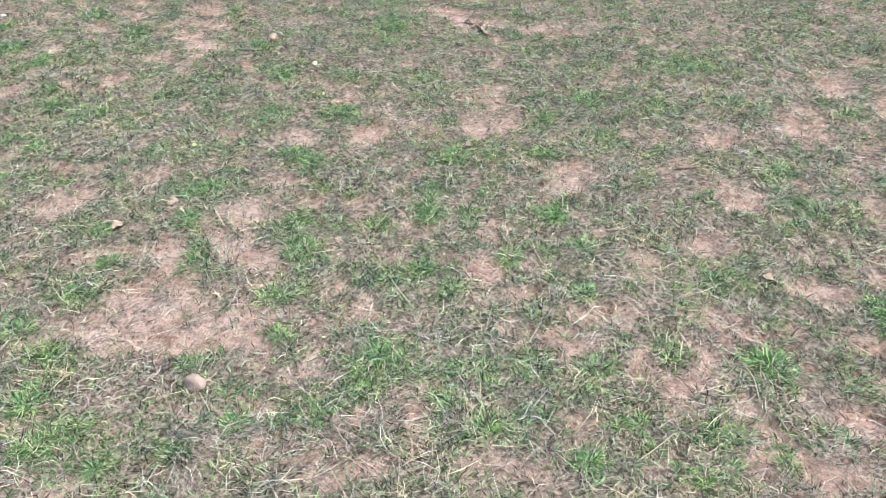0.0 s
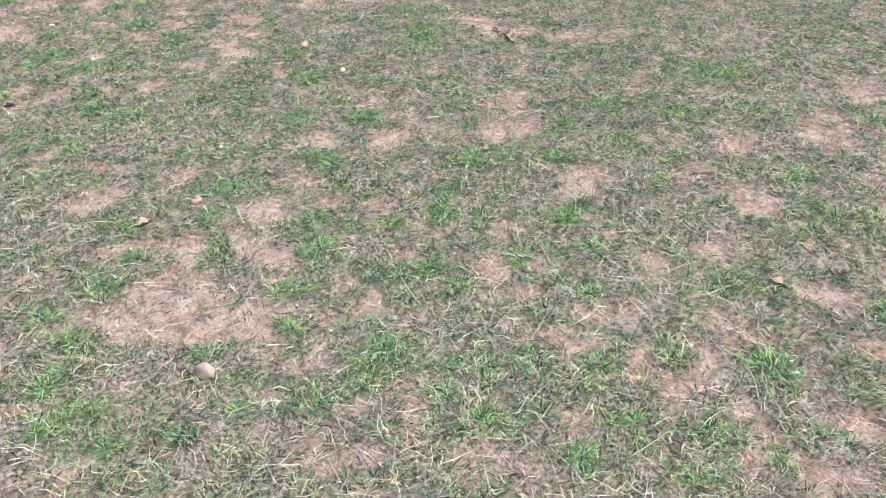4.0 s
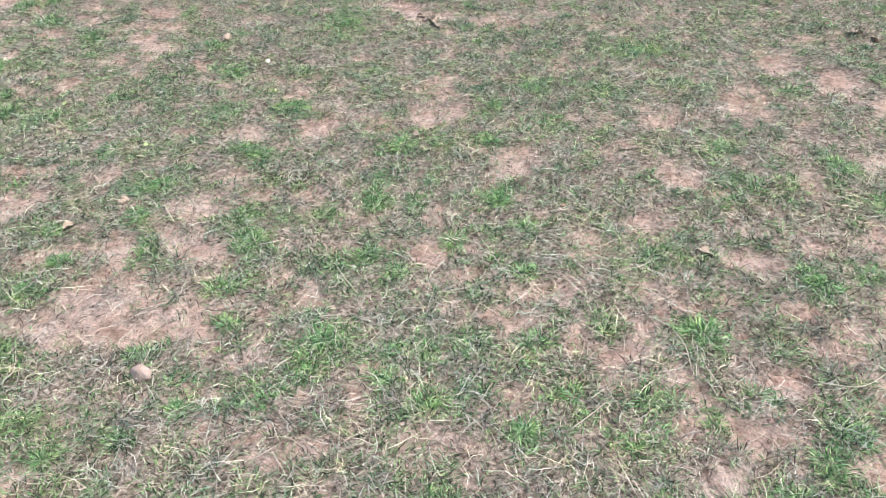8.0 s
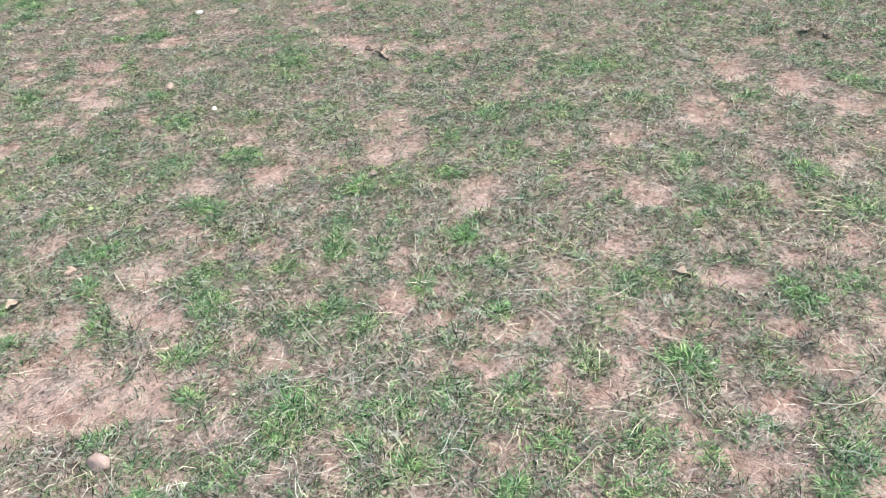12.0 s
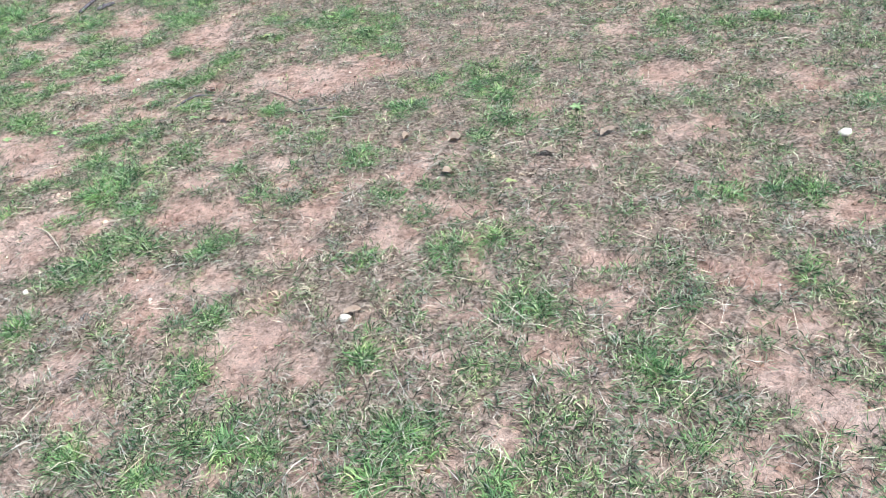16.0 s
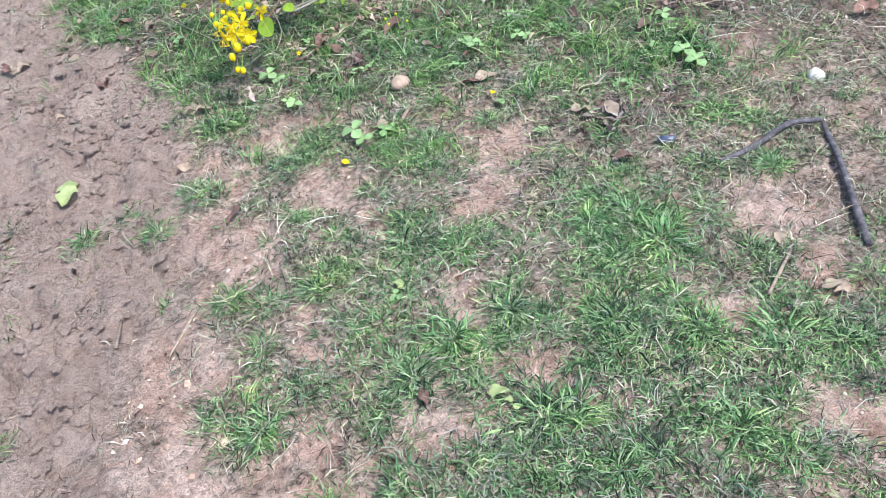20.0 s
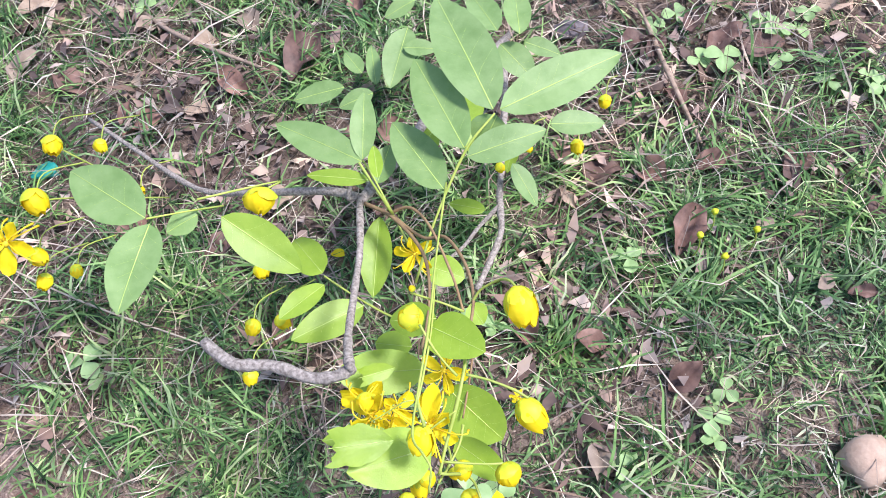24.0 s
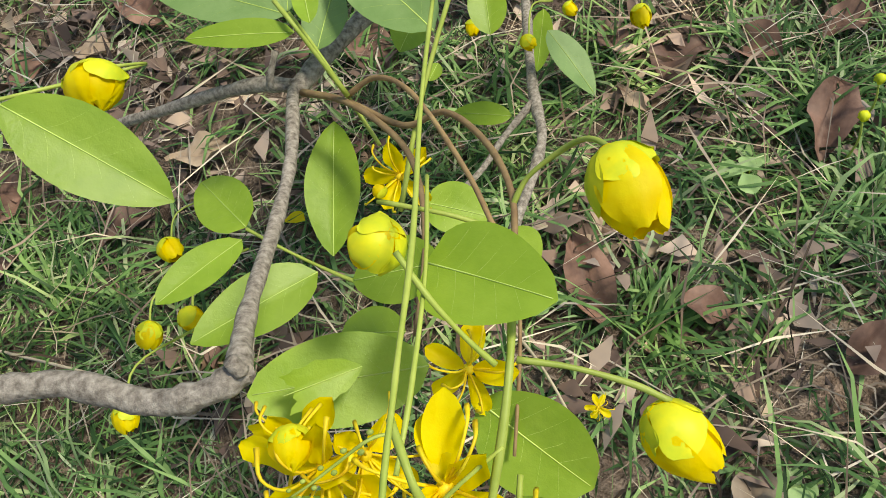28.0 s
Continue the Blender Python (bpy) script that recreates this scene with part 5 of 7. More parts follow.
        turn = a + 0.12 * i * rng.normal(0, 1, m)
        p = p + np.stack([np.cos(turn) * np.cos(ang), np.sin(turn) * np.cos(ang), np.sin(ang)], 1) * (length / 4)[:, None]
        p[:, 2] = np.maximum(p[:, 2], 0.004)
        ang = ang - sag * 0.42
    side = np.stack([-np.sin(a), np.cos(a), np.zeros(m)], 1) * (width / 2)[:, None]
    v = np.concatenate([np.stack([line[:, i] + side * w, line[:, i] - side * w], 1) for i, w in enumerate((0.7, 1.0, 0.9, 0.6))] + [line[:, 4:5]], 1)
    at = (np.arange(m) * 9)[:, None]
    f = np.concatenate([at + [[2 * i, 2 * i + 1, 2 * i + 3, 2 * i + 2]] for i in range(3)] + [at + [[6, 7, 8]]], 1).ravel()
    tagged(new("arching_grass", mesh_from("arching_grass", v.reshape(-1, 3), f, np.tile([4, 4, 4, 3], m), LONG_GREEN)), "tufts of arching fresh green grass round a shrub", "grass", kind="stuff")


arching_grass()


def dry_stems():
    """Long thin dead stems lying crosswise in the grass round the shrub."""
    rng = np.random.default_rng(16)
    n = 24000
    x, y = rng.uniform(-5.9, -2.8, n), rng.uniform(5.9, 8.3, n)
    keep = rng.random(n) < litter_zone(x, y) * (0.12 + 0.5 * layered(x, y, 3.5, 67, 3) + 0.5 * brown_patch(x, y)) * (1 - path_side(x, y))
    x, y = x[keep], y[keep]
    m = len(x)
    v, f, s = blades(rng, x, y, land(x, y) + rng.uniform(0.004, 0.03, m), rng.uniform(0, 2 * np.pi, m), rng.gamma(3.0, 0.022, m) + 0.03,
                     rng.uniform(0.0009, 0.002, m), np.clip(rng.normal(0.08, 0.12, m), -0.05, 0.5), rng.uniform(0.05, 0.4, m), 0.35)
    tagged(new("dry_stems", mesh_from("dry_stems", v, f, s, DRY_STEM)), "thin dry brown stems lying crosswise in grass", "dry stems", kind="stuff")


dry_stems()


def meadow_grass():
    """Coarser grass that carries on round the worn ground."""
    rng = np.random.default_rng(18)
    x, y = rng.uniform(-14, 10, 4000), rng.uniform(-7, 16, 4000)
    keep = (beyond_lawn(x, y) > 0.25) & (path_side(x, y) < 0.3) & (rng.random(4000) < 0.35 + 0.65 * layered(x, y, 1.1, 91, 3))
    x, y = x[keep], y[keep]
    v, f, s = clump_blades(rng, x, y, rng.integers(6, 14, len(x)), rng.uniform(0.03, 0.09, len(x)), rng.uniform(0.05, 0.11, len(x)), 2.0)
    tagged(new("meadow_grass", mesh_from("meadow_grass", v, f, s, GREEN)), "coarse green meadow grass round the worn ground", "grass", kind="stuff")


meadow_grass()


# ---- loose bits on the ground ----
def lump(seed, rough=0.25):
    bm = bmesh.new()
    bmesh.ops.create_icosphere(bm, subdivisions=2, radius=0.5)
    off = Vector((seed * 3.1, seed * 1.7, 0))
    for v in bm.verts:
        v.co *= 1 + rough * (noise.noise(v.co * 1.8 + off) + 0.5 * noise.noise(v.co * 4 + off))
    return bm


def chipped(seed):
    """A broken stone with flat faces and worn edges."""
    rng = random.Random(seed)
    bm = bmesh.new()
    bmesh.ops.create_icosphere(bm, subdivisions=3, radius=0.55)
    for k in range(11):
        way = Vector((rng.gauss(0, 1), rng.gauss(0, 1), rng.gauss(0, 0.8))).normalized()
        cut = rng.uniform(0.30, 0.44)
        for v in bm.verts:
            over = v.co.dot(way) - cut
            if over > 0:
                v.co -= way * over * 0.93
    for v in bm.verts:
        v.co *= 1 + 0.10 * noise.noise(v.co * 6 + Vector((seed, 0, 0)))
    return bm


def stone(at, size, seed, material, label, sink=0.25):
    bm = lump(seed, 0.4) if seed in (1, 10, 12, 13) else chipped(seed)
    a, b, c = size
    spin = Matrix.Rotation(seed * 1.3, 4, 'Z') @ Matrix.Rotation(0.15 * math.sin(seed), 4, 'X')
    bmesh.ops.transform(bm, matrix=spin @ Matrix.Diagonal((a, b, c, 1)), verts=bm.verts)
    ob = part("stone", bm, material, None)
    ob.location = (*at, land_at(*at) + c * (0.5 - sink))
    return tagged(ob, label, "stone")


stone((-0.493, 3.349), (0.050, 0.034, 0.03), 1, STONE, "smooth oval tan stone lying among grass")
stone((-0.412, 1.444), (0.054, 0.042, 0.042), 2, ROCK, "pinkish angular stone beside a bare patch")
stone((-0.633, 2.161), (0.026, 0.018, 0.014), 3, STONE, "small ochre pebble lying on dry grass")
stone((0.052, 1.803), (0.011, 0.009, 0.008), 4, PALE_STONE, "tiny pale pebble lying on reddish soil")
stone((-1.666, 3.606), (0.032, 0.022, 0.016), 5, PALE_STONE, "small whitish stone lying in grass")
stone((-0.302, 3.113), (0.024, 0.022, 0.016), 6, PALE_STONE, "small white stone lying in grass")
stone((-0.628, 2.179), (0.028, 0.022, 0.018), 7, STONE, "small tan stone on worn soil")
stone((0.099, 3.795), (0.032, 0.024, 0.02), 8, STONE, "tan stone among dry grass")
stone((-1.655, 3.632), (0.040, 0.022, 0.012), 9, STONE, "flat pale stone chip on pinkish soil")
stone((-0.449, 4.194), (0.034, 0.028, 0.02), 10, PALE_STONE, "rounded cream stone lying in sparse grass")
stone((-2.989, 4.525), (0.016, 0.012, 0.010), 11, PALE_STONE, "tiny white pebble lying on bare soil")
stone((-3.164, 6.312), (0.038, 0.036, 0.028), 12, PALE_STONE, "round white stone near charred sticks")
stone((-4.094, 6.430), (0.052, 0.046, 0.036), 13, STONE, "rounded pinkish stone in grass near the shrub", 0.02)
stone((-2.478, 3.778), (0.02, 0.014, 0.010), 14, PALE_STONE, "tiny pale stone on worn soil")
stone((-2.976, 6.118), (0.02, 0.016, 0.012), 15, STONE, "small brown stone lying beside a stick")

stone((1.178, 1.085), (0.013, 0.011, 0.009), 16, CHAR, "small dark pellet lying on bare sand")
stone((1.218, 1.103), (0.012, 0.010, 0.009), 17, CHAR, "small dark pellet lying on bare sand")
stone((1.214, 1.073), (0.014, 0.012, 0.010), 18, CHAR, "small dark pellet lying on bare sand")


def stick(points, label, material=TWIG, name="twig", category="twig", knobs=0.12, seed=1):
    """A stick that lies along the ground through places x, y, height, radius."""
    pts = [(x, y, land_at(x, y) + h, r) for x, y, h, r in points]
    ob = part(name, tube(pts, 8, 4, knobs, seed), material, None)
    return tagged(ob, label, category)


stick([(-3.399, 6.047, 0.004, 0.005), (-3.326, 6.092, 0.012, 0.0068), (-3.259, 6.135, 0.014, 0.0066), (-3.188, 6.150, 0.010, 0.005)], "black charred stick lying in grass", CHAR, "charred_stick", "stick", 0.14, 2)
stick([(-3.192, 6.134, 0.010, 0.005), (-3.189, 6.012, 0.012, 0.006), (-3.194, 5.890, 0.010, 0.0068), (-3.196, 5.795, 0.006, 0.0072)], "dark grey weathered stick lying in grass", CHAR, "charred_stick", "stick", 0.1, 3)
stick([(-3.127, 5.825, 0.010, 0.007), (-3.097, 5.847, 0.014, 0.008), (-3.067, 5.882, 0.010, 0.006)], "short dark stick lying beside charred wood", CHAR, "charred_stick", "stick", 0.16, 4)
stick([(-2.950, 6.129, 0.016, 0.012), (-2.944, 6.021, 0.012, 0.010)], "short dark stick standing out of grass", CHAR, "charred_stick", "stick", 0.12, 5)
stick([(0.806, 1.484, 0.012, 0.0013), (0.813, 1.422, 0.016, 0.0014), (0.813, 1.364, 0.008, 0.0012)], "pale dry grass stem on bare soil", PALE_STEM, "dry_twig", "dry stem", 0.05)
stick([(0.504, 1.212, 0.010, 0.0012), (0.548, 1.237, 0.018, 0.0013), (0.595, 1.275, 0.012, 0.0009)], "pale dry stem lying across a grass tuft", PALE_STEM, "dry_twig", "dry stem", 0.05)
stick([(0.004, 1.808, 0.010, 0.0010), (0.029, 1.738, 0.02, 0.0012), (0.057, 1.694, 0.010, 0.0009)], "pale dry stem on reddish soil", PALE_STEM, "dry_twig", "dry stem", 0.05)
stick([(1.078, 1.292, 0.012, 0.0012), (1.157, 1.274, 0.018, 0.0013), (1.254, 1.325, 0.014, 0.0009)], "curved pale dry stem on sandy soil", PALE_STEM, "dry_twig", "dry stem", 0.05)
stick([(0.881, 2.309, 0.008, 0.005), (0.955, 2.315, 0.008, 0.004)], "short grey stick lying in dry grass")
stick([(-0.502, 2.129, 0.010, 0.0020), (-0.458, 2.041, 0.006, 0.0020)], "short pale stick on bare soil", PALE_STEM)
stick([(-2.599, 4.074, 0.010, 0.0014), (-2.539, 4.034, 0.012, 0.0017), (-2.459, 3.942, 0.006, 0.0014)], "pale bent twig on bare soil", PALE_STEM)
stick([(-2.403, 4.719, 0.004, 0.003), (-2.355, 4.780, 0.008, 0.0035), (-2.290, 4.802, 0.005, 0.0025)], "dark broken twig on worn soil", CHAR)
stick([(-2.088, 4.784, 0.006, 0.002), (-2.028, 4.737, 0.009, 0.0026), (-1.966, 4.659, 0.005, 0.002)], "grey-brown twig lying among leaf litter")
stick([(-1.969, 4.603, 0.004, 0.0025), (-1.872, 4.623, 0.006, 0.002)], "dark twig on pinkish soil", CHAR)
stick([(-2.421, 4.732, 0.006, 0.0022), (-2.376, 4.784, 0.012, 0.0026), (-2.327, 4.809, 0.006, 0.0018)], "brown twig on worn soil")
stick([(-3.127, 4.409, 0.008, 0.003), (-3.082, 4.374, 0.010, 0.0035)], "short brown twig in the grass")
stick([(-3.320, 5.795, 0.006, 0.003), (-3.375, 5.693, 0.008, 0.003)], "thin brown twig in grass")
stick([(-4.944, 6.273, 0.004, 0.002), (-4.787, 6.235, 0.006, 0.003)], "thin dry twig on the dirt track")
stick([(-4.556, 5.712, 0.004, 0.003), (-4.507, 5.612, 0.006, 0.003)], "thin brown twig lying on the dirt track")
stick([(-4.391, 5.726, 0.005, 0.0025), (-4.408, 5.604, 0.006, 0.003)], "thin dark twig on the dirt track")
stick([(-4.052, 6.315, 0.012, 0.004), (-4.072, 6.254, 0.008, 0.005)], "short brown twig in grass")
stick([(-4.686, 7.251, 0.012, 0.0035), (-4.639, 7.177, 0.02, 0.003), (-4.538, 7.086, 0.015, 0.002)], "dry brown twig lying in leaf litter")
stick([(-4.066, 7.024, 0.01, 0.003), (-4.081, 6.901, 0.02, 0.003), (-4.086, 6.797, 0.012, 0.002)], "thin brown twig over dead leaves")
stick([(-4.892, 6.914, 0.012, 0.001), (-4.790, 6.823, 0.02, 0.0012), (-4.667, 6.733, 0.012, 0.001)], "thin dry stem under the shrub", PALE_STEM, "dry_twig", "dry stem", 0.05)


def fallen_leaf(at, size, turn, seed, material=DEAD, label="curled brown dead leaf lying on grass", name="dead_leaf", category="dead leaf", lift=0.012, tilt=12):
    rng = random.Random(seed)
    length, width = size
    bm = leaf_sheet((-length / 2, 0, 0), (length / 2, 0, 0), width, fold=rng.uniform(0.2, 0.9), curl=rng.uniform(-0.2, 0.4), belly=rng.uniform(0.75, 1.25), wavy=rng.uniform(0.05, 0.11),
                    torn=0.35 * (seed % 3 == 0), seed=seed, rows=10, cols=3, blunt=rng.uniform(0.75, 1.2))
    if material in (DEAD, PALE_DEAD):
        for v in bm.verts:
            v.co.z += 0.09 * width * noise.noise(v.co * 2.2 / width + Vector((seed, 0, 0))) * 2
            v.co.y += 0.10 * width * noise.noise(v.co * 1.4 / width + Vector((0, seed, 0)))
    ob = part(name, bm, material, None)
    ob.matrix_world = pose(*at, land_at(*at) + lift, rng.uniform(-tilt, tilt), rng.uniform(-tilt, tilt), turn)
    return tagged(ob, label, category)


fallen_leaf((0.988, 1.775), (0.055, 0.026), -20, 1, PALE_DEAD, "curled tan dead leaf on bare soil")
fallen_leaf((0.251, 2.453), (0.04, 0.02), 30, 2, PALE_DEAD, "small tan dead leaf among grass")
fallen_leaf((0.224, 2.806), (0.045, 0.02), 40, 3, PALE_DEAD, "small tan dead leaf on dry grass")
fallen_leaf((0.368, 3.418), (0.055, 0.022), 70, 4, PALE_DEAD, "curled tan dead leaf sticking up")
fallen_leaf((0.323, 3.496), (0.06, 0.03), 150, 5, PALE_DEAD, "curled tan dead leaf lying on grass")
fallen_leaf((-0.744, 2.044), (0.045, 0.026), 60, 6, PALE_DEAD, "tan crumpled dead leaf among grass")
fallen_leaf((-1.499, 2.827), (0.05, 0.03), 10, 7, PALE_DEAD, "dull tan dead leaf in grass")
fallen_leaf((2.060, 3.129), (0.08, 0.035), 15, 8, PALE_DEAD, "curled tan dead leaf lying on grass")
fallen_leaf((2.104, 3.067), (0.06, 0.03), 80, 9, PALE_DEAD, "pale curled dead leaf in dry grass")
fallen_leaf((0.346, 3.454), (0.06, 0.03), 30, 10, PALE_DEAD, "pale curled dead leaf in dry grass")
fallen_leaf((0.380, 3.377), (0.07, 0.03), 100, 11, PALE_DEAD, "curled tan dead leaf lying on grass")
fallen_leaf((-1.652, 3.621), (0.04, 0.022), 20, 12, PALE_DEAD, "whitish dead leaf lying in grass")
fallen_leaf((-0.986, 2.818), (0.03, 0.02), 70, 13, FALLEN, "pale green fallen leaf lying in grass", "fallen_leaf", "leaf")
fallen_leaf((-0.624, 2.485), (0.035, 0.02), 30, 14, FALLEN, "pale green fallen leaf lying in grass", "fallen_leaf", "leaf")
fallen_leaf((-0.139, 3.524), (0.03, 0.02), 10, 15, FALLEN, "pale green fallen leaf lying in grass", "fallen_leaf", "leaf")
fallen_leaf((-1.035, 4.300), (0.055, 0.026), 35, 16, PALE_DEAD, "tan dead leaf on sparse grass")
fallen_leaf((-1.201, 4.221), (0.05, 0.024), 10, 17, PALE_DEAD, "tan dead leaf on sparse grass")
fallen_leaf((-1.302, 4.082), (0.03, 0.018), 10, 18, FALLEN, "pale green fallen leaf lying on soil", "fallen_leaf", "leaf")
fallen_leaf((-2.173, 4.585), (0.04, 0.02), 60, 19, PALE_DEAD, "pale dead leaf on worn soil")
fallen_leaf((-2.241, 4.598), (0.05, 0.02), 20, 20, PALE_DEAD, "pale dead leaf on worn soil")
fallen_leaf((-2.044, 5.127), (0.04, 0.022), 0, 21, PALE_DEAD, "whitish dead leaf on worn soil")
fallen_leaf((-1.590, 4.370), (0.04, 0.024), 60, 22, PALE_DEAD, "pale dead leaf on worn soil")
fallen_leaf((-1.468, 4.164), (0.04, 0.028), 20, 23, PALE_DEAD, "whitish dead leaf on pinkish soil")
fallen_leaf((-1.453, 4.351), (0.05, 0.03), 30, 24, PALE_DEAD, "curled tan dead leaf on worn soil")
fallen_leaf((-2.249, 4.609), (0.046, 0.022), 45, 25, PALE_DEAD, "curled pale brown dead leaf on soil")
fallen_leaf((-2.197, 4.599), (0.042, 0.02), -30, 26, PALE_DEAD, "curled pale brown dead leaf on soil")
fallen_leaf((-3.434, 4.969), (0.045, 0.018), 25, 27, PALE_DEAD, "narrow brown dead leaf on bare soil")
fallen_leaf((-2.537, 5.380), (0.03, 0.02), 80, 28, PALE_DEAD, "whitish dead leaf on bare soil")
fallen_leaf((-2.772, 4.327), (0.04, 0.022), 10, 29, PALE_DEAD, "orange-brown dead leaf on bare soil")
fallen_leaf((-2.315, 4.840), (0.055, 0.03), -40, 30, DEAD)
fallen_leaf((-2.211, 5.260), (0.035, 0.024), 0, 31, FALLEN, "pale green fallen leaf lying in grass", "fallen_leaf", "leaf")
fallen_leaf((-3.812, 5.506), (0.035, 0.02), 0, 32, FALLEN, "pale green fallen leaf lying in grass", "fallen_leaf", "leaf")
fallen_leaf((-4.002, 5.748), (0.022, 0.015), 0, 33, FALLEN, "pale green fallen leaf lying in grass", "fallen_leaf", "leaf")
fallen_leaf((-3.793, 5.491), (0.015, 0.012), 10, 34, FALLEN, "pale green fallen leaf lying in grass", "fallen_leaf", "leaf")
fallen_leaf((-3.256, 5.705), (0.036, 0.016), 20, 35, PALE_DEAD, "whitish dead leaf beside charred wood")
fallen_leaf((-3.781, 5.479), (0.015, 0.012), 10, 36, FALLEN, "pale green fallen leaf lying in grass", "fallen_leaf", "leaf")
fallen_leaf((-3.998, 5.739), (0.013, 0.010), 10, 37, FALLEN, "pale green fallen leaf lying in grass", "fallen_leaf", "leaf")
fallen_leaf((-3.333, 5.821), (0.035, 0.02), 80, 38, PALE_DEAD, "tan dead leaf on reddish soil")
fallen_leaf((-3.266, 5.718), (0.045, 0.018), 10, 39, PALE_DEAD, "whitish dead leaf on reddish soil")
fallen_leaf((-3.930, 5.505), (0.045, 0.016), 110, 40, DEAD)
fallen_leaf((-4.821, 6.071), (0.064, 0.048), 80, 41, FALLEN, "yellow-green fallen leaf on the dirt track", "fallen_leaf", "leaf", 0.008)
fallen_leaf((-4.852, 6.117), (0.055, 0.034), 20, 42, FALLEN, "folded yellow-green leaf on the dirt track", "fallen_leaf", "leaf", 0.012)
fallen_leaf((-3.882, 6.424), (0.06, 0.032), 30, 43, PALE_DEAD, "pale crumpled dead leaf in grass")
fallen_leaf((-3.919, 6.404), (0.06, 0.02), 10, 44, DEAD)
fallen_leaf((-4.594, 6.383), (0.04, 0.03), 20, 45, PALE_DEAD, "pale curled dead leaf at the track's edge")
fallen_leaf((-4.106, 6.249), (0.05, 0.024), 40, 46, PALE_DEAD, "pale dead leaf in grass")
fallen_leaf((-4.388, 5.969), (0.05, 0.016), 70, 47, DEAD)
fallen_leaf((-3.555, 6.769), (0.07, 0.05), 70, 49, PALE_DEAD, "greyish crumpled dead leaf in grass")
fallen_leaf((-3.598, 6.245), (0.05, 0.034), 120, 50, PALE_DEAD, "pale crumpled dead leaf in grass")
fallen_leaf((-3.661, 6.255), (0.05, 0.03), 20, 51, PALE_DEAD, "tan dead leaf lying in grass")
fallen_leaf((-3.585, 6.069), (0.05, 0.02), 0, 52, DEAD)
fallen_leaf((-4.587, 6.183), (0.04, 0.026), -20, 53, PALE_DEAD, "pale crumpled dead leaf on the dirt track")
fallen_leaf((-4.623, 6.365), (0.05, 0.02), 0, 54, PALE_DEAD, "pale dead leaf at the track's edge")
fallen_leaf((-4.495, 6.407), (0.03, 0.014), 20, 55, PALE_DEAD, "whitish dead leaf at the track's edge")
fallen_leaf((-4.743, 7.404), (0.059, 0.027), 30, 59, DEAD)
fallen_leaf((-4.841, 7.483), (0.059, 0.027), 100, 60, DEAD)
fallen_leaf((-4.072, 6.953), (0.052, 0.021), 40, 66, DEAD)
fallen_leaf((-4.661, 7.218), (0.037, 0.017), 60, 70, PALE_DEAD, "whitish dead leaf in leaf litter")
fallen_leaf((-4.584, 6.724), (0.044, 0.021), 70, 77, DEAD)
fallen_leaf((-4.657, 7.360), (0.052, 0.016), 20, 79, PALE_DEAD, "tan dead leaf in leaf litter")
fallen_leaf((-4.251, 6.781), (0.037, 0.011), 100, 81, PALE_DEAD, "narrow pinkish dead leaf in grass")


fallen_leaf((-4.707, 7.348), (0.069, 0.039), 30, 401, PALE_DEAD, "pale pinkish-brown dead leaf in the leaf litter", lift=0.014, tilt=22)
fallen_leaf((-4.660, 7.391), (0.060, 0.030), 20, 402, PALE_DEAD, "pale pinkish-brown dead leaf in the leaf litter", lift=0.014, tilt=22)
fallen_leaf((-4.833, 7.327), (0.060, 0.035), 10, 403, PALE_DEAD, "pale pinkish-brown dead leaf in the leaf litter", lift=0.014, tilt=22)
fallen_leaf((-4.753, 7.340), (0.059, 0.035), 120, 404, PALE_DEAD, "pale pinkish-brown dead leaf in the leaf litter", lift=0.014, tilt=22)
fallen_leaf((-4.456, 7.208), (0.062, 0.040), 100, 405, DEAD, "dark red-brown dead leaf in the grass litter", lift=0.014, tilt=22)
fallen_leaf((-4.399, 7.165), (0.051, 0.034), 60, 406, DEAD, "dark red-brown dead leaf in the grass litter", lift=0.014, tilt=22)
fallen_leaf((-4.495, 7.091), (0.090, 0.045), 60, 407, DEAD, "dark red-brown dead leaf in the grass litter", lift=0.014, tilt=22)
fallen_leaf((-4.549, 7.184), (0.044, 0.035), 110, 408, PALE_DEAD, "pale pinkish-brown dead leaf in the leaf litter", lift=0.014, tilt=22)
fallen_leaf((-4.683, 7.220), (0.041, 0.027), 20, 409, PALE_DEAD, "grey-white crumpled dead leaf in the litter", lift=0.014, tilt=22)
fallen_leaf((-4.394, 7.262), (0.063, 0.036), 10, 410, PALE_DEAD, "pale pinkish-brown dead leaf in the leaf litter", lift=0.014, tilt=22)
fallen_leaf((-4.856, 7.212), (0.057, 0.038), 40, 411, PALE_DEAD, "grey-white crumpled dead leaf in the litter", lift=0.014, tilt=22)
fallen_leaf((-4.201, 6.799), (0.052, 0.038), 20, 412, DEAD, "dark red-brown dead leaf in the grass litter", lift=0.014, tilt=22)
fallen_leaf((-4.154, 6.779), (0.042, 0.035), 120, 413, DEAD, "dark red-brown dead leaf in the grass litter", lift=0.014, tilt=22)
fallen_leaf((-4.342, 6.658), (0.070, 0.032), 85, 414, DEAD, "dark red-brown dead leaf in the grass litter", lift=0.014, tilt=22)
fallen_leaf((-4.215, 6.551), (0.043, 0.028), 20, 415, DEAD, "dark red-brown dead leaf in the grass litter", lift=0.014, tilt=22)
fallen_leaf((-4.001, 6.922), (0.055, 0.031), 10, 416, DEAD, "dark red-brown dead leaf in the grass litter", lift=0.014, tilt=22)
fallen_leaf((-4.087, 6.865), (0.037, 0.022), 100, 417, DEAD, "dark red-brown dead leaf in the grass litter", lift=0.014, tilt=22)
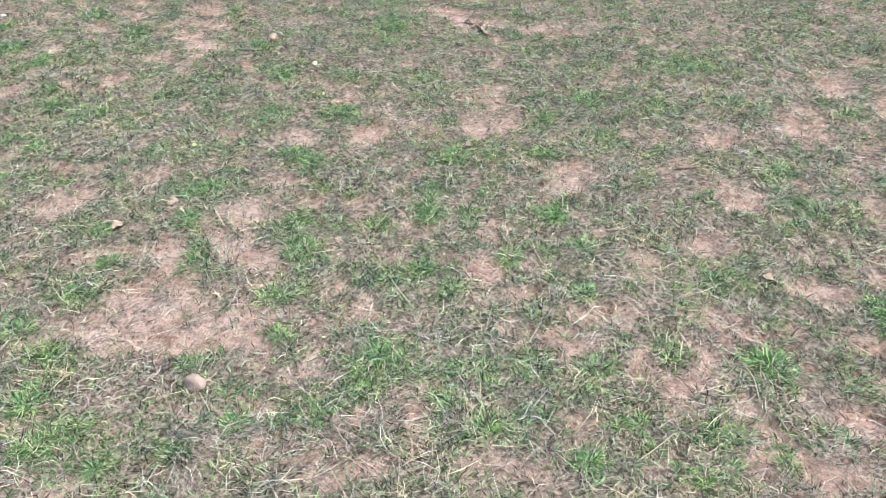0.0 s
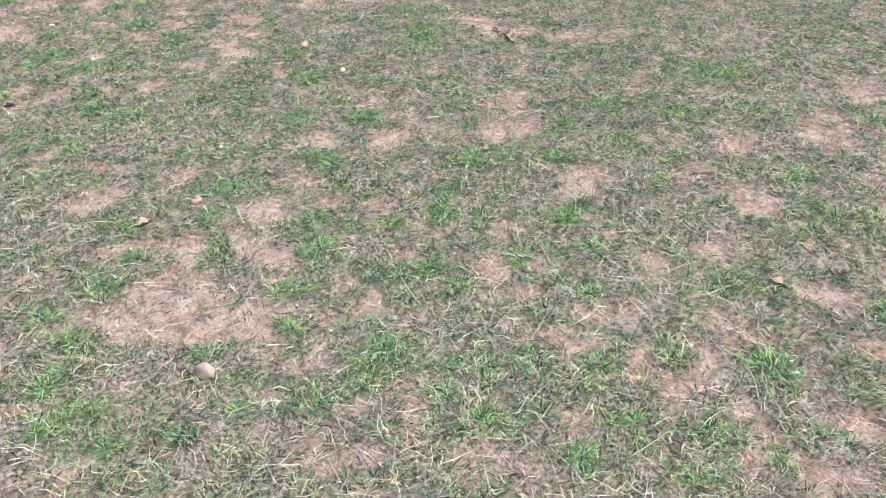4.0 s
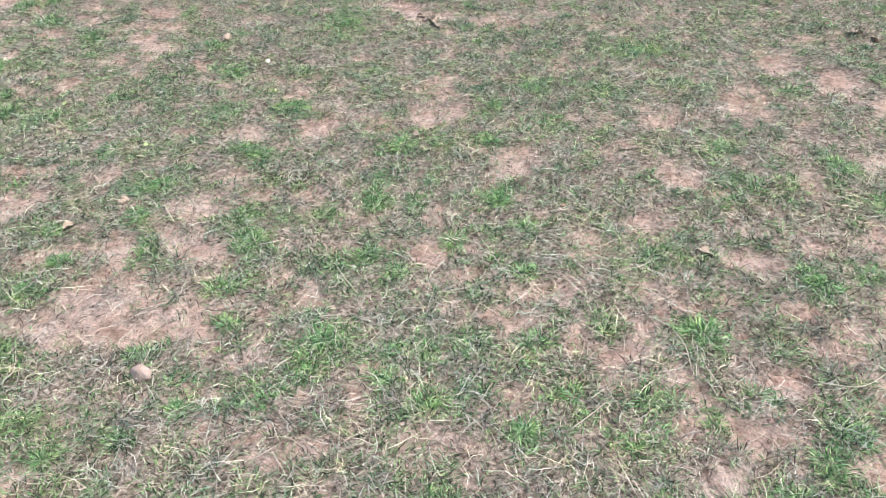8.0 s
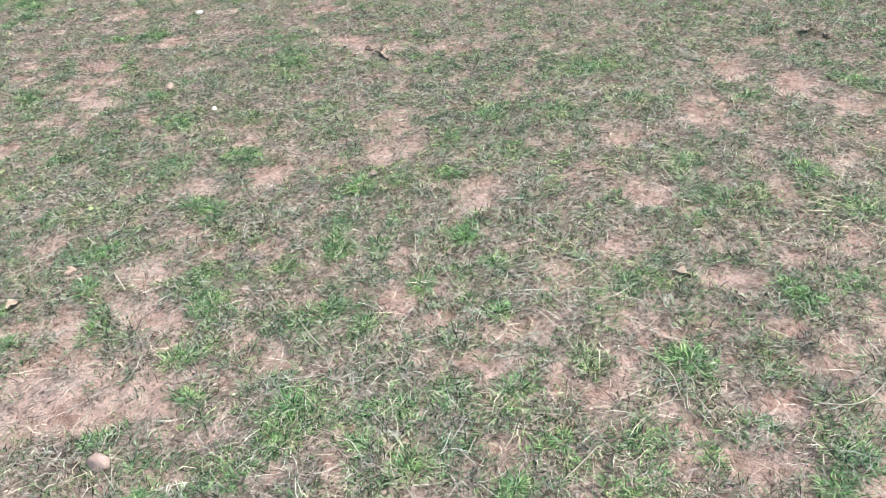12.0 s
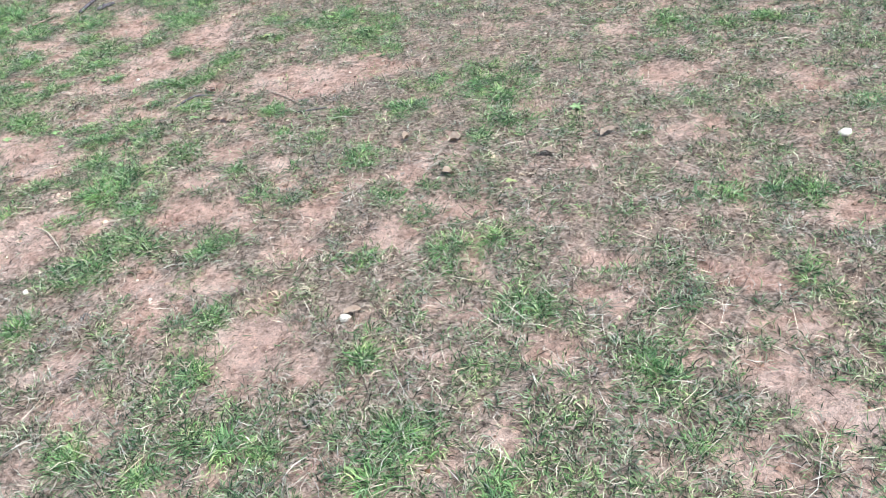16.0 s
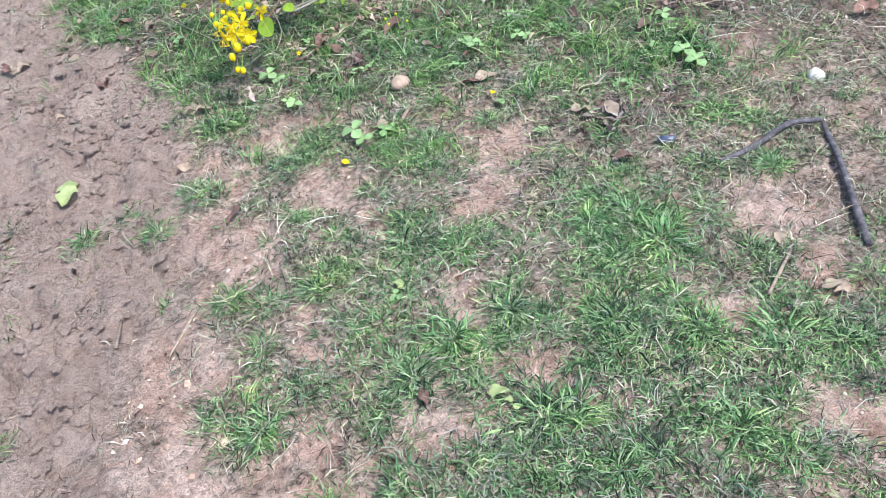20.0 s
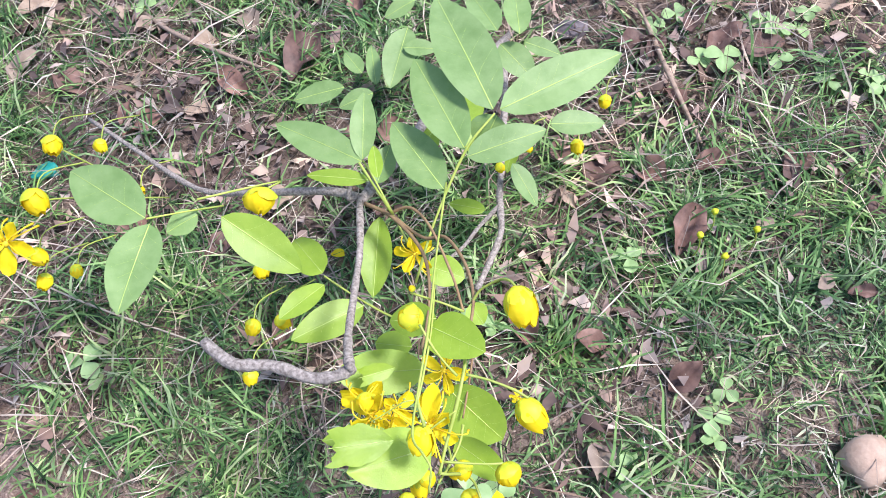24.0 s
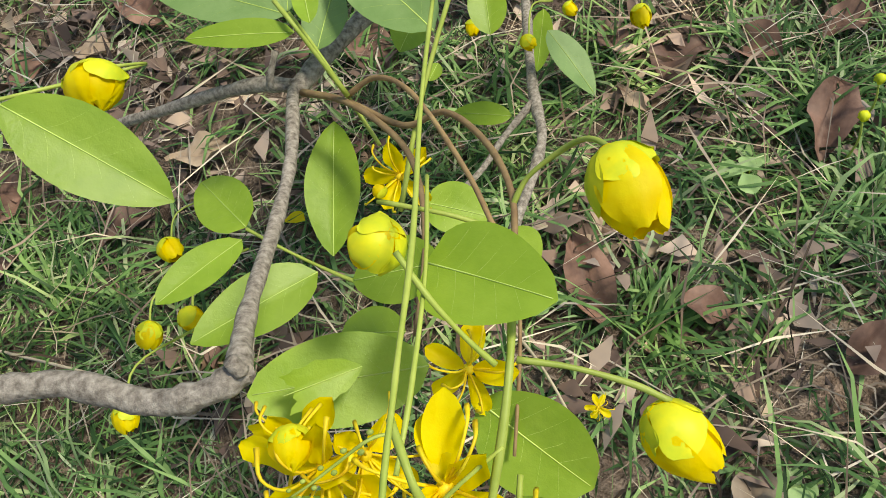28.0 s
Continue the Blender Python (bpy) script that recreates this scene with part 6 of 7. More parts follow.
fallen_leaf((-4.016, 6.730), (0.035, 0.021), 100, 418, DEAD, "dark red-brown dead leaf in the grass litter", lift=0.014, tilt=22)
fallen_leaf((-4.295, 6.676), (0.035, 0.022), 80, 419, PALE_DEAD, "pale pinkish-brown dead leaf in the leaf litter", lift=0.014, tilt=22)
fallen_leaf((-4.067, 6.679), (0.027, 0.019), 30, 420, PALE_DEAD, "pale pinkish-brown dead leaf in the leaf litter", lift=0.014, tilt=22)
fallen_leaf((-4.321, 6.499), (0.047, 0.027), 60, 421, PALE_DEAD, "pale pinkish-brown dead leaf in the leaf litter", lift=0.014, tilt=22)
fallen_leaf((-4.287, 6.611), (0.043, 0.022), 160, 422, DEAD, "dark red-brown dead leaf in the grass litter", lift=0.014, tilt=22)
fallen_leaf((-4.103, 6.967), (0.070, 0.027), 165, 423, DEAD, "dark red-brown dead leaf in the grass litter", lift=0.014, tilt=22)
fallen_leaf((-4.635, 6.848), (0.044, 0.029), 20, 424, DEAD, "dark red-brown dead leaf in the grass litter", lift=0.014, tilt=22)
fallen_leaf((-4.566, 6.885), (0.051, 0.029), 170, 425, PALE_DEAD, "pale pinkish-brown dead leaf in the leaf litter", lift=0.014, tilt=22)
fallen_leaf((-4.450, 6.842), (0.035, 0.021), 60, 426, DEAD, "dark red-brown dead leaf in the grass litter", lift=0.014, tilt=22)
fallen_leaf((-3.692, 6.916), (0.053, 0.035), 20, 427, PALE_DEAD, "pale pinkish-brown dead leaf in the leaf litter", lift=0.014, tilt=22)
fallen_leaf((-3.851, 6.936), (0.050, 0.025), 10, 428, PALE_DEAD, "pale pinkish-brown dead leaf in the leaf litter", lift=0.014, tilt=22)
fallen_leaf((-3.931, 6.524), (0.027, 0.020), 60, 429, DEAD, "dark red-brown dead leaf in the grass litter", lift=0.014, tilt=22)
fallen_leaf((-4.044, 6.599), (0.026, 0.016), 20, 430, PALE_DEAD, "pale pinkish-brown dead leaf in the leaf litter", lift=0.014, tilt=22)
fallen_leaf((-3.952, 6.660), (0.035, 0.021), 30, 431, DEAD, "dark red-brown dead leaf in the grass litter", lift=0.014, tilt=22)
fallen_leaf((-4.277, 7.225), (0.044, 0.027), 20, 432, DEAD, "dark red-brown dead leaf in the grass litter", lift=0.014, tilt=22)
fallen_leaf((-4.355, 7.192), (0.043, 0.030), 50, 433, DEAD, "dark red-brown dead leaf in the grass litter", lift=0.014, tilt=22)
fallen_leaf((-4.798, 7.408), (0.062, 0.036), 60, 434, PALE_DEAD, "pale pinkish-brown dead leaf in the leaf litter", lift=0.014, tilt=22)
fallen_leaf((-4.607, 7.159), (0.052, 0.026), 10, 435, PALE_DEAD, "pale pinkish-brown dead leaf in the leaf litter", lift=0.014, tilt=22)
fallen_leaf((-4.640, 7.059), (0.049, 0.025), 150, 436, PALE_DEAD, "pale pinkish-brown dead leaf in the leaf litter", lift=0.014, tilt=22)


def more_litter():
    """Brown leaves strewn in the grass under and behind the shrub."""
    rng = random.Random(21)
    kept = 0
    while kept < 190:
        x, y = rng.uniform(-5.7, -2.8), rng.uniform(6.2, 8.2)
        if rng.random() > float(litter_zone(np.array([x]), np.array([y]))[0]) * (0.12 + 0.88 * min(max((y - 6.4) / 0.8, 0), 1)):
            continue
        kept += 1
        size = rng.uniform(0.03, 0.068)
        fallen_leaf((x, y), (size, size * rng.uniform(0.35, 0.65)), rng.uniform(0, 360), 100 + kept, rng.choice((DEAD, DEAD, PALE_DEAD)),
                    "brown dead leaf in the grass litter", lift=rng.uniform(0.006, 0.02))


more_litter()


def leaf_litter():
    """Broken brown leaf pieces between the stems."""
    rng = np.random.default_rng(33)
    x, y = rng.uniform(-6.0, -2.7, 60000), rng.uniform(5.6, 8.3, 60000)
    keep = rng.random(len(x)) < np.maximum(0.04 * litter_zone(x, y), 0.8 * brown_patch(x, y)) * (1 - path_side(x, y))
    x, y = x[keep], y[keep]
    n = len(x)
    v, f, s = blades(rng, x, y, land(x, y) + rng.uniform(0.002, 0.016, n), rng.uniform(0, 2 * np.pi, n), np.minimum(rng.gamma(2.5, 0.0075, n) + 0.006, 0.04),
                     np.minimum(rng.gamma(2.5, 0.0032, n) + 0.002, 0.014), np.clip(rng.normal(0.05, 0.25, n), -0.1, 0.6), rng.uniform(-0.2, 0.5, n), 0.8)
    tagged(new("leaf_litter", mesh_from("leaf_litter", v, f, s, LITTER)), "crumbled purple-brown leaf litter under a shrub", "leaf litter", kind="stuff")


leaf_litter()


def clover(name="clover"):
    """Three broad leaflets on a short stalk."""
    root = thing(name, (0, 0, 0), "low clover plant with rounded pale green leaflets", "clover", "clover plants")
    for h, (hx, hy, hz, g) in enumerate(((0, 0, 0.022, 1.0), (0.022, 0.012, 0.014, 0.7))):
        part("stem", tube([(0, 0, -0.01, 0.001), (hx * 0.6 + 0.002, hy * 0.5 + 0.001, hz * 0.6, 0.001), (hx, hy, hz, 0.0008)], 5, 3), STALK, root)
        for k in range(3):
            a = k * 2.09 + 0.3 + h * 0.8 + 0.25 * math.sin(k * 5 + h)
            tip = (hx + 0.022 * g * math.cos(a), hy + 0.022 * g * math.sin(a), hz + 0.004 * math.sin(k * 3 + h))
            part("leaflet", leaf_sheet((hx, hy, hz), tip, 0.019 * g, fold=0.2 + 0.2 * (k == 1), curl=0.14, belly=1.35, wavy=0.03, seed=k + 3 * h, rows=7, cols=3), CLOVER, root)
    return root


def all_clovers():
    first = clover()
    rng = random.Random(4)
    places = (((-2.312, 4.619), 0.62), ((-2.939, 4.605), 0.62), ((-2.771, 4.611), 0.62), ((-2.603, 4.883), 0.62), ((-2.710, 4.509), 0.62), ((-2.446, 4.344), 0.62),
              ((-4.165, 6.224), 1.7), ((-4.353, 6.371), 1.2), ((-4.450, 6.510), 1.5), ((-4.211, 6.497), 1.0), ((-3.426, 6.430), 1.6), ((-3.570, 6.345), 1.1),
              ((-3.918, 6.554), 1.25), ((-3.807, 6.590), 1.1), ((-3.744, 6.189), 0.8), ((-3.402, 6.388), 1.5), ((-3.491, 6.493), 1.0),
              ((-4.680, 7.262), 1.0), ((-4.016, 6.896), 1.35), ((-3.912, 6.916), 1.1), ((-3.950, 6.877), 1.0), ((-3.884, 6.930), 0.9), ((-3.918, 6.828), 1.0))
    more = (((-3.769, 6.836), 1.0), ((-3.925, 6.572), 1.3), ((-4.218, 6.683), 1.0), ((-3.942, 7.076), 1.0), ((-3.710, 6.964), 1.1), ((-4.037, 6.990), 1.0),
            ((-4.063, 6.986), 0.9), ((-3.874, 6.799), 1.0), ((-3.834, 6.710), 0.9), ((-3.829, 6.974), 0.9), ((-4.390, 6.671), 1.1), ((-3.949, 6.948), 0.8),
            ((-3.939, 6.922), 1.1), ((-3.607, 6.963), 1.2), ((-3.541, 6.872), 1.1), ((-3.753, 6.815), 1.0), ((-4.800, 6.753), 1.3), ((-4.181, 6.526), 0.8), ((-4.306, 6.486), 0.8))
    rest = (((-3.962, 6.482), 0.9), ((-4.100, 6.229), 1.1), ((-3.481, 6.781), 1.4), ((-3.841, 6.305), 0.9), ((-4.003, 5.724), 0.8), ((-3.721, 6.623), 1.0), ((-3.450, 6.621), 1.2))
    todo = places + more + rest
    for (x, y), g in todo[1:]:
        copy_thing(first, Matrix.Translation((x, y, land_at(x, y))) @ pose(0, 0, 0, rng.uniform(-15, 15), rng.uniform(-15, 15), rng.uniform(0, 360)) @ Matrix.Diagonal((g * 0.8, g * 0.8, g * 0.8, 1)))
    (x, y), g = todo[0]
    first.matrix_world = Matrix.Translation((x, y, land_at(x, y))) @ Matrix.Diagonal((0.5, 0.5, 0.5, 1))


all_clovers()


def seedlings():
    """Small weeds with a rosette of narrow leaves."""
    for i, (x, y, g) in enumerate((((-3.709, 4.836, 0.6)), ((0.515, 1.759, 0.42)), ((-1.104, 4.464, 0.6)), ((-4.227, 6.696, 0.5)))):
        z = land_at(x, y)
        root = thing("weed", (x, y, z), "small yellow-green broad-leaved weed growing in soil", "weed", "weeds")
        for k in range(6):
            a = k * 1.05 + i
            part("leaf", leaf_sheet((x, y, z + 0.004), (x + g * 0.035 * math.cos(a), y + g * 0.035 * math.sin(a), z + 0.018 * g), 0.015 * g, curl=0.15, seed=k, rows=7, cols=2), FALLEN if i == 0 else CLOVER, root)


seedlings()


def dry_weeds():
    """Withered brown weeds: a few bare stems that fan out of the ground."""
    rng = random.Random(31)
    for x, y in ((0.357, 3.450), (0.534, 2.154), (0.358, 3.446), (-1.943, 4.051), (2.068, 3.096), (-3.418, 5.761), (-3.712, 6.054)):
        z = land_at(x, y)
        root = thing("dry_weed", (x, y, z), "withered brown weed with bare branching stems", "dry weed", "dry weeds")
        for k in range(7):
            a, reach, high = rng.uniform(0, 6.28), rng.uniform(0.02, 0.06), rng.uniform(0.012, 0.05)
            bend = a + rng.uniform(-0.8, 0.8)
            part("stem", tube([(x, y, z - 0.004, 0.0016), (x + 0.5 * reach * math.cos(a), y + 0.5 * reach * math.sin(a), z + high * 0.7, 0.0012),
                               (x + reach * math.cos(bend), y + reach * math.sin(bend), z + high, 0.0008)], 5, 3, 0.1, k), TWIG, root)


dry_weeds()


def litter_scraps():
    def crumpled(at, size, material, label, name):
        bm = lump(at[0] * 7, 0.6)
        bmesh.ops.transform(bm, matrix=Matrix.Diagonal((size, size * 0.6, size * 0.35, 1)), verts=bm.verts)
        ob = part(name, bm, material, None, smooth=False)
        ob.location = (*at, land_at(*at) + size * 0.2)
        tagged(ob, label, "scrap")
    crumpled((-3.494, 6.128), 0.034, BLUE, "crumpled dark blue plastic scrap in grass", "plastic_scrap")
    crumpled((-4.836, 7.032), 0.035, TEAL, "crumpled teal plastic scrap under the shrub", "plastic_scrap")
    crumpled((-4.160, 7.015), 0.05, CHAR, "black crumpled scrap in leaf litter", "dark_scrap")


litter_scraps()


# ---- the flowering shrub ----
def unit(v):
    return Vector(v).normalized()


def petal_sheet(base, way, length, width, up, cup=0.5, seed=0):
    """A spoon-shaped petal."""
    b = Vector(base)
    tip = b + unit(way) * length
    return leaf_sheet(b, tip, width, up, fold=cup, curl=-0.12, belly=1.25, wavy=0.06, seed=seed, rows=9, cols=3, blunt=0.5)


def bud(parent, at, axis, size, seed=0, closed=True):
    """A closed bud: overlapping yellow petals round a core, under a small green calyx; axis points to its tip."""
    long, wide = size[0], size[1] * 0.9
    z = unit(axis)
    x = z.orthogonal().normalized()
    y = z.cross(x)
    c = Vector(at)
    shut = 0.86 if long < 1.25 * wide else 0.58
    turn = Matrix((x, y, z)).transposed()

    def shell(a0, a1, grow, low, high, n=7, rows=8, lip=0.0):
        bm = bmesh.new()
        rings = []
        for i in range(rows + 1):
            u = low + (high - low) * i / rows
            r = max(1 - abs(2 * u - 1) ** 2.7, 0.0) ** 0.5 * (1.04 - 0.16 * u) + 0.004
            edge = 1.0
            row = []
            for k in range(n + 1):
                mid, half = (a0 + a1) / 2, (a1 - a0) / 2 * (1.0 if n == 12 else 0.45 + 0.6 * math.sin(math.pi * min(max((u - low) / (high - low), 0.0), 1.0) ** 0.8))
                a = mid + half * (2 * k / n - 1)
                rim = 1 + lip * abs(2 * k / n - 1) ** 3
                row.append(bm.verts.new(c + turn @ Vector((math.cos(a) * r * wide / 2 * grow * rim * edge, math.sin(a) * r * wide / 2 * grow * rim * edge, (u - 0.5) * long * (1 + 0.02 * (grow - 1))))))
            rings.append(row)
        for a, b in zip(rings, rings[1:]):
            for k in range(n):
                bm.faces.new((a[k], a[k + 1], b[k + 1], b[k]))
        for v in bm.verts:
            v.co += (v.co - c) * 0.09 * noise.noise((v.co - c) * 2.4 / wide + Vector((seed * 5, grow * 9, 0)))
        return bm
    def wrap(a0, half, grow, low, high, seed2, n=10, rows=9, flare=0.0):
        """One petal laid round the bud, with an uneven rim and a blunt frilled end."""
        bm = bmesh.new()
        rings = []
        for i in range(rows + 1):
            t = i / rows
            u = low + (high - low) * t
            r = math.sqrt(max(1 - (1 - min(u / 0.46, 1.0)) ** 2, 0.0)) if u < 0.46 else 1 - shut * ((u - 0.46) / 0.54) ** 2.2
            open_half = half * (0.55 + 0.55 * math.sin(math.pi * (0.12 + 0.72 * t)))
            row = []
            for k in range(n + 1):
                v = 2 * k / n - 1
                a = a0 + open_half * v + 0.18 * t
                frill = noise.noise(Vector((v * 2.3 + seed2 * 7, t * 2.5, seed2)))
                crease = noise.noise(Vector((v * 4.5 + seed2 * 3, t * 1.6, seed2 + 5)))
                rad = wide / 2 * grow * (r + 0.02) * (1 + 0.11 * abs(v) ** 4 * t + flare * t ** 4 + 0.06 * frill + 0.055 * crease * (1 - 0.4 * t))
                end = (0.06 * frill - 0.09 * v * v) * t ** 5
                row.append(bm.verts.new(c + turn @ Vector((math.cos(a) * rad, math.sin(a) * rad, (u - 0.5 + end) * long))))
            rings.append(row)
        for a, b in zip(rings, rings[1:]):
            for k in range(n):
                bm.faces.new((a[k], a[k + 1], b[k + 1], b[k]))
        return bm
    core = part("bud", shell(0, 2 * math.pi, 0.86, 0.0, 0.9, 12), PETAL, parent, "plump yellow flower bud")
    for k in range(5):
        a = seed + k * 1.257 * 2
        part("petal", wrap(a, 0.76, 0.90 + 0.05 * k, 0.01, 0.93 + 0.035 * ((k * 2 + int(seed * 3)) % 4), seed + k, flare=0.05 * ((k + int(seed * 5)) % 3)), PETAL, core)
    for k in range(4):
        a = seed * 2 + k * 1.571
        part("sepal", wrap(a, 0.80, 1.12 + 0.02 * (k % 2), -0.01, 0.36 + 0.12 * ((k + int(seed * 7)) % 3), seed + 9 + k, 8, 7, -0.03), CALYX, core, "yellow-green sepal")
    return core


def stalk(parent, points, material=None, name="flower_stalk", label="", knobs=0.10, sides=7, seed=0, slim=0.78):
    points = [(*q[:3], q[3] * slim) for q in points]
    return part(name, tube(points, sides, 5, knobs, seed), material or STALK, parent, label)


# Upper leaves: the sky's grey sheen is mixed into the base green.
SHEEN_LEAF = plain_material("sky_sheen_leaf", (0.185, 0.315, 0.10), (0.28, 0.42, 0.165), 45, 0.5, 0.45, 0.25, 0.1, 0.0004, 260)


def leaf(parent, base, tip, width, up=(0, -0.3, 1), fold=0.18, curl=0.08, belly=0.85, torn=0, seed=0, label=""):
    blunt = 0.56 if seed in (3, 4, 6, 8, 10, 11, 12, 24) else 0.7
    ob = part("leaf", leaf_sheet(base, tip, width, up, fold, curl, belly, 0.006, torn, seed, 14, 4, blunt), SHEEN_LEAF if seed >= 30 else LEAF, parent, label)
    rib = midrib_tube(base, tip, up, curl, width * 0.011)
    part("midrib", side_veins(rib, base, tip, width, up, fold, curl, belly, blunt) if not torn else rib, RIB, ob)
    return ob


def flower(parent, at, axis, size, seed=0):
    """An open flower: five spoon-shaped petals and long curled stamens."""
    rng = random.Random(seed)
    z = unit(axis)
    x = z.orthogonal().normalized()
    y = z.cross(x)
    c = Vector(at)
    bm = bmesh.new()
    bmesh.ops.create_icosphere(bm, subdivisions=2, radius=size * 0.07, matrix=Matrix.Translation(c))
    core = part("flower", bm, STAMEN, parent, "open yellow flower with curled stamens")
    for k in range(5):
        a = seed + k * 1.257 + rng.uniform(-0.2, 0.2)
        out = x * math.cos(a) + y * math.sin(a)
        part("petal", petal_sheet(c + out * size * 0.05, out + z * rng.uniform(-0.6, 1.0), size * rng.uniform(0.40, 0.58), size * rng.uniform(0.19, 0.29), z, rng.uniform(0.3, 0.8), seed + k), PETAL, core)
    for k in range(9):
        a = seed * 3 + k * 1.3 + rng.uniform(-0.3, 0.3)
        out = x * math.cos(a) + y * math.sin(a)
        far, high = rng.uniform(0.35, 0.66), rng.uniform(0.12, 0.42)
        p = [c + out * size * 0.03, c + out * size * far * 0.45 + z * size * high, c + out * size * far * 0.85 + z * size * high * 1.15, c + out * size * far + z * size * high * 0.5]
        part("stamen", tube([(*q, size * (0.022 if i == 3 else 0.013)) for i, q in enumerate(p)], 5, 4), STAMEN, core)
    return core


def shrub():
    root = thing("golden_shower_shrub", ((-4.2300, 7.0420, 0.000)), "low golden shower shrub with yellow flowers and buds", "shrub")
    wood = dict(material=BARK, name="branch", knobs=0.11, sides=10, slim=0.62)
    # woody stems
    stalk(root, [(*(-4.2300, 7.0420, 0.000), 0.010), (*(-4.3700, 6.8530, 0.130), 0.0088), (*(-4.4090, 6.7820, 0.175), 0.0082), (*(-4.4430, 6.7510, 0.185), 0.008), (*(-4.4650, 6.7290, 0.190), 0.0078)], label="grey woody stem", seed=1, **wood)
    stalk(root, [(*(-4.4600, 6.7320, 0.189), 0.0062), (*(-4.4840, 6.7530, 0.182), 0.0058), (*(-4.5180, 6.7770, 0.165), 0.0055), (*(-4.5660, 6.8100, 0.140), 0.0052), (*(-4.6260, 6.8610, 0.105), 0.0045), (*(-4.6930, 6.9550, 0.083), 0.004), (*(-4.7480, 7.0340, 0.066), 0.0034)], seed=2, **wood)
    stalk(root, [(*(-4.4650, 6.7300, 0.191), 0.0050), (*(-4.4740, 6.6730, 0.210), 0.0046), (*(-4.4840, 6.6290, 0.230), 0.0045), (*(-4.4940, 6.5790, 0.260), 0.0046), (*(-4.4960, 6.5530, 0.278), 0.0055), (*(-4.4960, 6.5400, 0.286), 0.0064)], seed=3, **wood)
    stalk(root, [(*(-4.4950, 6.5420, 0.284), 0.0064), (*(-4.5060, 6.5400, 0.284), 0.0067), (*(-4.5230, 6.5450, 0.282), 0.0067), (*(-4.5450, 6.5600, 0.284), 0.0067), (*(-4.5700, 6.5690, 0.286), 0.0066), (*(-4.5870, 6.5910, 0.286), 0.0060)], seed=4, label="broken end of a grey branch", **wood)
    stalk(root, [(*(-4.2480, 7.0180, 0.011), 0.0065), (*(-4.2890, 6.8820, 0.055), 0.006), (*(-4.3300, 6.7660, 0.094), 0.0054), (*(-4.3390, 6.7360, 0.099), 0.0052), (*(-4.3500, 6.7030, 0.105), 0.005), (*(-4.3870, 6.6550, 0.110), 0.0045)], seed=5, **wood)
    stalk(root, [(*(-4.3400, 6.7400, 0.099), 0.0036), (*(-4.3650, 6.7240, 0.099), 0.0033), (*(-4.3890, 6.7060, 0.099), 0.003), (*(-4.4190, 6.6960, 0.096), 0.0026)], seed=6, **wood)
    stalk(root, [(*(-4.4670, 6.7330, 0.192), 0.0034), (*(-4.4740, 6.7320, 0.198), 0.003), (*(-4.4650, 6.7390, 0.210), 0.0026)], seed=7, label="short snapped side twig", **wood)
    stalk(root, [(*(-4.4950, 6.5400, 0.287), 0.0042), (*(-4.4960, 6.5420, 0.292), 0.0034)], seed=8, **wood)
    # brown and green flower stalks that hang over from the fork
    thin = dict(material=BROWN_STALK, name="twig", knobs=0.04, slim=0.62)
    stalk(root, [(*(-4.4610, 6.7250, 0.192), 0.0031), (*(-4.4430, 6.6990, 0.202), 0.0028), (*(-4.4290, 6.6620, 0.210), 0.0025), (*(-4.4270, 6.6330, 0.215), 0.0022), (*(-4.4360, 6.5960, 0.220), 0.0019), (*(-4.4510, 6.5640, 0.220), 0.0016)], seed=9, **thin)
    stalk(root, [(*(-4.4410, 6.6970, 0.202), 0.0026), (*(-4.4230, 6.6650, 0.210), 0.0024), (*(-4.4070, 6.6510, 0.225), 0.0023), (*(-4.4000, 6.6170, 0.240), 0.0022), (*(-4.4030, 6.5800, 0.255), 0.002), (*(-4.4160, 6.5480, 0.260), 0.0018)], seed=10, **thin)
    stalk(root, [(*(-4.4410, 6.7020, 0.202), 0.0024), (*(-4.4260, 6.6930, 0.215), 0.0021), (*(-4.4160, 6.6620, 0.230), 0.0019), (*(-4.4120, 6.6070, 0.245), 0.0017), (*(-4.4130, 6.5710, 0.255), 0.0016)], seed=11, **thin)
    stalk(root, [(*(-4.4050, 6.5910, 0.160), 0.0015), (*(-4.4180, 6.5640, 0.150), 0.0015), (*(-4.4340, 6.5340, 0.140), 0.0013)], seed=12, **thin)
    stalk(root, [(*(-4.4140, 6.5880, 0.150), 0.001), (*(-4.4040, 6.5750, 0.110), 0.001), (*(-4.4020, 6.5470, 0.094), 0.001), (*(-4.4130, 6.5220, 0.077), 0.001)], material=PALE_STEM, name="dry_stalk")
    # long green stalks
    stalk(root, [(*(-4.3960, 6.6690, 0.270), 0.0010), (*(-4.4200, 6.6000, 0.295), 0.0010), (*(-4.4390, 6.5440, 0.310), 0.0010), (*(-4.4540, 6.5060, 0.320), 0.0010), (*(-4.4660, 6.4750, 0.325), 0.0010), (*(-4.4630, 6.4610, 0.330), 0.0009), (*(-4.4610, 6.4520, 0.330), 0.0009), (*(-4.4660, 6.4420, 0.320), 0.0008)])
    stalk(root, [(*(-4.4270, 6.5900, 0.270), 0.0009), (*(-4.4390, 6.5520, 0.280), 0.0009), (*(-4.4540, 6.5180, 0.285), 0.0010), (*(-4.4650, 6.4980, 0.285), 0.0009)])
    stalk(root, [(*(-4.4170, 6.5450, 0.262), 0.0017), (*(-4.4260, 6.5240, 0.265), 0.0017), (*(-4.4370, 6.5050, 0.260), 0.0017), (*(-4.4510, 6.4850, 0.250), 0.0016), (*(-4.4600, 6.4700, 0.245), 0.0015)])
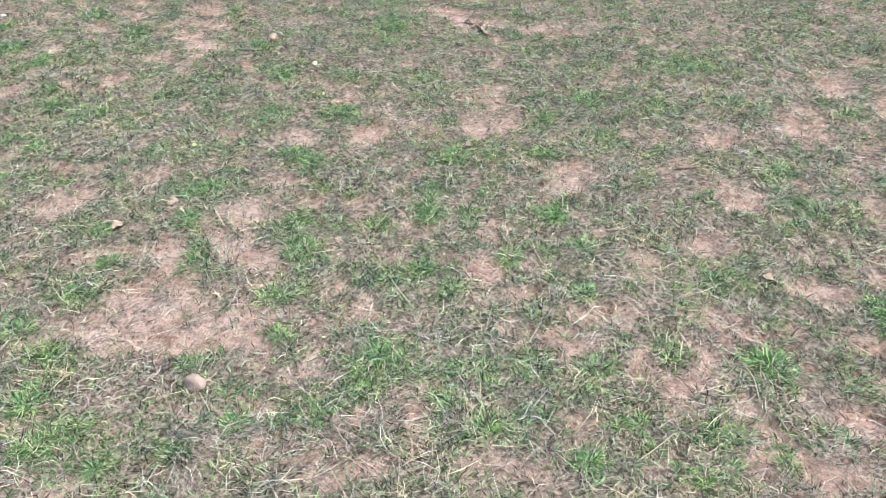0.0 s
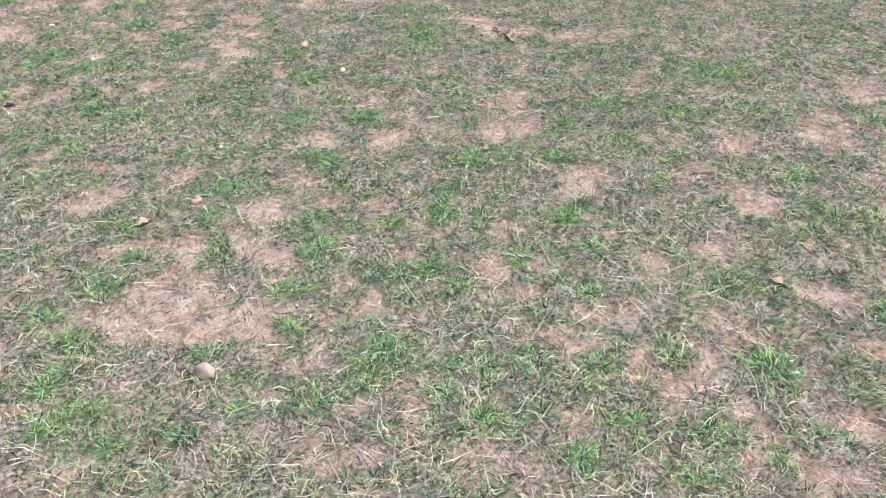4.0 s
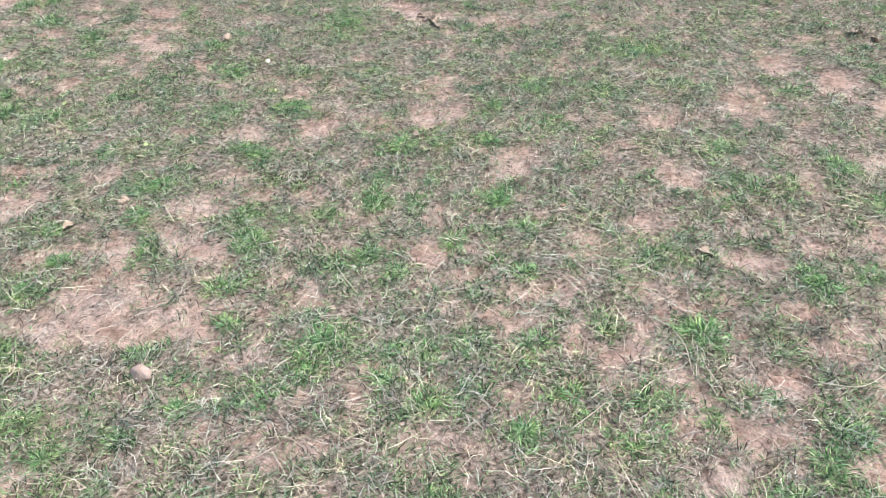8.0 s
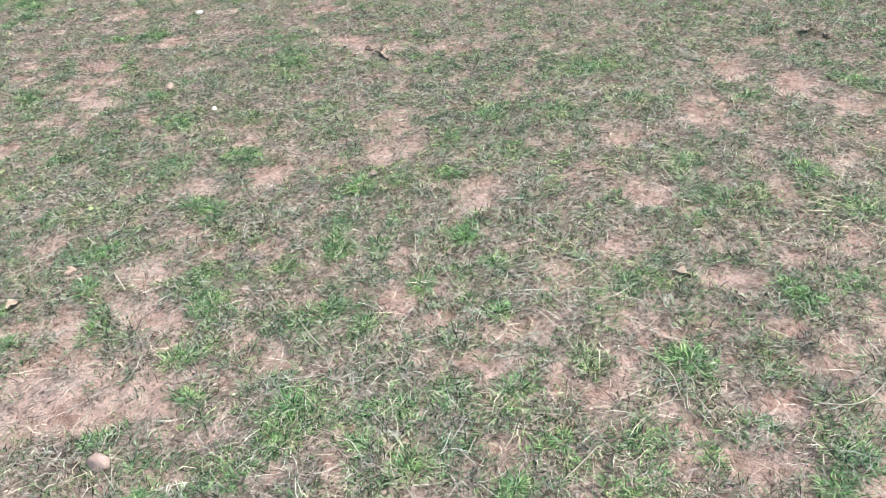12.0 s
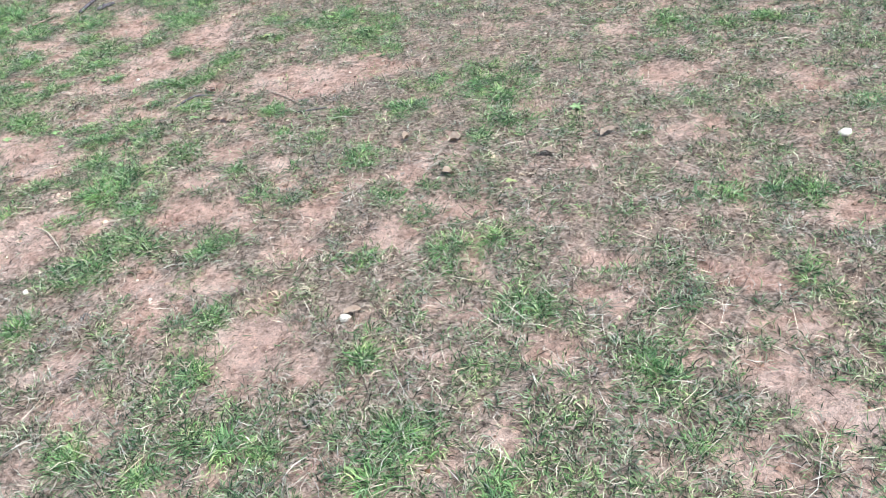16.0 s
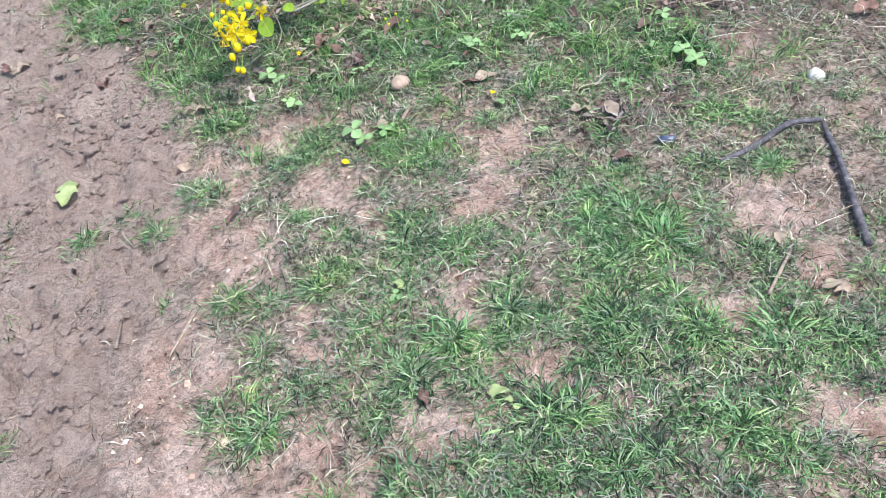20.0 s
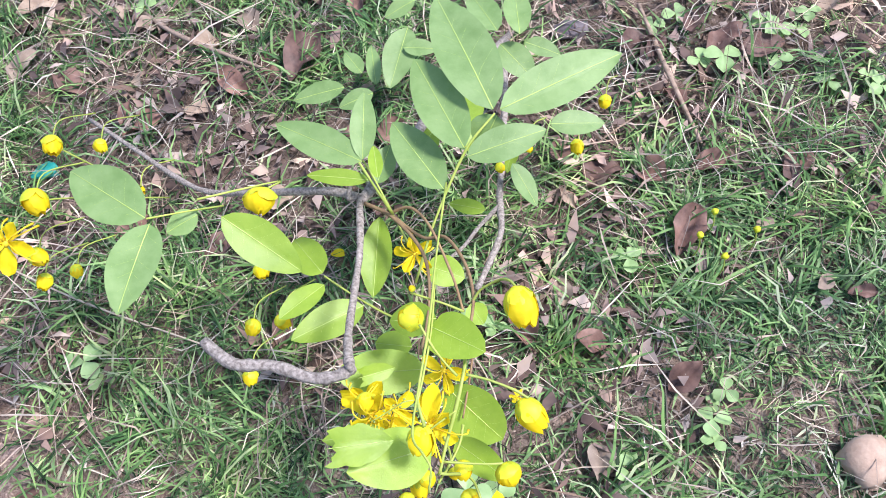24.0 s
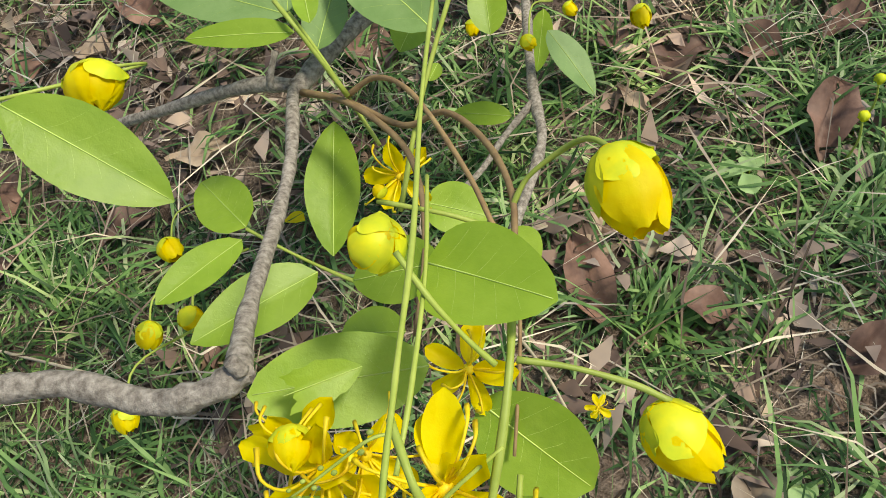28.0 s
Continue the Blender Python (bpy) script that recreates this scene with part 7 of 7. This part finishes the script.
    stalk(root, [(*(-4.4380, 6.5020, 0.260), 0.0007), (*(-4.4520, 6.4990, 0.255), 0.0009), (*(-4.4610, 6.4970, 0.250), 0.0009)])
    stalk(root, [(*(-4.4360, 6.5040, 0.220), 0.0013), (*(-4.4430, 6.4910, 0.220), 0.0013), (*(-4.4570, 6.4760, 0.220), 0.0012)])
    # large bud hanging on a bent stalk, and its fellows
    stalk(root, [(*(-4.4050, 6.5760, 0.255), 0.0013), (*(-4.3970, 6.5800, 0.262), 0.0012), (*(-4.3850, 6.5780, 0.272), 0.0012), (*(-4.3790, 6.5710, 0.282), 0.0012), (*(-4.3760, 6.5620, 0.286), 0.0014)])
    bud(root, ((-4.3770, 6.5490, 0.282)), (0.05, -0.95, -0.28), (0.0300, 0.0224), 0.3)
    stalk(root, [(*(-4.4250, 6.5220, 0.265), 0.0013), (*(-4.4120, 6.5150, 0.262), 0.0012), (*(-4.3980, 6.5050, 0.258), 0.0012), (*(-4.3900, 6.4970, 0.255), 0.0014)])
    bud(root, ((-4.3910, 6.4880, 0.248)), (0.42, -0.78, -0.42), (0.0259, 0.0186), 1.1)
    stalk(root, [(*(-4.4310, 6.5230, 0.265), 0.0012), (*(-4.4360, 6.5310, 0.272), 0.0011), (*(-4.4410, 6.5410, 0.282), 0.0011), (*(-4.4450, 6.5560, 0.288), 0.0013)])
    bud(root, ((-4.4500, 6.5660, 0.280)), (-0.55, 0.2, -0.5), (0.0192, 0.0173), 0.8)
    stalk(root, [(*(-4.4130, 6.5710, 0.255), 0.0012), (*(-4.4260, 6.5790, 0.262), 0.0011), (*(-4.4450, 6.5920, 0.265), 0.0011)])
    bud(root, ((-4.4430, 6.5940, 0.267)), (-0.3, 0.5, 0.2), (0.0052, 0.0050), 0.1)
    stalk(root, [(*(-4.5900, 6.7430, 0.240), 0.0012), (*(-4.5270, 6.7530, 0.220), 0.001), (*(-4.5310, 6.7340, 0.240), 0.001)])
    bud(root, ((-4.5390, 6.7200, 0.245)), (-0.1, -0.75, -0.3), (0.0229, 0.0248), 0.6)
    stalk(root, [(*(-4.4590, 6.5020, 0.310), 0.0013), (*(-4.4590, 6.4880, 0.310), 0.0013), (*(-4.4590, 6.4840, 0.305), 0.0015)])
    bud(root, ((-4.4640, 6.4780, 0.297)), (-0.25, -0.85, -0.25), (0.0198, 0.0162), 0.2)
    stalk(root, [(*(-4.4570, 6.4770, 0.245), 0.0012), (*(-4.4320, 6.4690, 0.240), 0.001), (*(-4.4170, 6.4660, 0.235), 0.0012)])
    bud(root, ((-4.4170, 6.4590, 0.232)), (0.1, -0.7, -0.4), (0.0171, 0.0174), 1.9)
    bud(root, ((-4.4450, 6.4740, 0.220)), (-0.2, -0.7, -0.5), (0.0143, 0.0126), 0.5)
    bud(root, ((-4.4690, 6.4700, 0.240)), (0.1, -0.8, -0.4), (0.0123, 0.0116), 0.9)
    bud(root, ((-4.4870, 6.4650, 0.220)), (0.0, -0.8, -0.4), (0.0126, 0.0113), 0.9)
    bud(root, ((-4.4770, 6.4750, 0.210)), (0.0, -0.8, -0.4), (0.0170, 0.0131), 0.4)
    bud(root, ((-4.4460, 6.4600, 0.190)), (0.3, -0.8, -0.4), (0.0161, 0.0134), 1.4)
    bud(root, ((-4.4520, 6.4810, 0.190)), (0.0, -0.8, -0.4), (0.0093, 0.0088), 1.0)
    stalk(root, [(*(-4.4510, 6.4940, 0.240), 0.0011), (*(-4.4510, 6.4820, 0.225), 0.001), (*(-4.4630, 6.4680, 0.230), 0.001)])
    # low buds under the branches
    lows = (((-4.5980, 6.6940, 0.092), 0.0171), ((-4.5960, 6.6230, 0.140), 0.0144), ((-4.5850, 6.7670, 0.066), 0.0177), ((-4.3260, 6.7760, 0.110), 0.0108), ((-4.3410, 6.8500, 0.066), 0.0124),
            ((-4.7320, 6.8920, 0.190), 0.0204), ((-4.7230, 6.7880, 0.240), 0.0236), ((-4.7590, 6.7850, 0.170), 0.0184), ((-4.7750, 6.7850, 0.130), 0.0171), ((-4.7660, 6.8200, 0.083), 0.0144),
            ((-4.7030, 6.9120, 0.150), 0.0148), ((-4.6930, 6.8980, 0.083), 0.0121), ((-4.1800, 6.8580, 0.055), 0.0157), ((-4.2300, 6.8110, 0.055), 0.0164), ((-4.2920, 6.7890, 0.110), 0.0102), ((-4.5660, 6.6810, 0.110), 0.0156))
    for k, (p, s) in enumerate(lows):
        q = Vector(p)
        stalk(root, [(*q, 0.0008), (q.x + 0.012, q.y + 0.02, q.z + 0.008, 0.0008), (q.x + 0.035, q.y + 0.045, q.z - 0.02, 0.0009)])
        bud(root, p, (-0.3 + 0.25 * (k % 4), -0.6, -0.5 + 0.2 * (k % 3)), (s * 1.02, s * 0.88), k * 0.7)
    # open flowers
    flower(root, ((-4.4900, 6.5220, 0.245)), (-0.2, -0.75, 0.35), 0.0417, 1)
    flower(root, ((-4.4770, 6.5210, 0.245)), (0.1, -0.6, 0.6), 0.0333, 21)
    flower(root, ((-4.4960, 6.5380, 0.235)), (-0.3, -0.5, 0.6), 0.0338, 22)
    flower(root, ((-4.4920, 6.5240, 0.225)), (-0.1, -0.9, -0.1), 0.0360, 4)
    bud(root, ((-4.4940, 6.5260, 0.260)), (-0.2, -0.7, -0.1), (0.0135, 0.0127), 0.4)
    flower(root, ((-4.4580, 6.5020, 0.245)), (0.05, -0.5, 0.75), 0.0433, 2)
    part("petal", leaf_sheet((-4.4570, 6.5070, 0.245), (-4.4470, 6.5260, 0.258), 0.0122, (0, -0.5, 1), 0.3, -0.06, 1.05, 0.01, 0, 3, 10, 3, 0.6), PETAL, root, "upright spoon-shaped yellow petal")
    flower(root, ((-4.4320, 6.6870, 0.150)), (-0.2, -0.5, 0.5), 0.0366, 3)
    flower(root, ((-4.4380, 6.5700, 0.160)), (0.1, -0.5, 0.6), 0.0384, 5)
    flower(root, ((-4.7480, 6.7550, 0.240)), (0.1, -0.5, 0.6), 0.0505, 6)
    flower(root, ((-4.3780, 6.5730, 0.033)), (0.1, -0.5, 0.6), 0.0140, 7)
    # side shoot with tiny green buds across the open flowers
    shoot = [(-4.4620, 6.5080, 0.286), (-4.4683, 6.5080, 0.288), (-4.4785, 6.5052, 0.288), (-4.4860, 6.5035, 0.287), (-4.4915, 6.5032, 0.285)]
    stalk(root, [(*q, 0.0007 - 0.00008 * k) for k, q in enumerate(shoot)], seed=31)
    for k in range(9):
        u = 0.9 + 3.1 * k / 8
        p, q = Vector(shoot[int(min(u, 3.99))]), Vector(shoot[int(min(u, 3.99)) + 1])
        at = p.lerp(q, u - int(min(u, 3.99))) + Vector((0.0004, 0.0016 * (-1) ** k, 0.0006))
        bm = bmesh.new()
        bmesh.ops.create_icosphere(bm, subdivisions=2, radius=0.0008 - 0.00003 * k, matrix=Matrix.Translation(at) @ Matrix.Diagonal((1.25, 1.0, 1.0, 1)))
        part("tiny_bud", bm, STALK, root, "tiny round green flower bud")
    # lower truss, hanging towards the track
    stalk(root, [(*(-4.4600, 6.4700, 0.245), 0.0014), (*(-4.4400, 6.4660, 0.210), 0.0013), (*(-4.4440, 6.4140, 0.200), 0.0012), (*(-4.4530, 6.3960, 0.160), 0.001), (*(-4.4420, 6.3730, 0.120), 0.0009)])
    flower(root, ((-4.4610, 6.4290, 0.200)), (-0.3, -0.7, 0.3), 0.05, 11)
    flower(root, ((-4.4370, 6.4310, 0.205)), (0.2, -0.7, 0.4), 0.05, 12)
    flower(root, ((-4.4460, 6.4070, 0.190)), (-0.1, -0.9, 0.1), 0.048, 13)
    flower(root, ((-4.4160, 6.4020, 0.190)), (0.4, -0.7, 0.2), 0.046, 14)
    flower(root, ((-4.4760, 6.4060, 0.190)), (-0.5, -0.6, 0.0), 0.045, 16)
    for k, (p, s) in enumerate((((-4.4180, 6.3930, 0.180), 0.02), ((-4.4440, 6.3820, 0.170), 0.02), ((-4.4610, 6.3760, 0.150), 0.017), ((-4.4550, 6.3680, 0.120), 0.014), ((-4.4420, 6.3630, 0.120), 0.014), ((-4.5070, 6.4500, 0.200), 0.013), ((-4.4930, 6.4390, 0.200), 0.013))):
        q = Vector(p)
        stalk(root, [(*q, 0.0008), (q.x, q.y + 0.008, q.z + 0.012, 0.0008), (q.x + 0.004, q.y + 0.02, q.z + 0.03, 0.0009)])
        bud(root, p, (0.1, -0.6, -0.6), (s * 1.15, s), k * 0.9)
    # leaves near the flowers
    leaf(root, ((-4.5640, 6.6940, 0.275)), ((-4.5190, 6.6490, 0.240)), 0.0331, seed=1, belly=0.9)
    leaf(root, ((-4.4780, 6.6600, 0.145)), ((-4.4530, 6.7250, 0.168)), 0.0280, seed=2, belly=1.0)
    leaf(root, ((-4.5160, 6.6980, 0.145)), ((-4.5360, 6.7470, 0.140)), 0.0297, seed=3, belly=0.8)
    leaf(root, ((-4.5140, 6.6720, 0.170)), ((-4.5520, 6.6440, 0.190)), 0.0194, seed=4, belly=1.0)
    leaf(root, ((-4.4880, 6.6550, 0.145)), ((-4.5520, 6.6370, 0.160)), 0.0305, seed=5)
    leaf(root, ((-4.4380, 6.5600, 0.270)), ((-4.4100, 6.5280, 0.282)), 0.0315, (0.1, -0.3, 1), seed=6, belly=0.72)
    leaf(root, ((-4.4320, 6.5880, 0.220)), ((-4.4680, 6.6030, 0.210)), 0.0259, seed=7)
    leaf(root, ((-4.4510, 6.5580, 0.205)), ((-4.5130, 6.5650, 0.226)), 0.0331, (0, -0.35, 1), fold=0.06, seed=8, belly=0.95)
    leaf(root, ((-4.4710, 6.5550, 0.232)), ((-4.4980, 6.5520, 0.240)), 0.0154, (0.2, -0.5, 1), torn=0.8, seed=9, label="torn pale fragment of a green leaf")
    leaf(root, ((-4.4570, 6.5980, 0.160)), ((-4.4870, 6.6160, 0.150)), 0.0229, seed=10)
    leaf(root, ((-4.4390, 6.5610, 0.145)), ((-4.4090, 6.5110, 0.125)), 0.0450, (-0.5, 0.0, 0.85), seed=11, belly=1.0)
    leaf(root, ((-4.4450, 6.5060, 0.180)), ((-4.4180, 6.4650, 0.200)), 0.0219, (0.1, -0.3, 1), seed=12)
    leaf(root, ((-4.4810, 6.4890, 0.280)), ((-4.5220, 6.4920, 0.295)), 0.0266, (0, -0.25, 1), torn=0.9, seed=15, belly=0.8, label="torn light green leaf with a bitten end")
    leaf(root, ((-4.4600, 6.4850, 0.255)), ((-4.5120, 6.4780, 0.280)), 0.0374, (0, -0.3, 1), seed=14)
    leaf(root, ((-4.4860, 6.5070, 0.240)), ((-4.5290, 6.5130, 0.250)), 0.0163, (0, -0.3, 1), seed=16)
    leaf(root, ((-4.4040, 6.5960, 0.210)), ((-4.3980, 6.5810, 0.200)), 0.0176, seed=17)
    leaf(root, ((-4.3500, 6.7540, 0.077)), ((-4.3830, 6.7720, 0.082)), 0.0157, seed=18)
    leaf(root, ((-4.4520, 6.7170, 0.235)), ((-4.4990, 6.7370, 0.240)), 0.0140, seed=19)
    leaf(root, ((-4.4440, 6.7130, 0.240)), ((-4.4400, 6.7470, 0.240)), 0.0112, seed=20)
    leaf(root, ((-4.3730, 6.8620, 0.088)), ((-4.3970, 6.8450, 0.077)), 0.0285, seed=21)
    leaf(root, ((-4.3440, 6.7940, 0.110)), ((-4.3330, 6.8280, 0.130)), 0.0239, seed=22)
    leaf(root, ((-4.2900, 6.8410, 0.066)), ((-4.3080, 6.8180, 0.033)), 0.0164, seed=23)
    leaf(root, ((-4.4240, 6.6940, 0.110)), ((-4.3940, 6.6730, 0.105)), 0.0294, seed=24)
    leaf(root, ((-4.3810, 6.8540, 0.028)), ((-4.3680, 6.8700, 0.027)), 0.0132, seed=25)
    stalk(root, [(*(-4.4550, 6.7290, 0.245), 0.0014), (*(-4.4500, 6.7130, 0.238), 0.0014), (*(-4.4410, 6.6990, 0.205), 0.0016)], name="leaf_stalk")
    stalk(root, [(*(-4.5140, 6.6890, 0.155), 0.0012), (*(-4.4970, 6.6710, 0.145), 0.0012), (*(-4.4720, 6.6440, 0.140), 0.0013), (*(-4.4490, 6.6240, 0.140), 0.0013)], name="leaf_stalk")
    # upright compound leaf
    stalk(root, [(*(-4.4390, 6.6380, 0.190), 0.0015), (*(-4.4100, 6.6710, 0.220), 0.0014), (*(-4.3720, 6.7030, 0.255), 0.0014), (*(-4.3420, 6.7190, 0.270), 0.0012)], name="leaf_stalk")
    leaf(root, ((-4.3370, 6.7210, 0.270)), ((-4.2290, 6.7360, 0.280)), 0.0373, (0.2, -0.4, 1), seed=30)
    leaf(root, ((-4.3420, 6.7230, 0.270)), ((-4.3530, 6.8460, 0.290)), 0.0480, (0, -0.4, 1), seed=31)
    leaf(root, ((-4.3720, 6.7060, 0.255)), ((-4.3870, 6.8020, 0.270)), 0.0386, (-0.1, -0.4, 1), seed=32)
    leaf(root, ((-4.3720, 6.6980, 0.254)), ((-4.3060, 6.6990, 0.260)), 0.0274, (0.1, -0.4, 1), seed=33)
    leaf(root, ((-4.3390, 6.7240, 0.260)), ((-4.3580, 6.7110, 0.240)), 0.0318, (0, -0.4, 1), seed=34)
    leaf(root, ((-4.3960, 6.6910, 0.230)), ((-4.4200, 6.7670, 0.240)), 0.0344, (-0.1, -0.3, 1), seed=35)
    leaf(root, ((-4.4530, 6.7480, 0.220)), ((-4.5170, 6.8100, 0.230)), 0.0301, (0, -0.3, 1), seed=36)
    leaf(root, ((-4.4520, 6.7500, 0.220)), ((-4.4340, 6.8070, 0.240)), 0.0222, (0, -0.3, 1), seed=37)
    leaf(root, ((-4.4460, 6.7290, 0.210)), ((-4.4260, 6.7580, 0.220)), 0.0211, (0, -0.3, 1), seed=38)
    leaf(root, ((-4.2620, 6.8100, 0.110)), ((-4.2070, 6.7970, 0.105)), 0.0263, (0, -0.3, 1), seed=39)
    stalk(root, [(*(-4.4360, 6.6770, 0.190), 0.0012), (*(-4.4460, 6.7270, 0.210), 0.0012), (*(-4.4520, 6.7490, 0.220), 0.001)], name="leaf_stalk")
    leaf(root, ((-4.4520, 6.9580, 0.083)), ((-4.5120, 6.9680, 0.077)), 0.0254, seed=40)
    leaf(root, ((-4.4230, 6.9340, 0.088)), ((-4.4640, 6.9330, 0.083)), 0.0226, seed=41)
    leaf(root, ((-4.3630, 7.0080, 0.094)), ((-4.4030, 6.9420, 0.083)), 0.0371, seed=42)
    leaf(root, ((-4.3750, 6.9800, 0.094)), ((-4.3390, 6.9660, 0.094)), 0.0204, seed=43)
    leaf(root, ((-4.2760, 6.9310, 0.110)), ((-4.2540, 6.8820, 0.099)), 0.0336, seed=44)
    leaf(root, ((-4.2500, 6.9240, 0.110)), ((-4.2180, 6.8990, 0.105)), 0.0209, seed=45)
    leaf(root, ((-4.2830, 6.9130, 0.150)), ((-4.2930, 6.9830, 0.150)), 0.0309, seed=46)
    leaf(root, ((-4.2570, 6.9190, 0.130)), ((-4.2390, 6.9930, 0.130)), 0.0294, seed=47)
    leaf(root, ((-4.3460, 7.0310, 0.110)), ((-4.3850, 7.0300, 0.099)), 0.0220, seed=48)
    leaf(root, ((-4.4280, 6.9970, 0.055)), ((-4.4400, 7.0390, 0.055)), 0.0202, seed=49)
    leaf(root, ((-4.4160, 6.9740, 0.055)), ((-4.4070, 7.0410, 0.055)), 0.0174, seed=50)
    leaf(root, ((-4.3520, 6.7900, 0.165)), ((-4.3440, 6.8580, 0.140)), 0.0420, (0, -0.3, 1), seed=26, belly=0.9)
    leaf(root, ((-4.3150, 6.7700, 0.120)), ((-4.3030, 6.7280, 0.100)), 0.0200, (0.2, -0.3, 1), seed=54)
    # leaf pair on the far side twig
    stalk(root, [(*(-4.5770, 6.7520, 0.210), 0.0011), (*(-4.6030, 6.7420, 0.230), 0.001), (*(-4.6290, 6.7310, 0.250), 0.001)], name="leaf_stalk")
    leaf(root, ((-4.6300, 6.7320, 0.250)), ((-4.6860, 6.7960, 0.260)), 0.0448, seed=51)
    leaf(root, ((-4.6270, 6.7250, 0.250)), ((-4.6560, 6.6510, 0.260)), 0.0396, seed=52)
    leaf(root, ((-4.5970, 6.7430, 0.220)), ((-4.6250, 6.7350, 0.220)), 0.0216, seed=53)
    stalk(root, [(*(-4.7300, 6.8910, 0.190), 0.0009), (*(-4.7040, 6.8820, 0.150), 0.001), (*(-4.6850, 6.8890, 0.099), 0.001)])
    stalk(root, [(*(-4.7230, 6.7880, 0.240), 0.0009), (*(-4.7050, 6.8060, 0.210), 0.001), (*(-4.6540, 6.8560, 0.110), 0.001)])


shrub()


def fallen_petals():
    for i, (x, y) in enumerate(((-4.175, 6.128), (-3.859, 6.340), (-4.511, 6.794), (-3.896, 7.044))):
        bm = leaf_sheet((-0.009, 0, 0), (0.010, 0, 0), 0.013, fold=0.4, curl=0.1, seed=i, rows=6, cols=2)
        ob = part("fallen_petal", bm, PETAL, None)
        ob.matrix_world = pose(x, y, land_at(x, y) + 0.014, 15, 10, 70 * i)
        tagged(ob, "single yellow petal fallen on grass", "petal")


fallen_petals()


def little_flowers():
    """Tiny yellow flower heads on thin stems in the grass."""
    for i, (x, y) in enumerate(((-4.131, 6.691), (-4.156, 6.671), (-4.098, 6.662), (-4.143, 6.642))):
        z = land_at(x, y)
        root = thing("wild_flower", (x, y, z), "tiny pale yellow flower head on a thin stem", "flower", "wild flowers")
        part("stem", tube([(x, y, z - 0.005, 0.0009), (x + 0.004, y - 0.004, z + 0.03, 0.0008), (x + 0.002, y - 0.002, z + 0.055, 0.0007)], 5, 3), STALK, root)
        bm = bmesh.new()
        bmesh.ops.create_icosphere(bm, subdivisions=2, radius=0.0036, matrix=Matrix.Translation((x + 0.002, y - 0.002, z + 0.057)))
        for v in bm.verts:
            v.co += Vector((0.0008 * math.sin(v.co.x * 4000), 0.0008 * math.sin(v.co.y * 4100), 0))
        part("flower_head", bm, CALYX, root)


little_flowers()


def crumbs():
    """Clods on the track and grit on bare soil, in one mesh each."""
    rng = np.random.default_rng(12)
    bm = bmesh.new()
    bmesh.ops.create_icosphere(bm, subdivisions=1, radius=0.5)
    ball = np.array([v.co[:] for v in bm.verts])
    tri = np.array([[v.index for v in f.verts] for f in bm.faces])
    bm.free()

    def strew(name, label, x, y, size, material):
        n = len(x)
        k = len(ball)
        form = ball[None] * (1 + rng.uniform(-0.3, 0.3, (n, k, 1))) * np.stack([size, size * rng.uniform(0.6, 1, n), size * rng.uniform(0.25, 0.5, n)], 1)[:, None]
        a = rng.uniform(0, 6.28, n)[:, None]
        v = np.stack([form[..., 0] * np.cos(a) - form[..., 1] * np.sin(a), form[..., 0] * np.sin(a) + form[..., 1] * np.cos(a), form[..., 2]], -1)
        v += np.stack([x, y, land(x, y) + size * 0.08], 1)[:, None]
        f = (tri[None] + (np.arange(n) * k)[:, None, None]).reshape(-1)
        me = mesh_from(name, v.reshape(-1, 3), f, np.full(n * len(tri), 3), material, False)
        if material is SOIL:
            me.attributes.new("track", 'FLOAT', 'POINT').data.foreach_set("value", np.ones(n * k, np.float32))
        tagged(new(name, me), label, "soil crumbs", kind="stuff")
    x, y = rng.uniform(-6.2, -3.7, 26000), rng.uniform(3.9, 7.1, 26000)
    keep = rng.random(len(x)) < path_side(x, y) * np.clip(layered(x, y, 5, 71, 3) * 2.0 - 0.5, 0.1, 1)
    x, y = x[keep], y[keep]
    strew("dirt_clods", "trodden clods of dry pinkish dirt on the track", x, y, np.minimum(rng.gamma(2.0, 0.005, len(x)) + 0.005, 0.034), SOIL)
    x, y = scatter(rng, 50000)
    keep = rng.random(len(x)) < 0.3 * bareness(x, y) * (1 - path_side(x, y))
    x, y = x[keep], y[keep]
    strew("grit", "fine grit and soil crumbs on bare patches", x, y, rng.gamma(2.0, 0.0012, len(x)) + 0.0012, CRUMB)


crumbs()
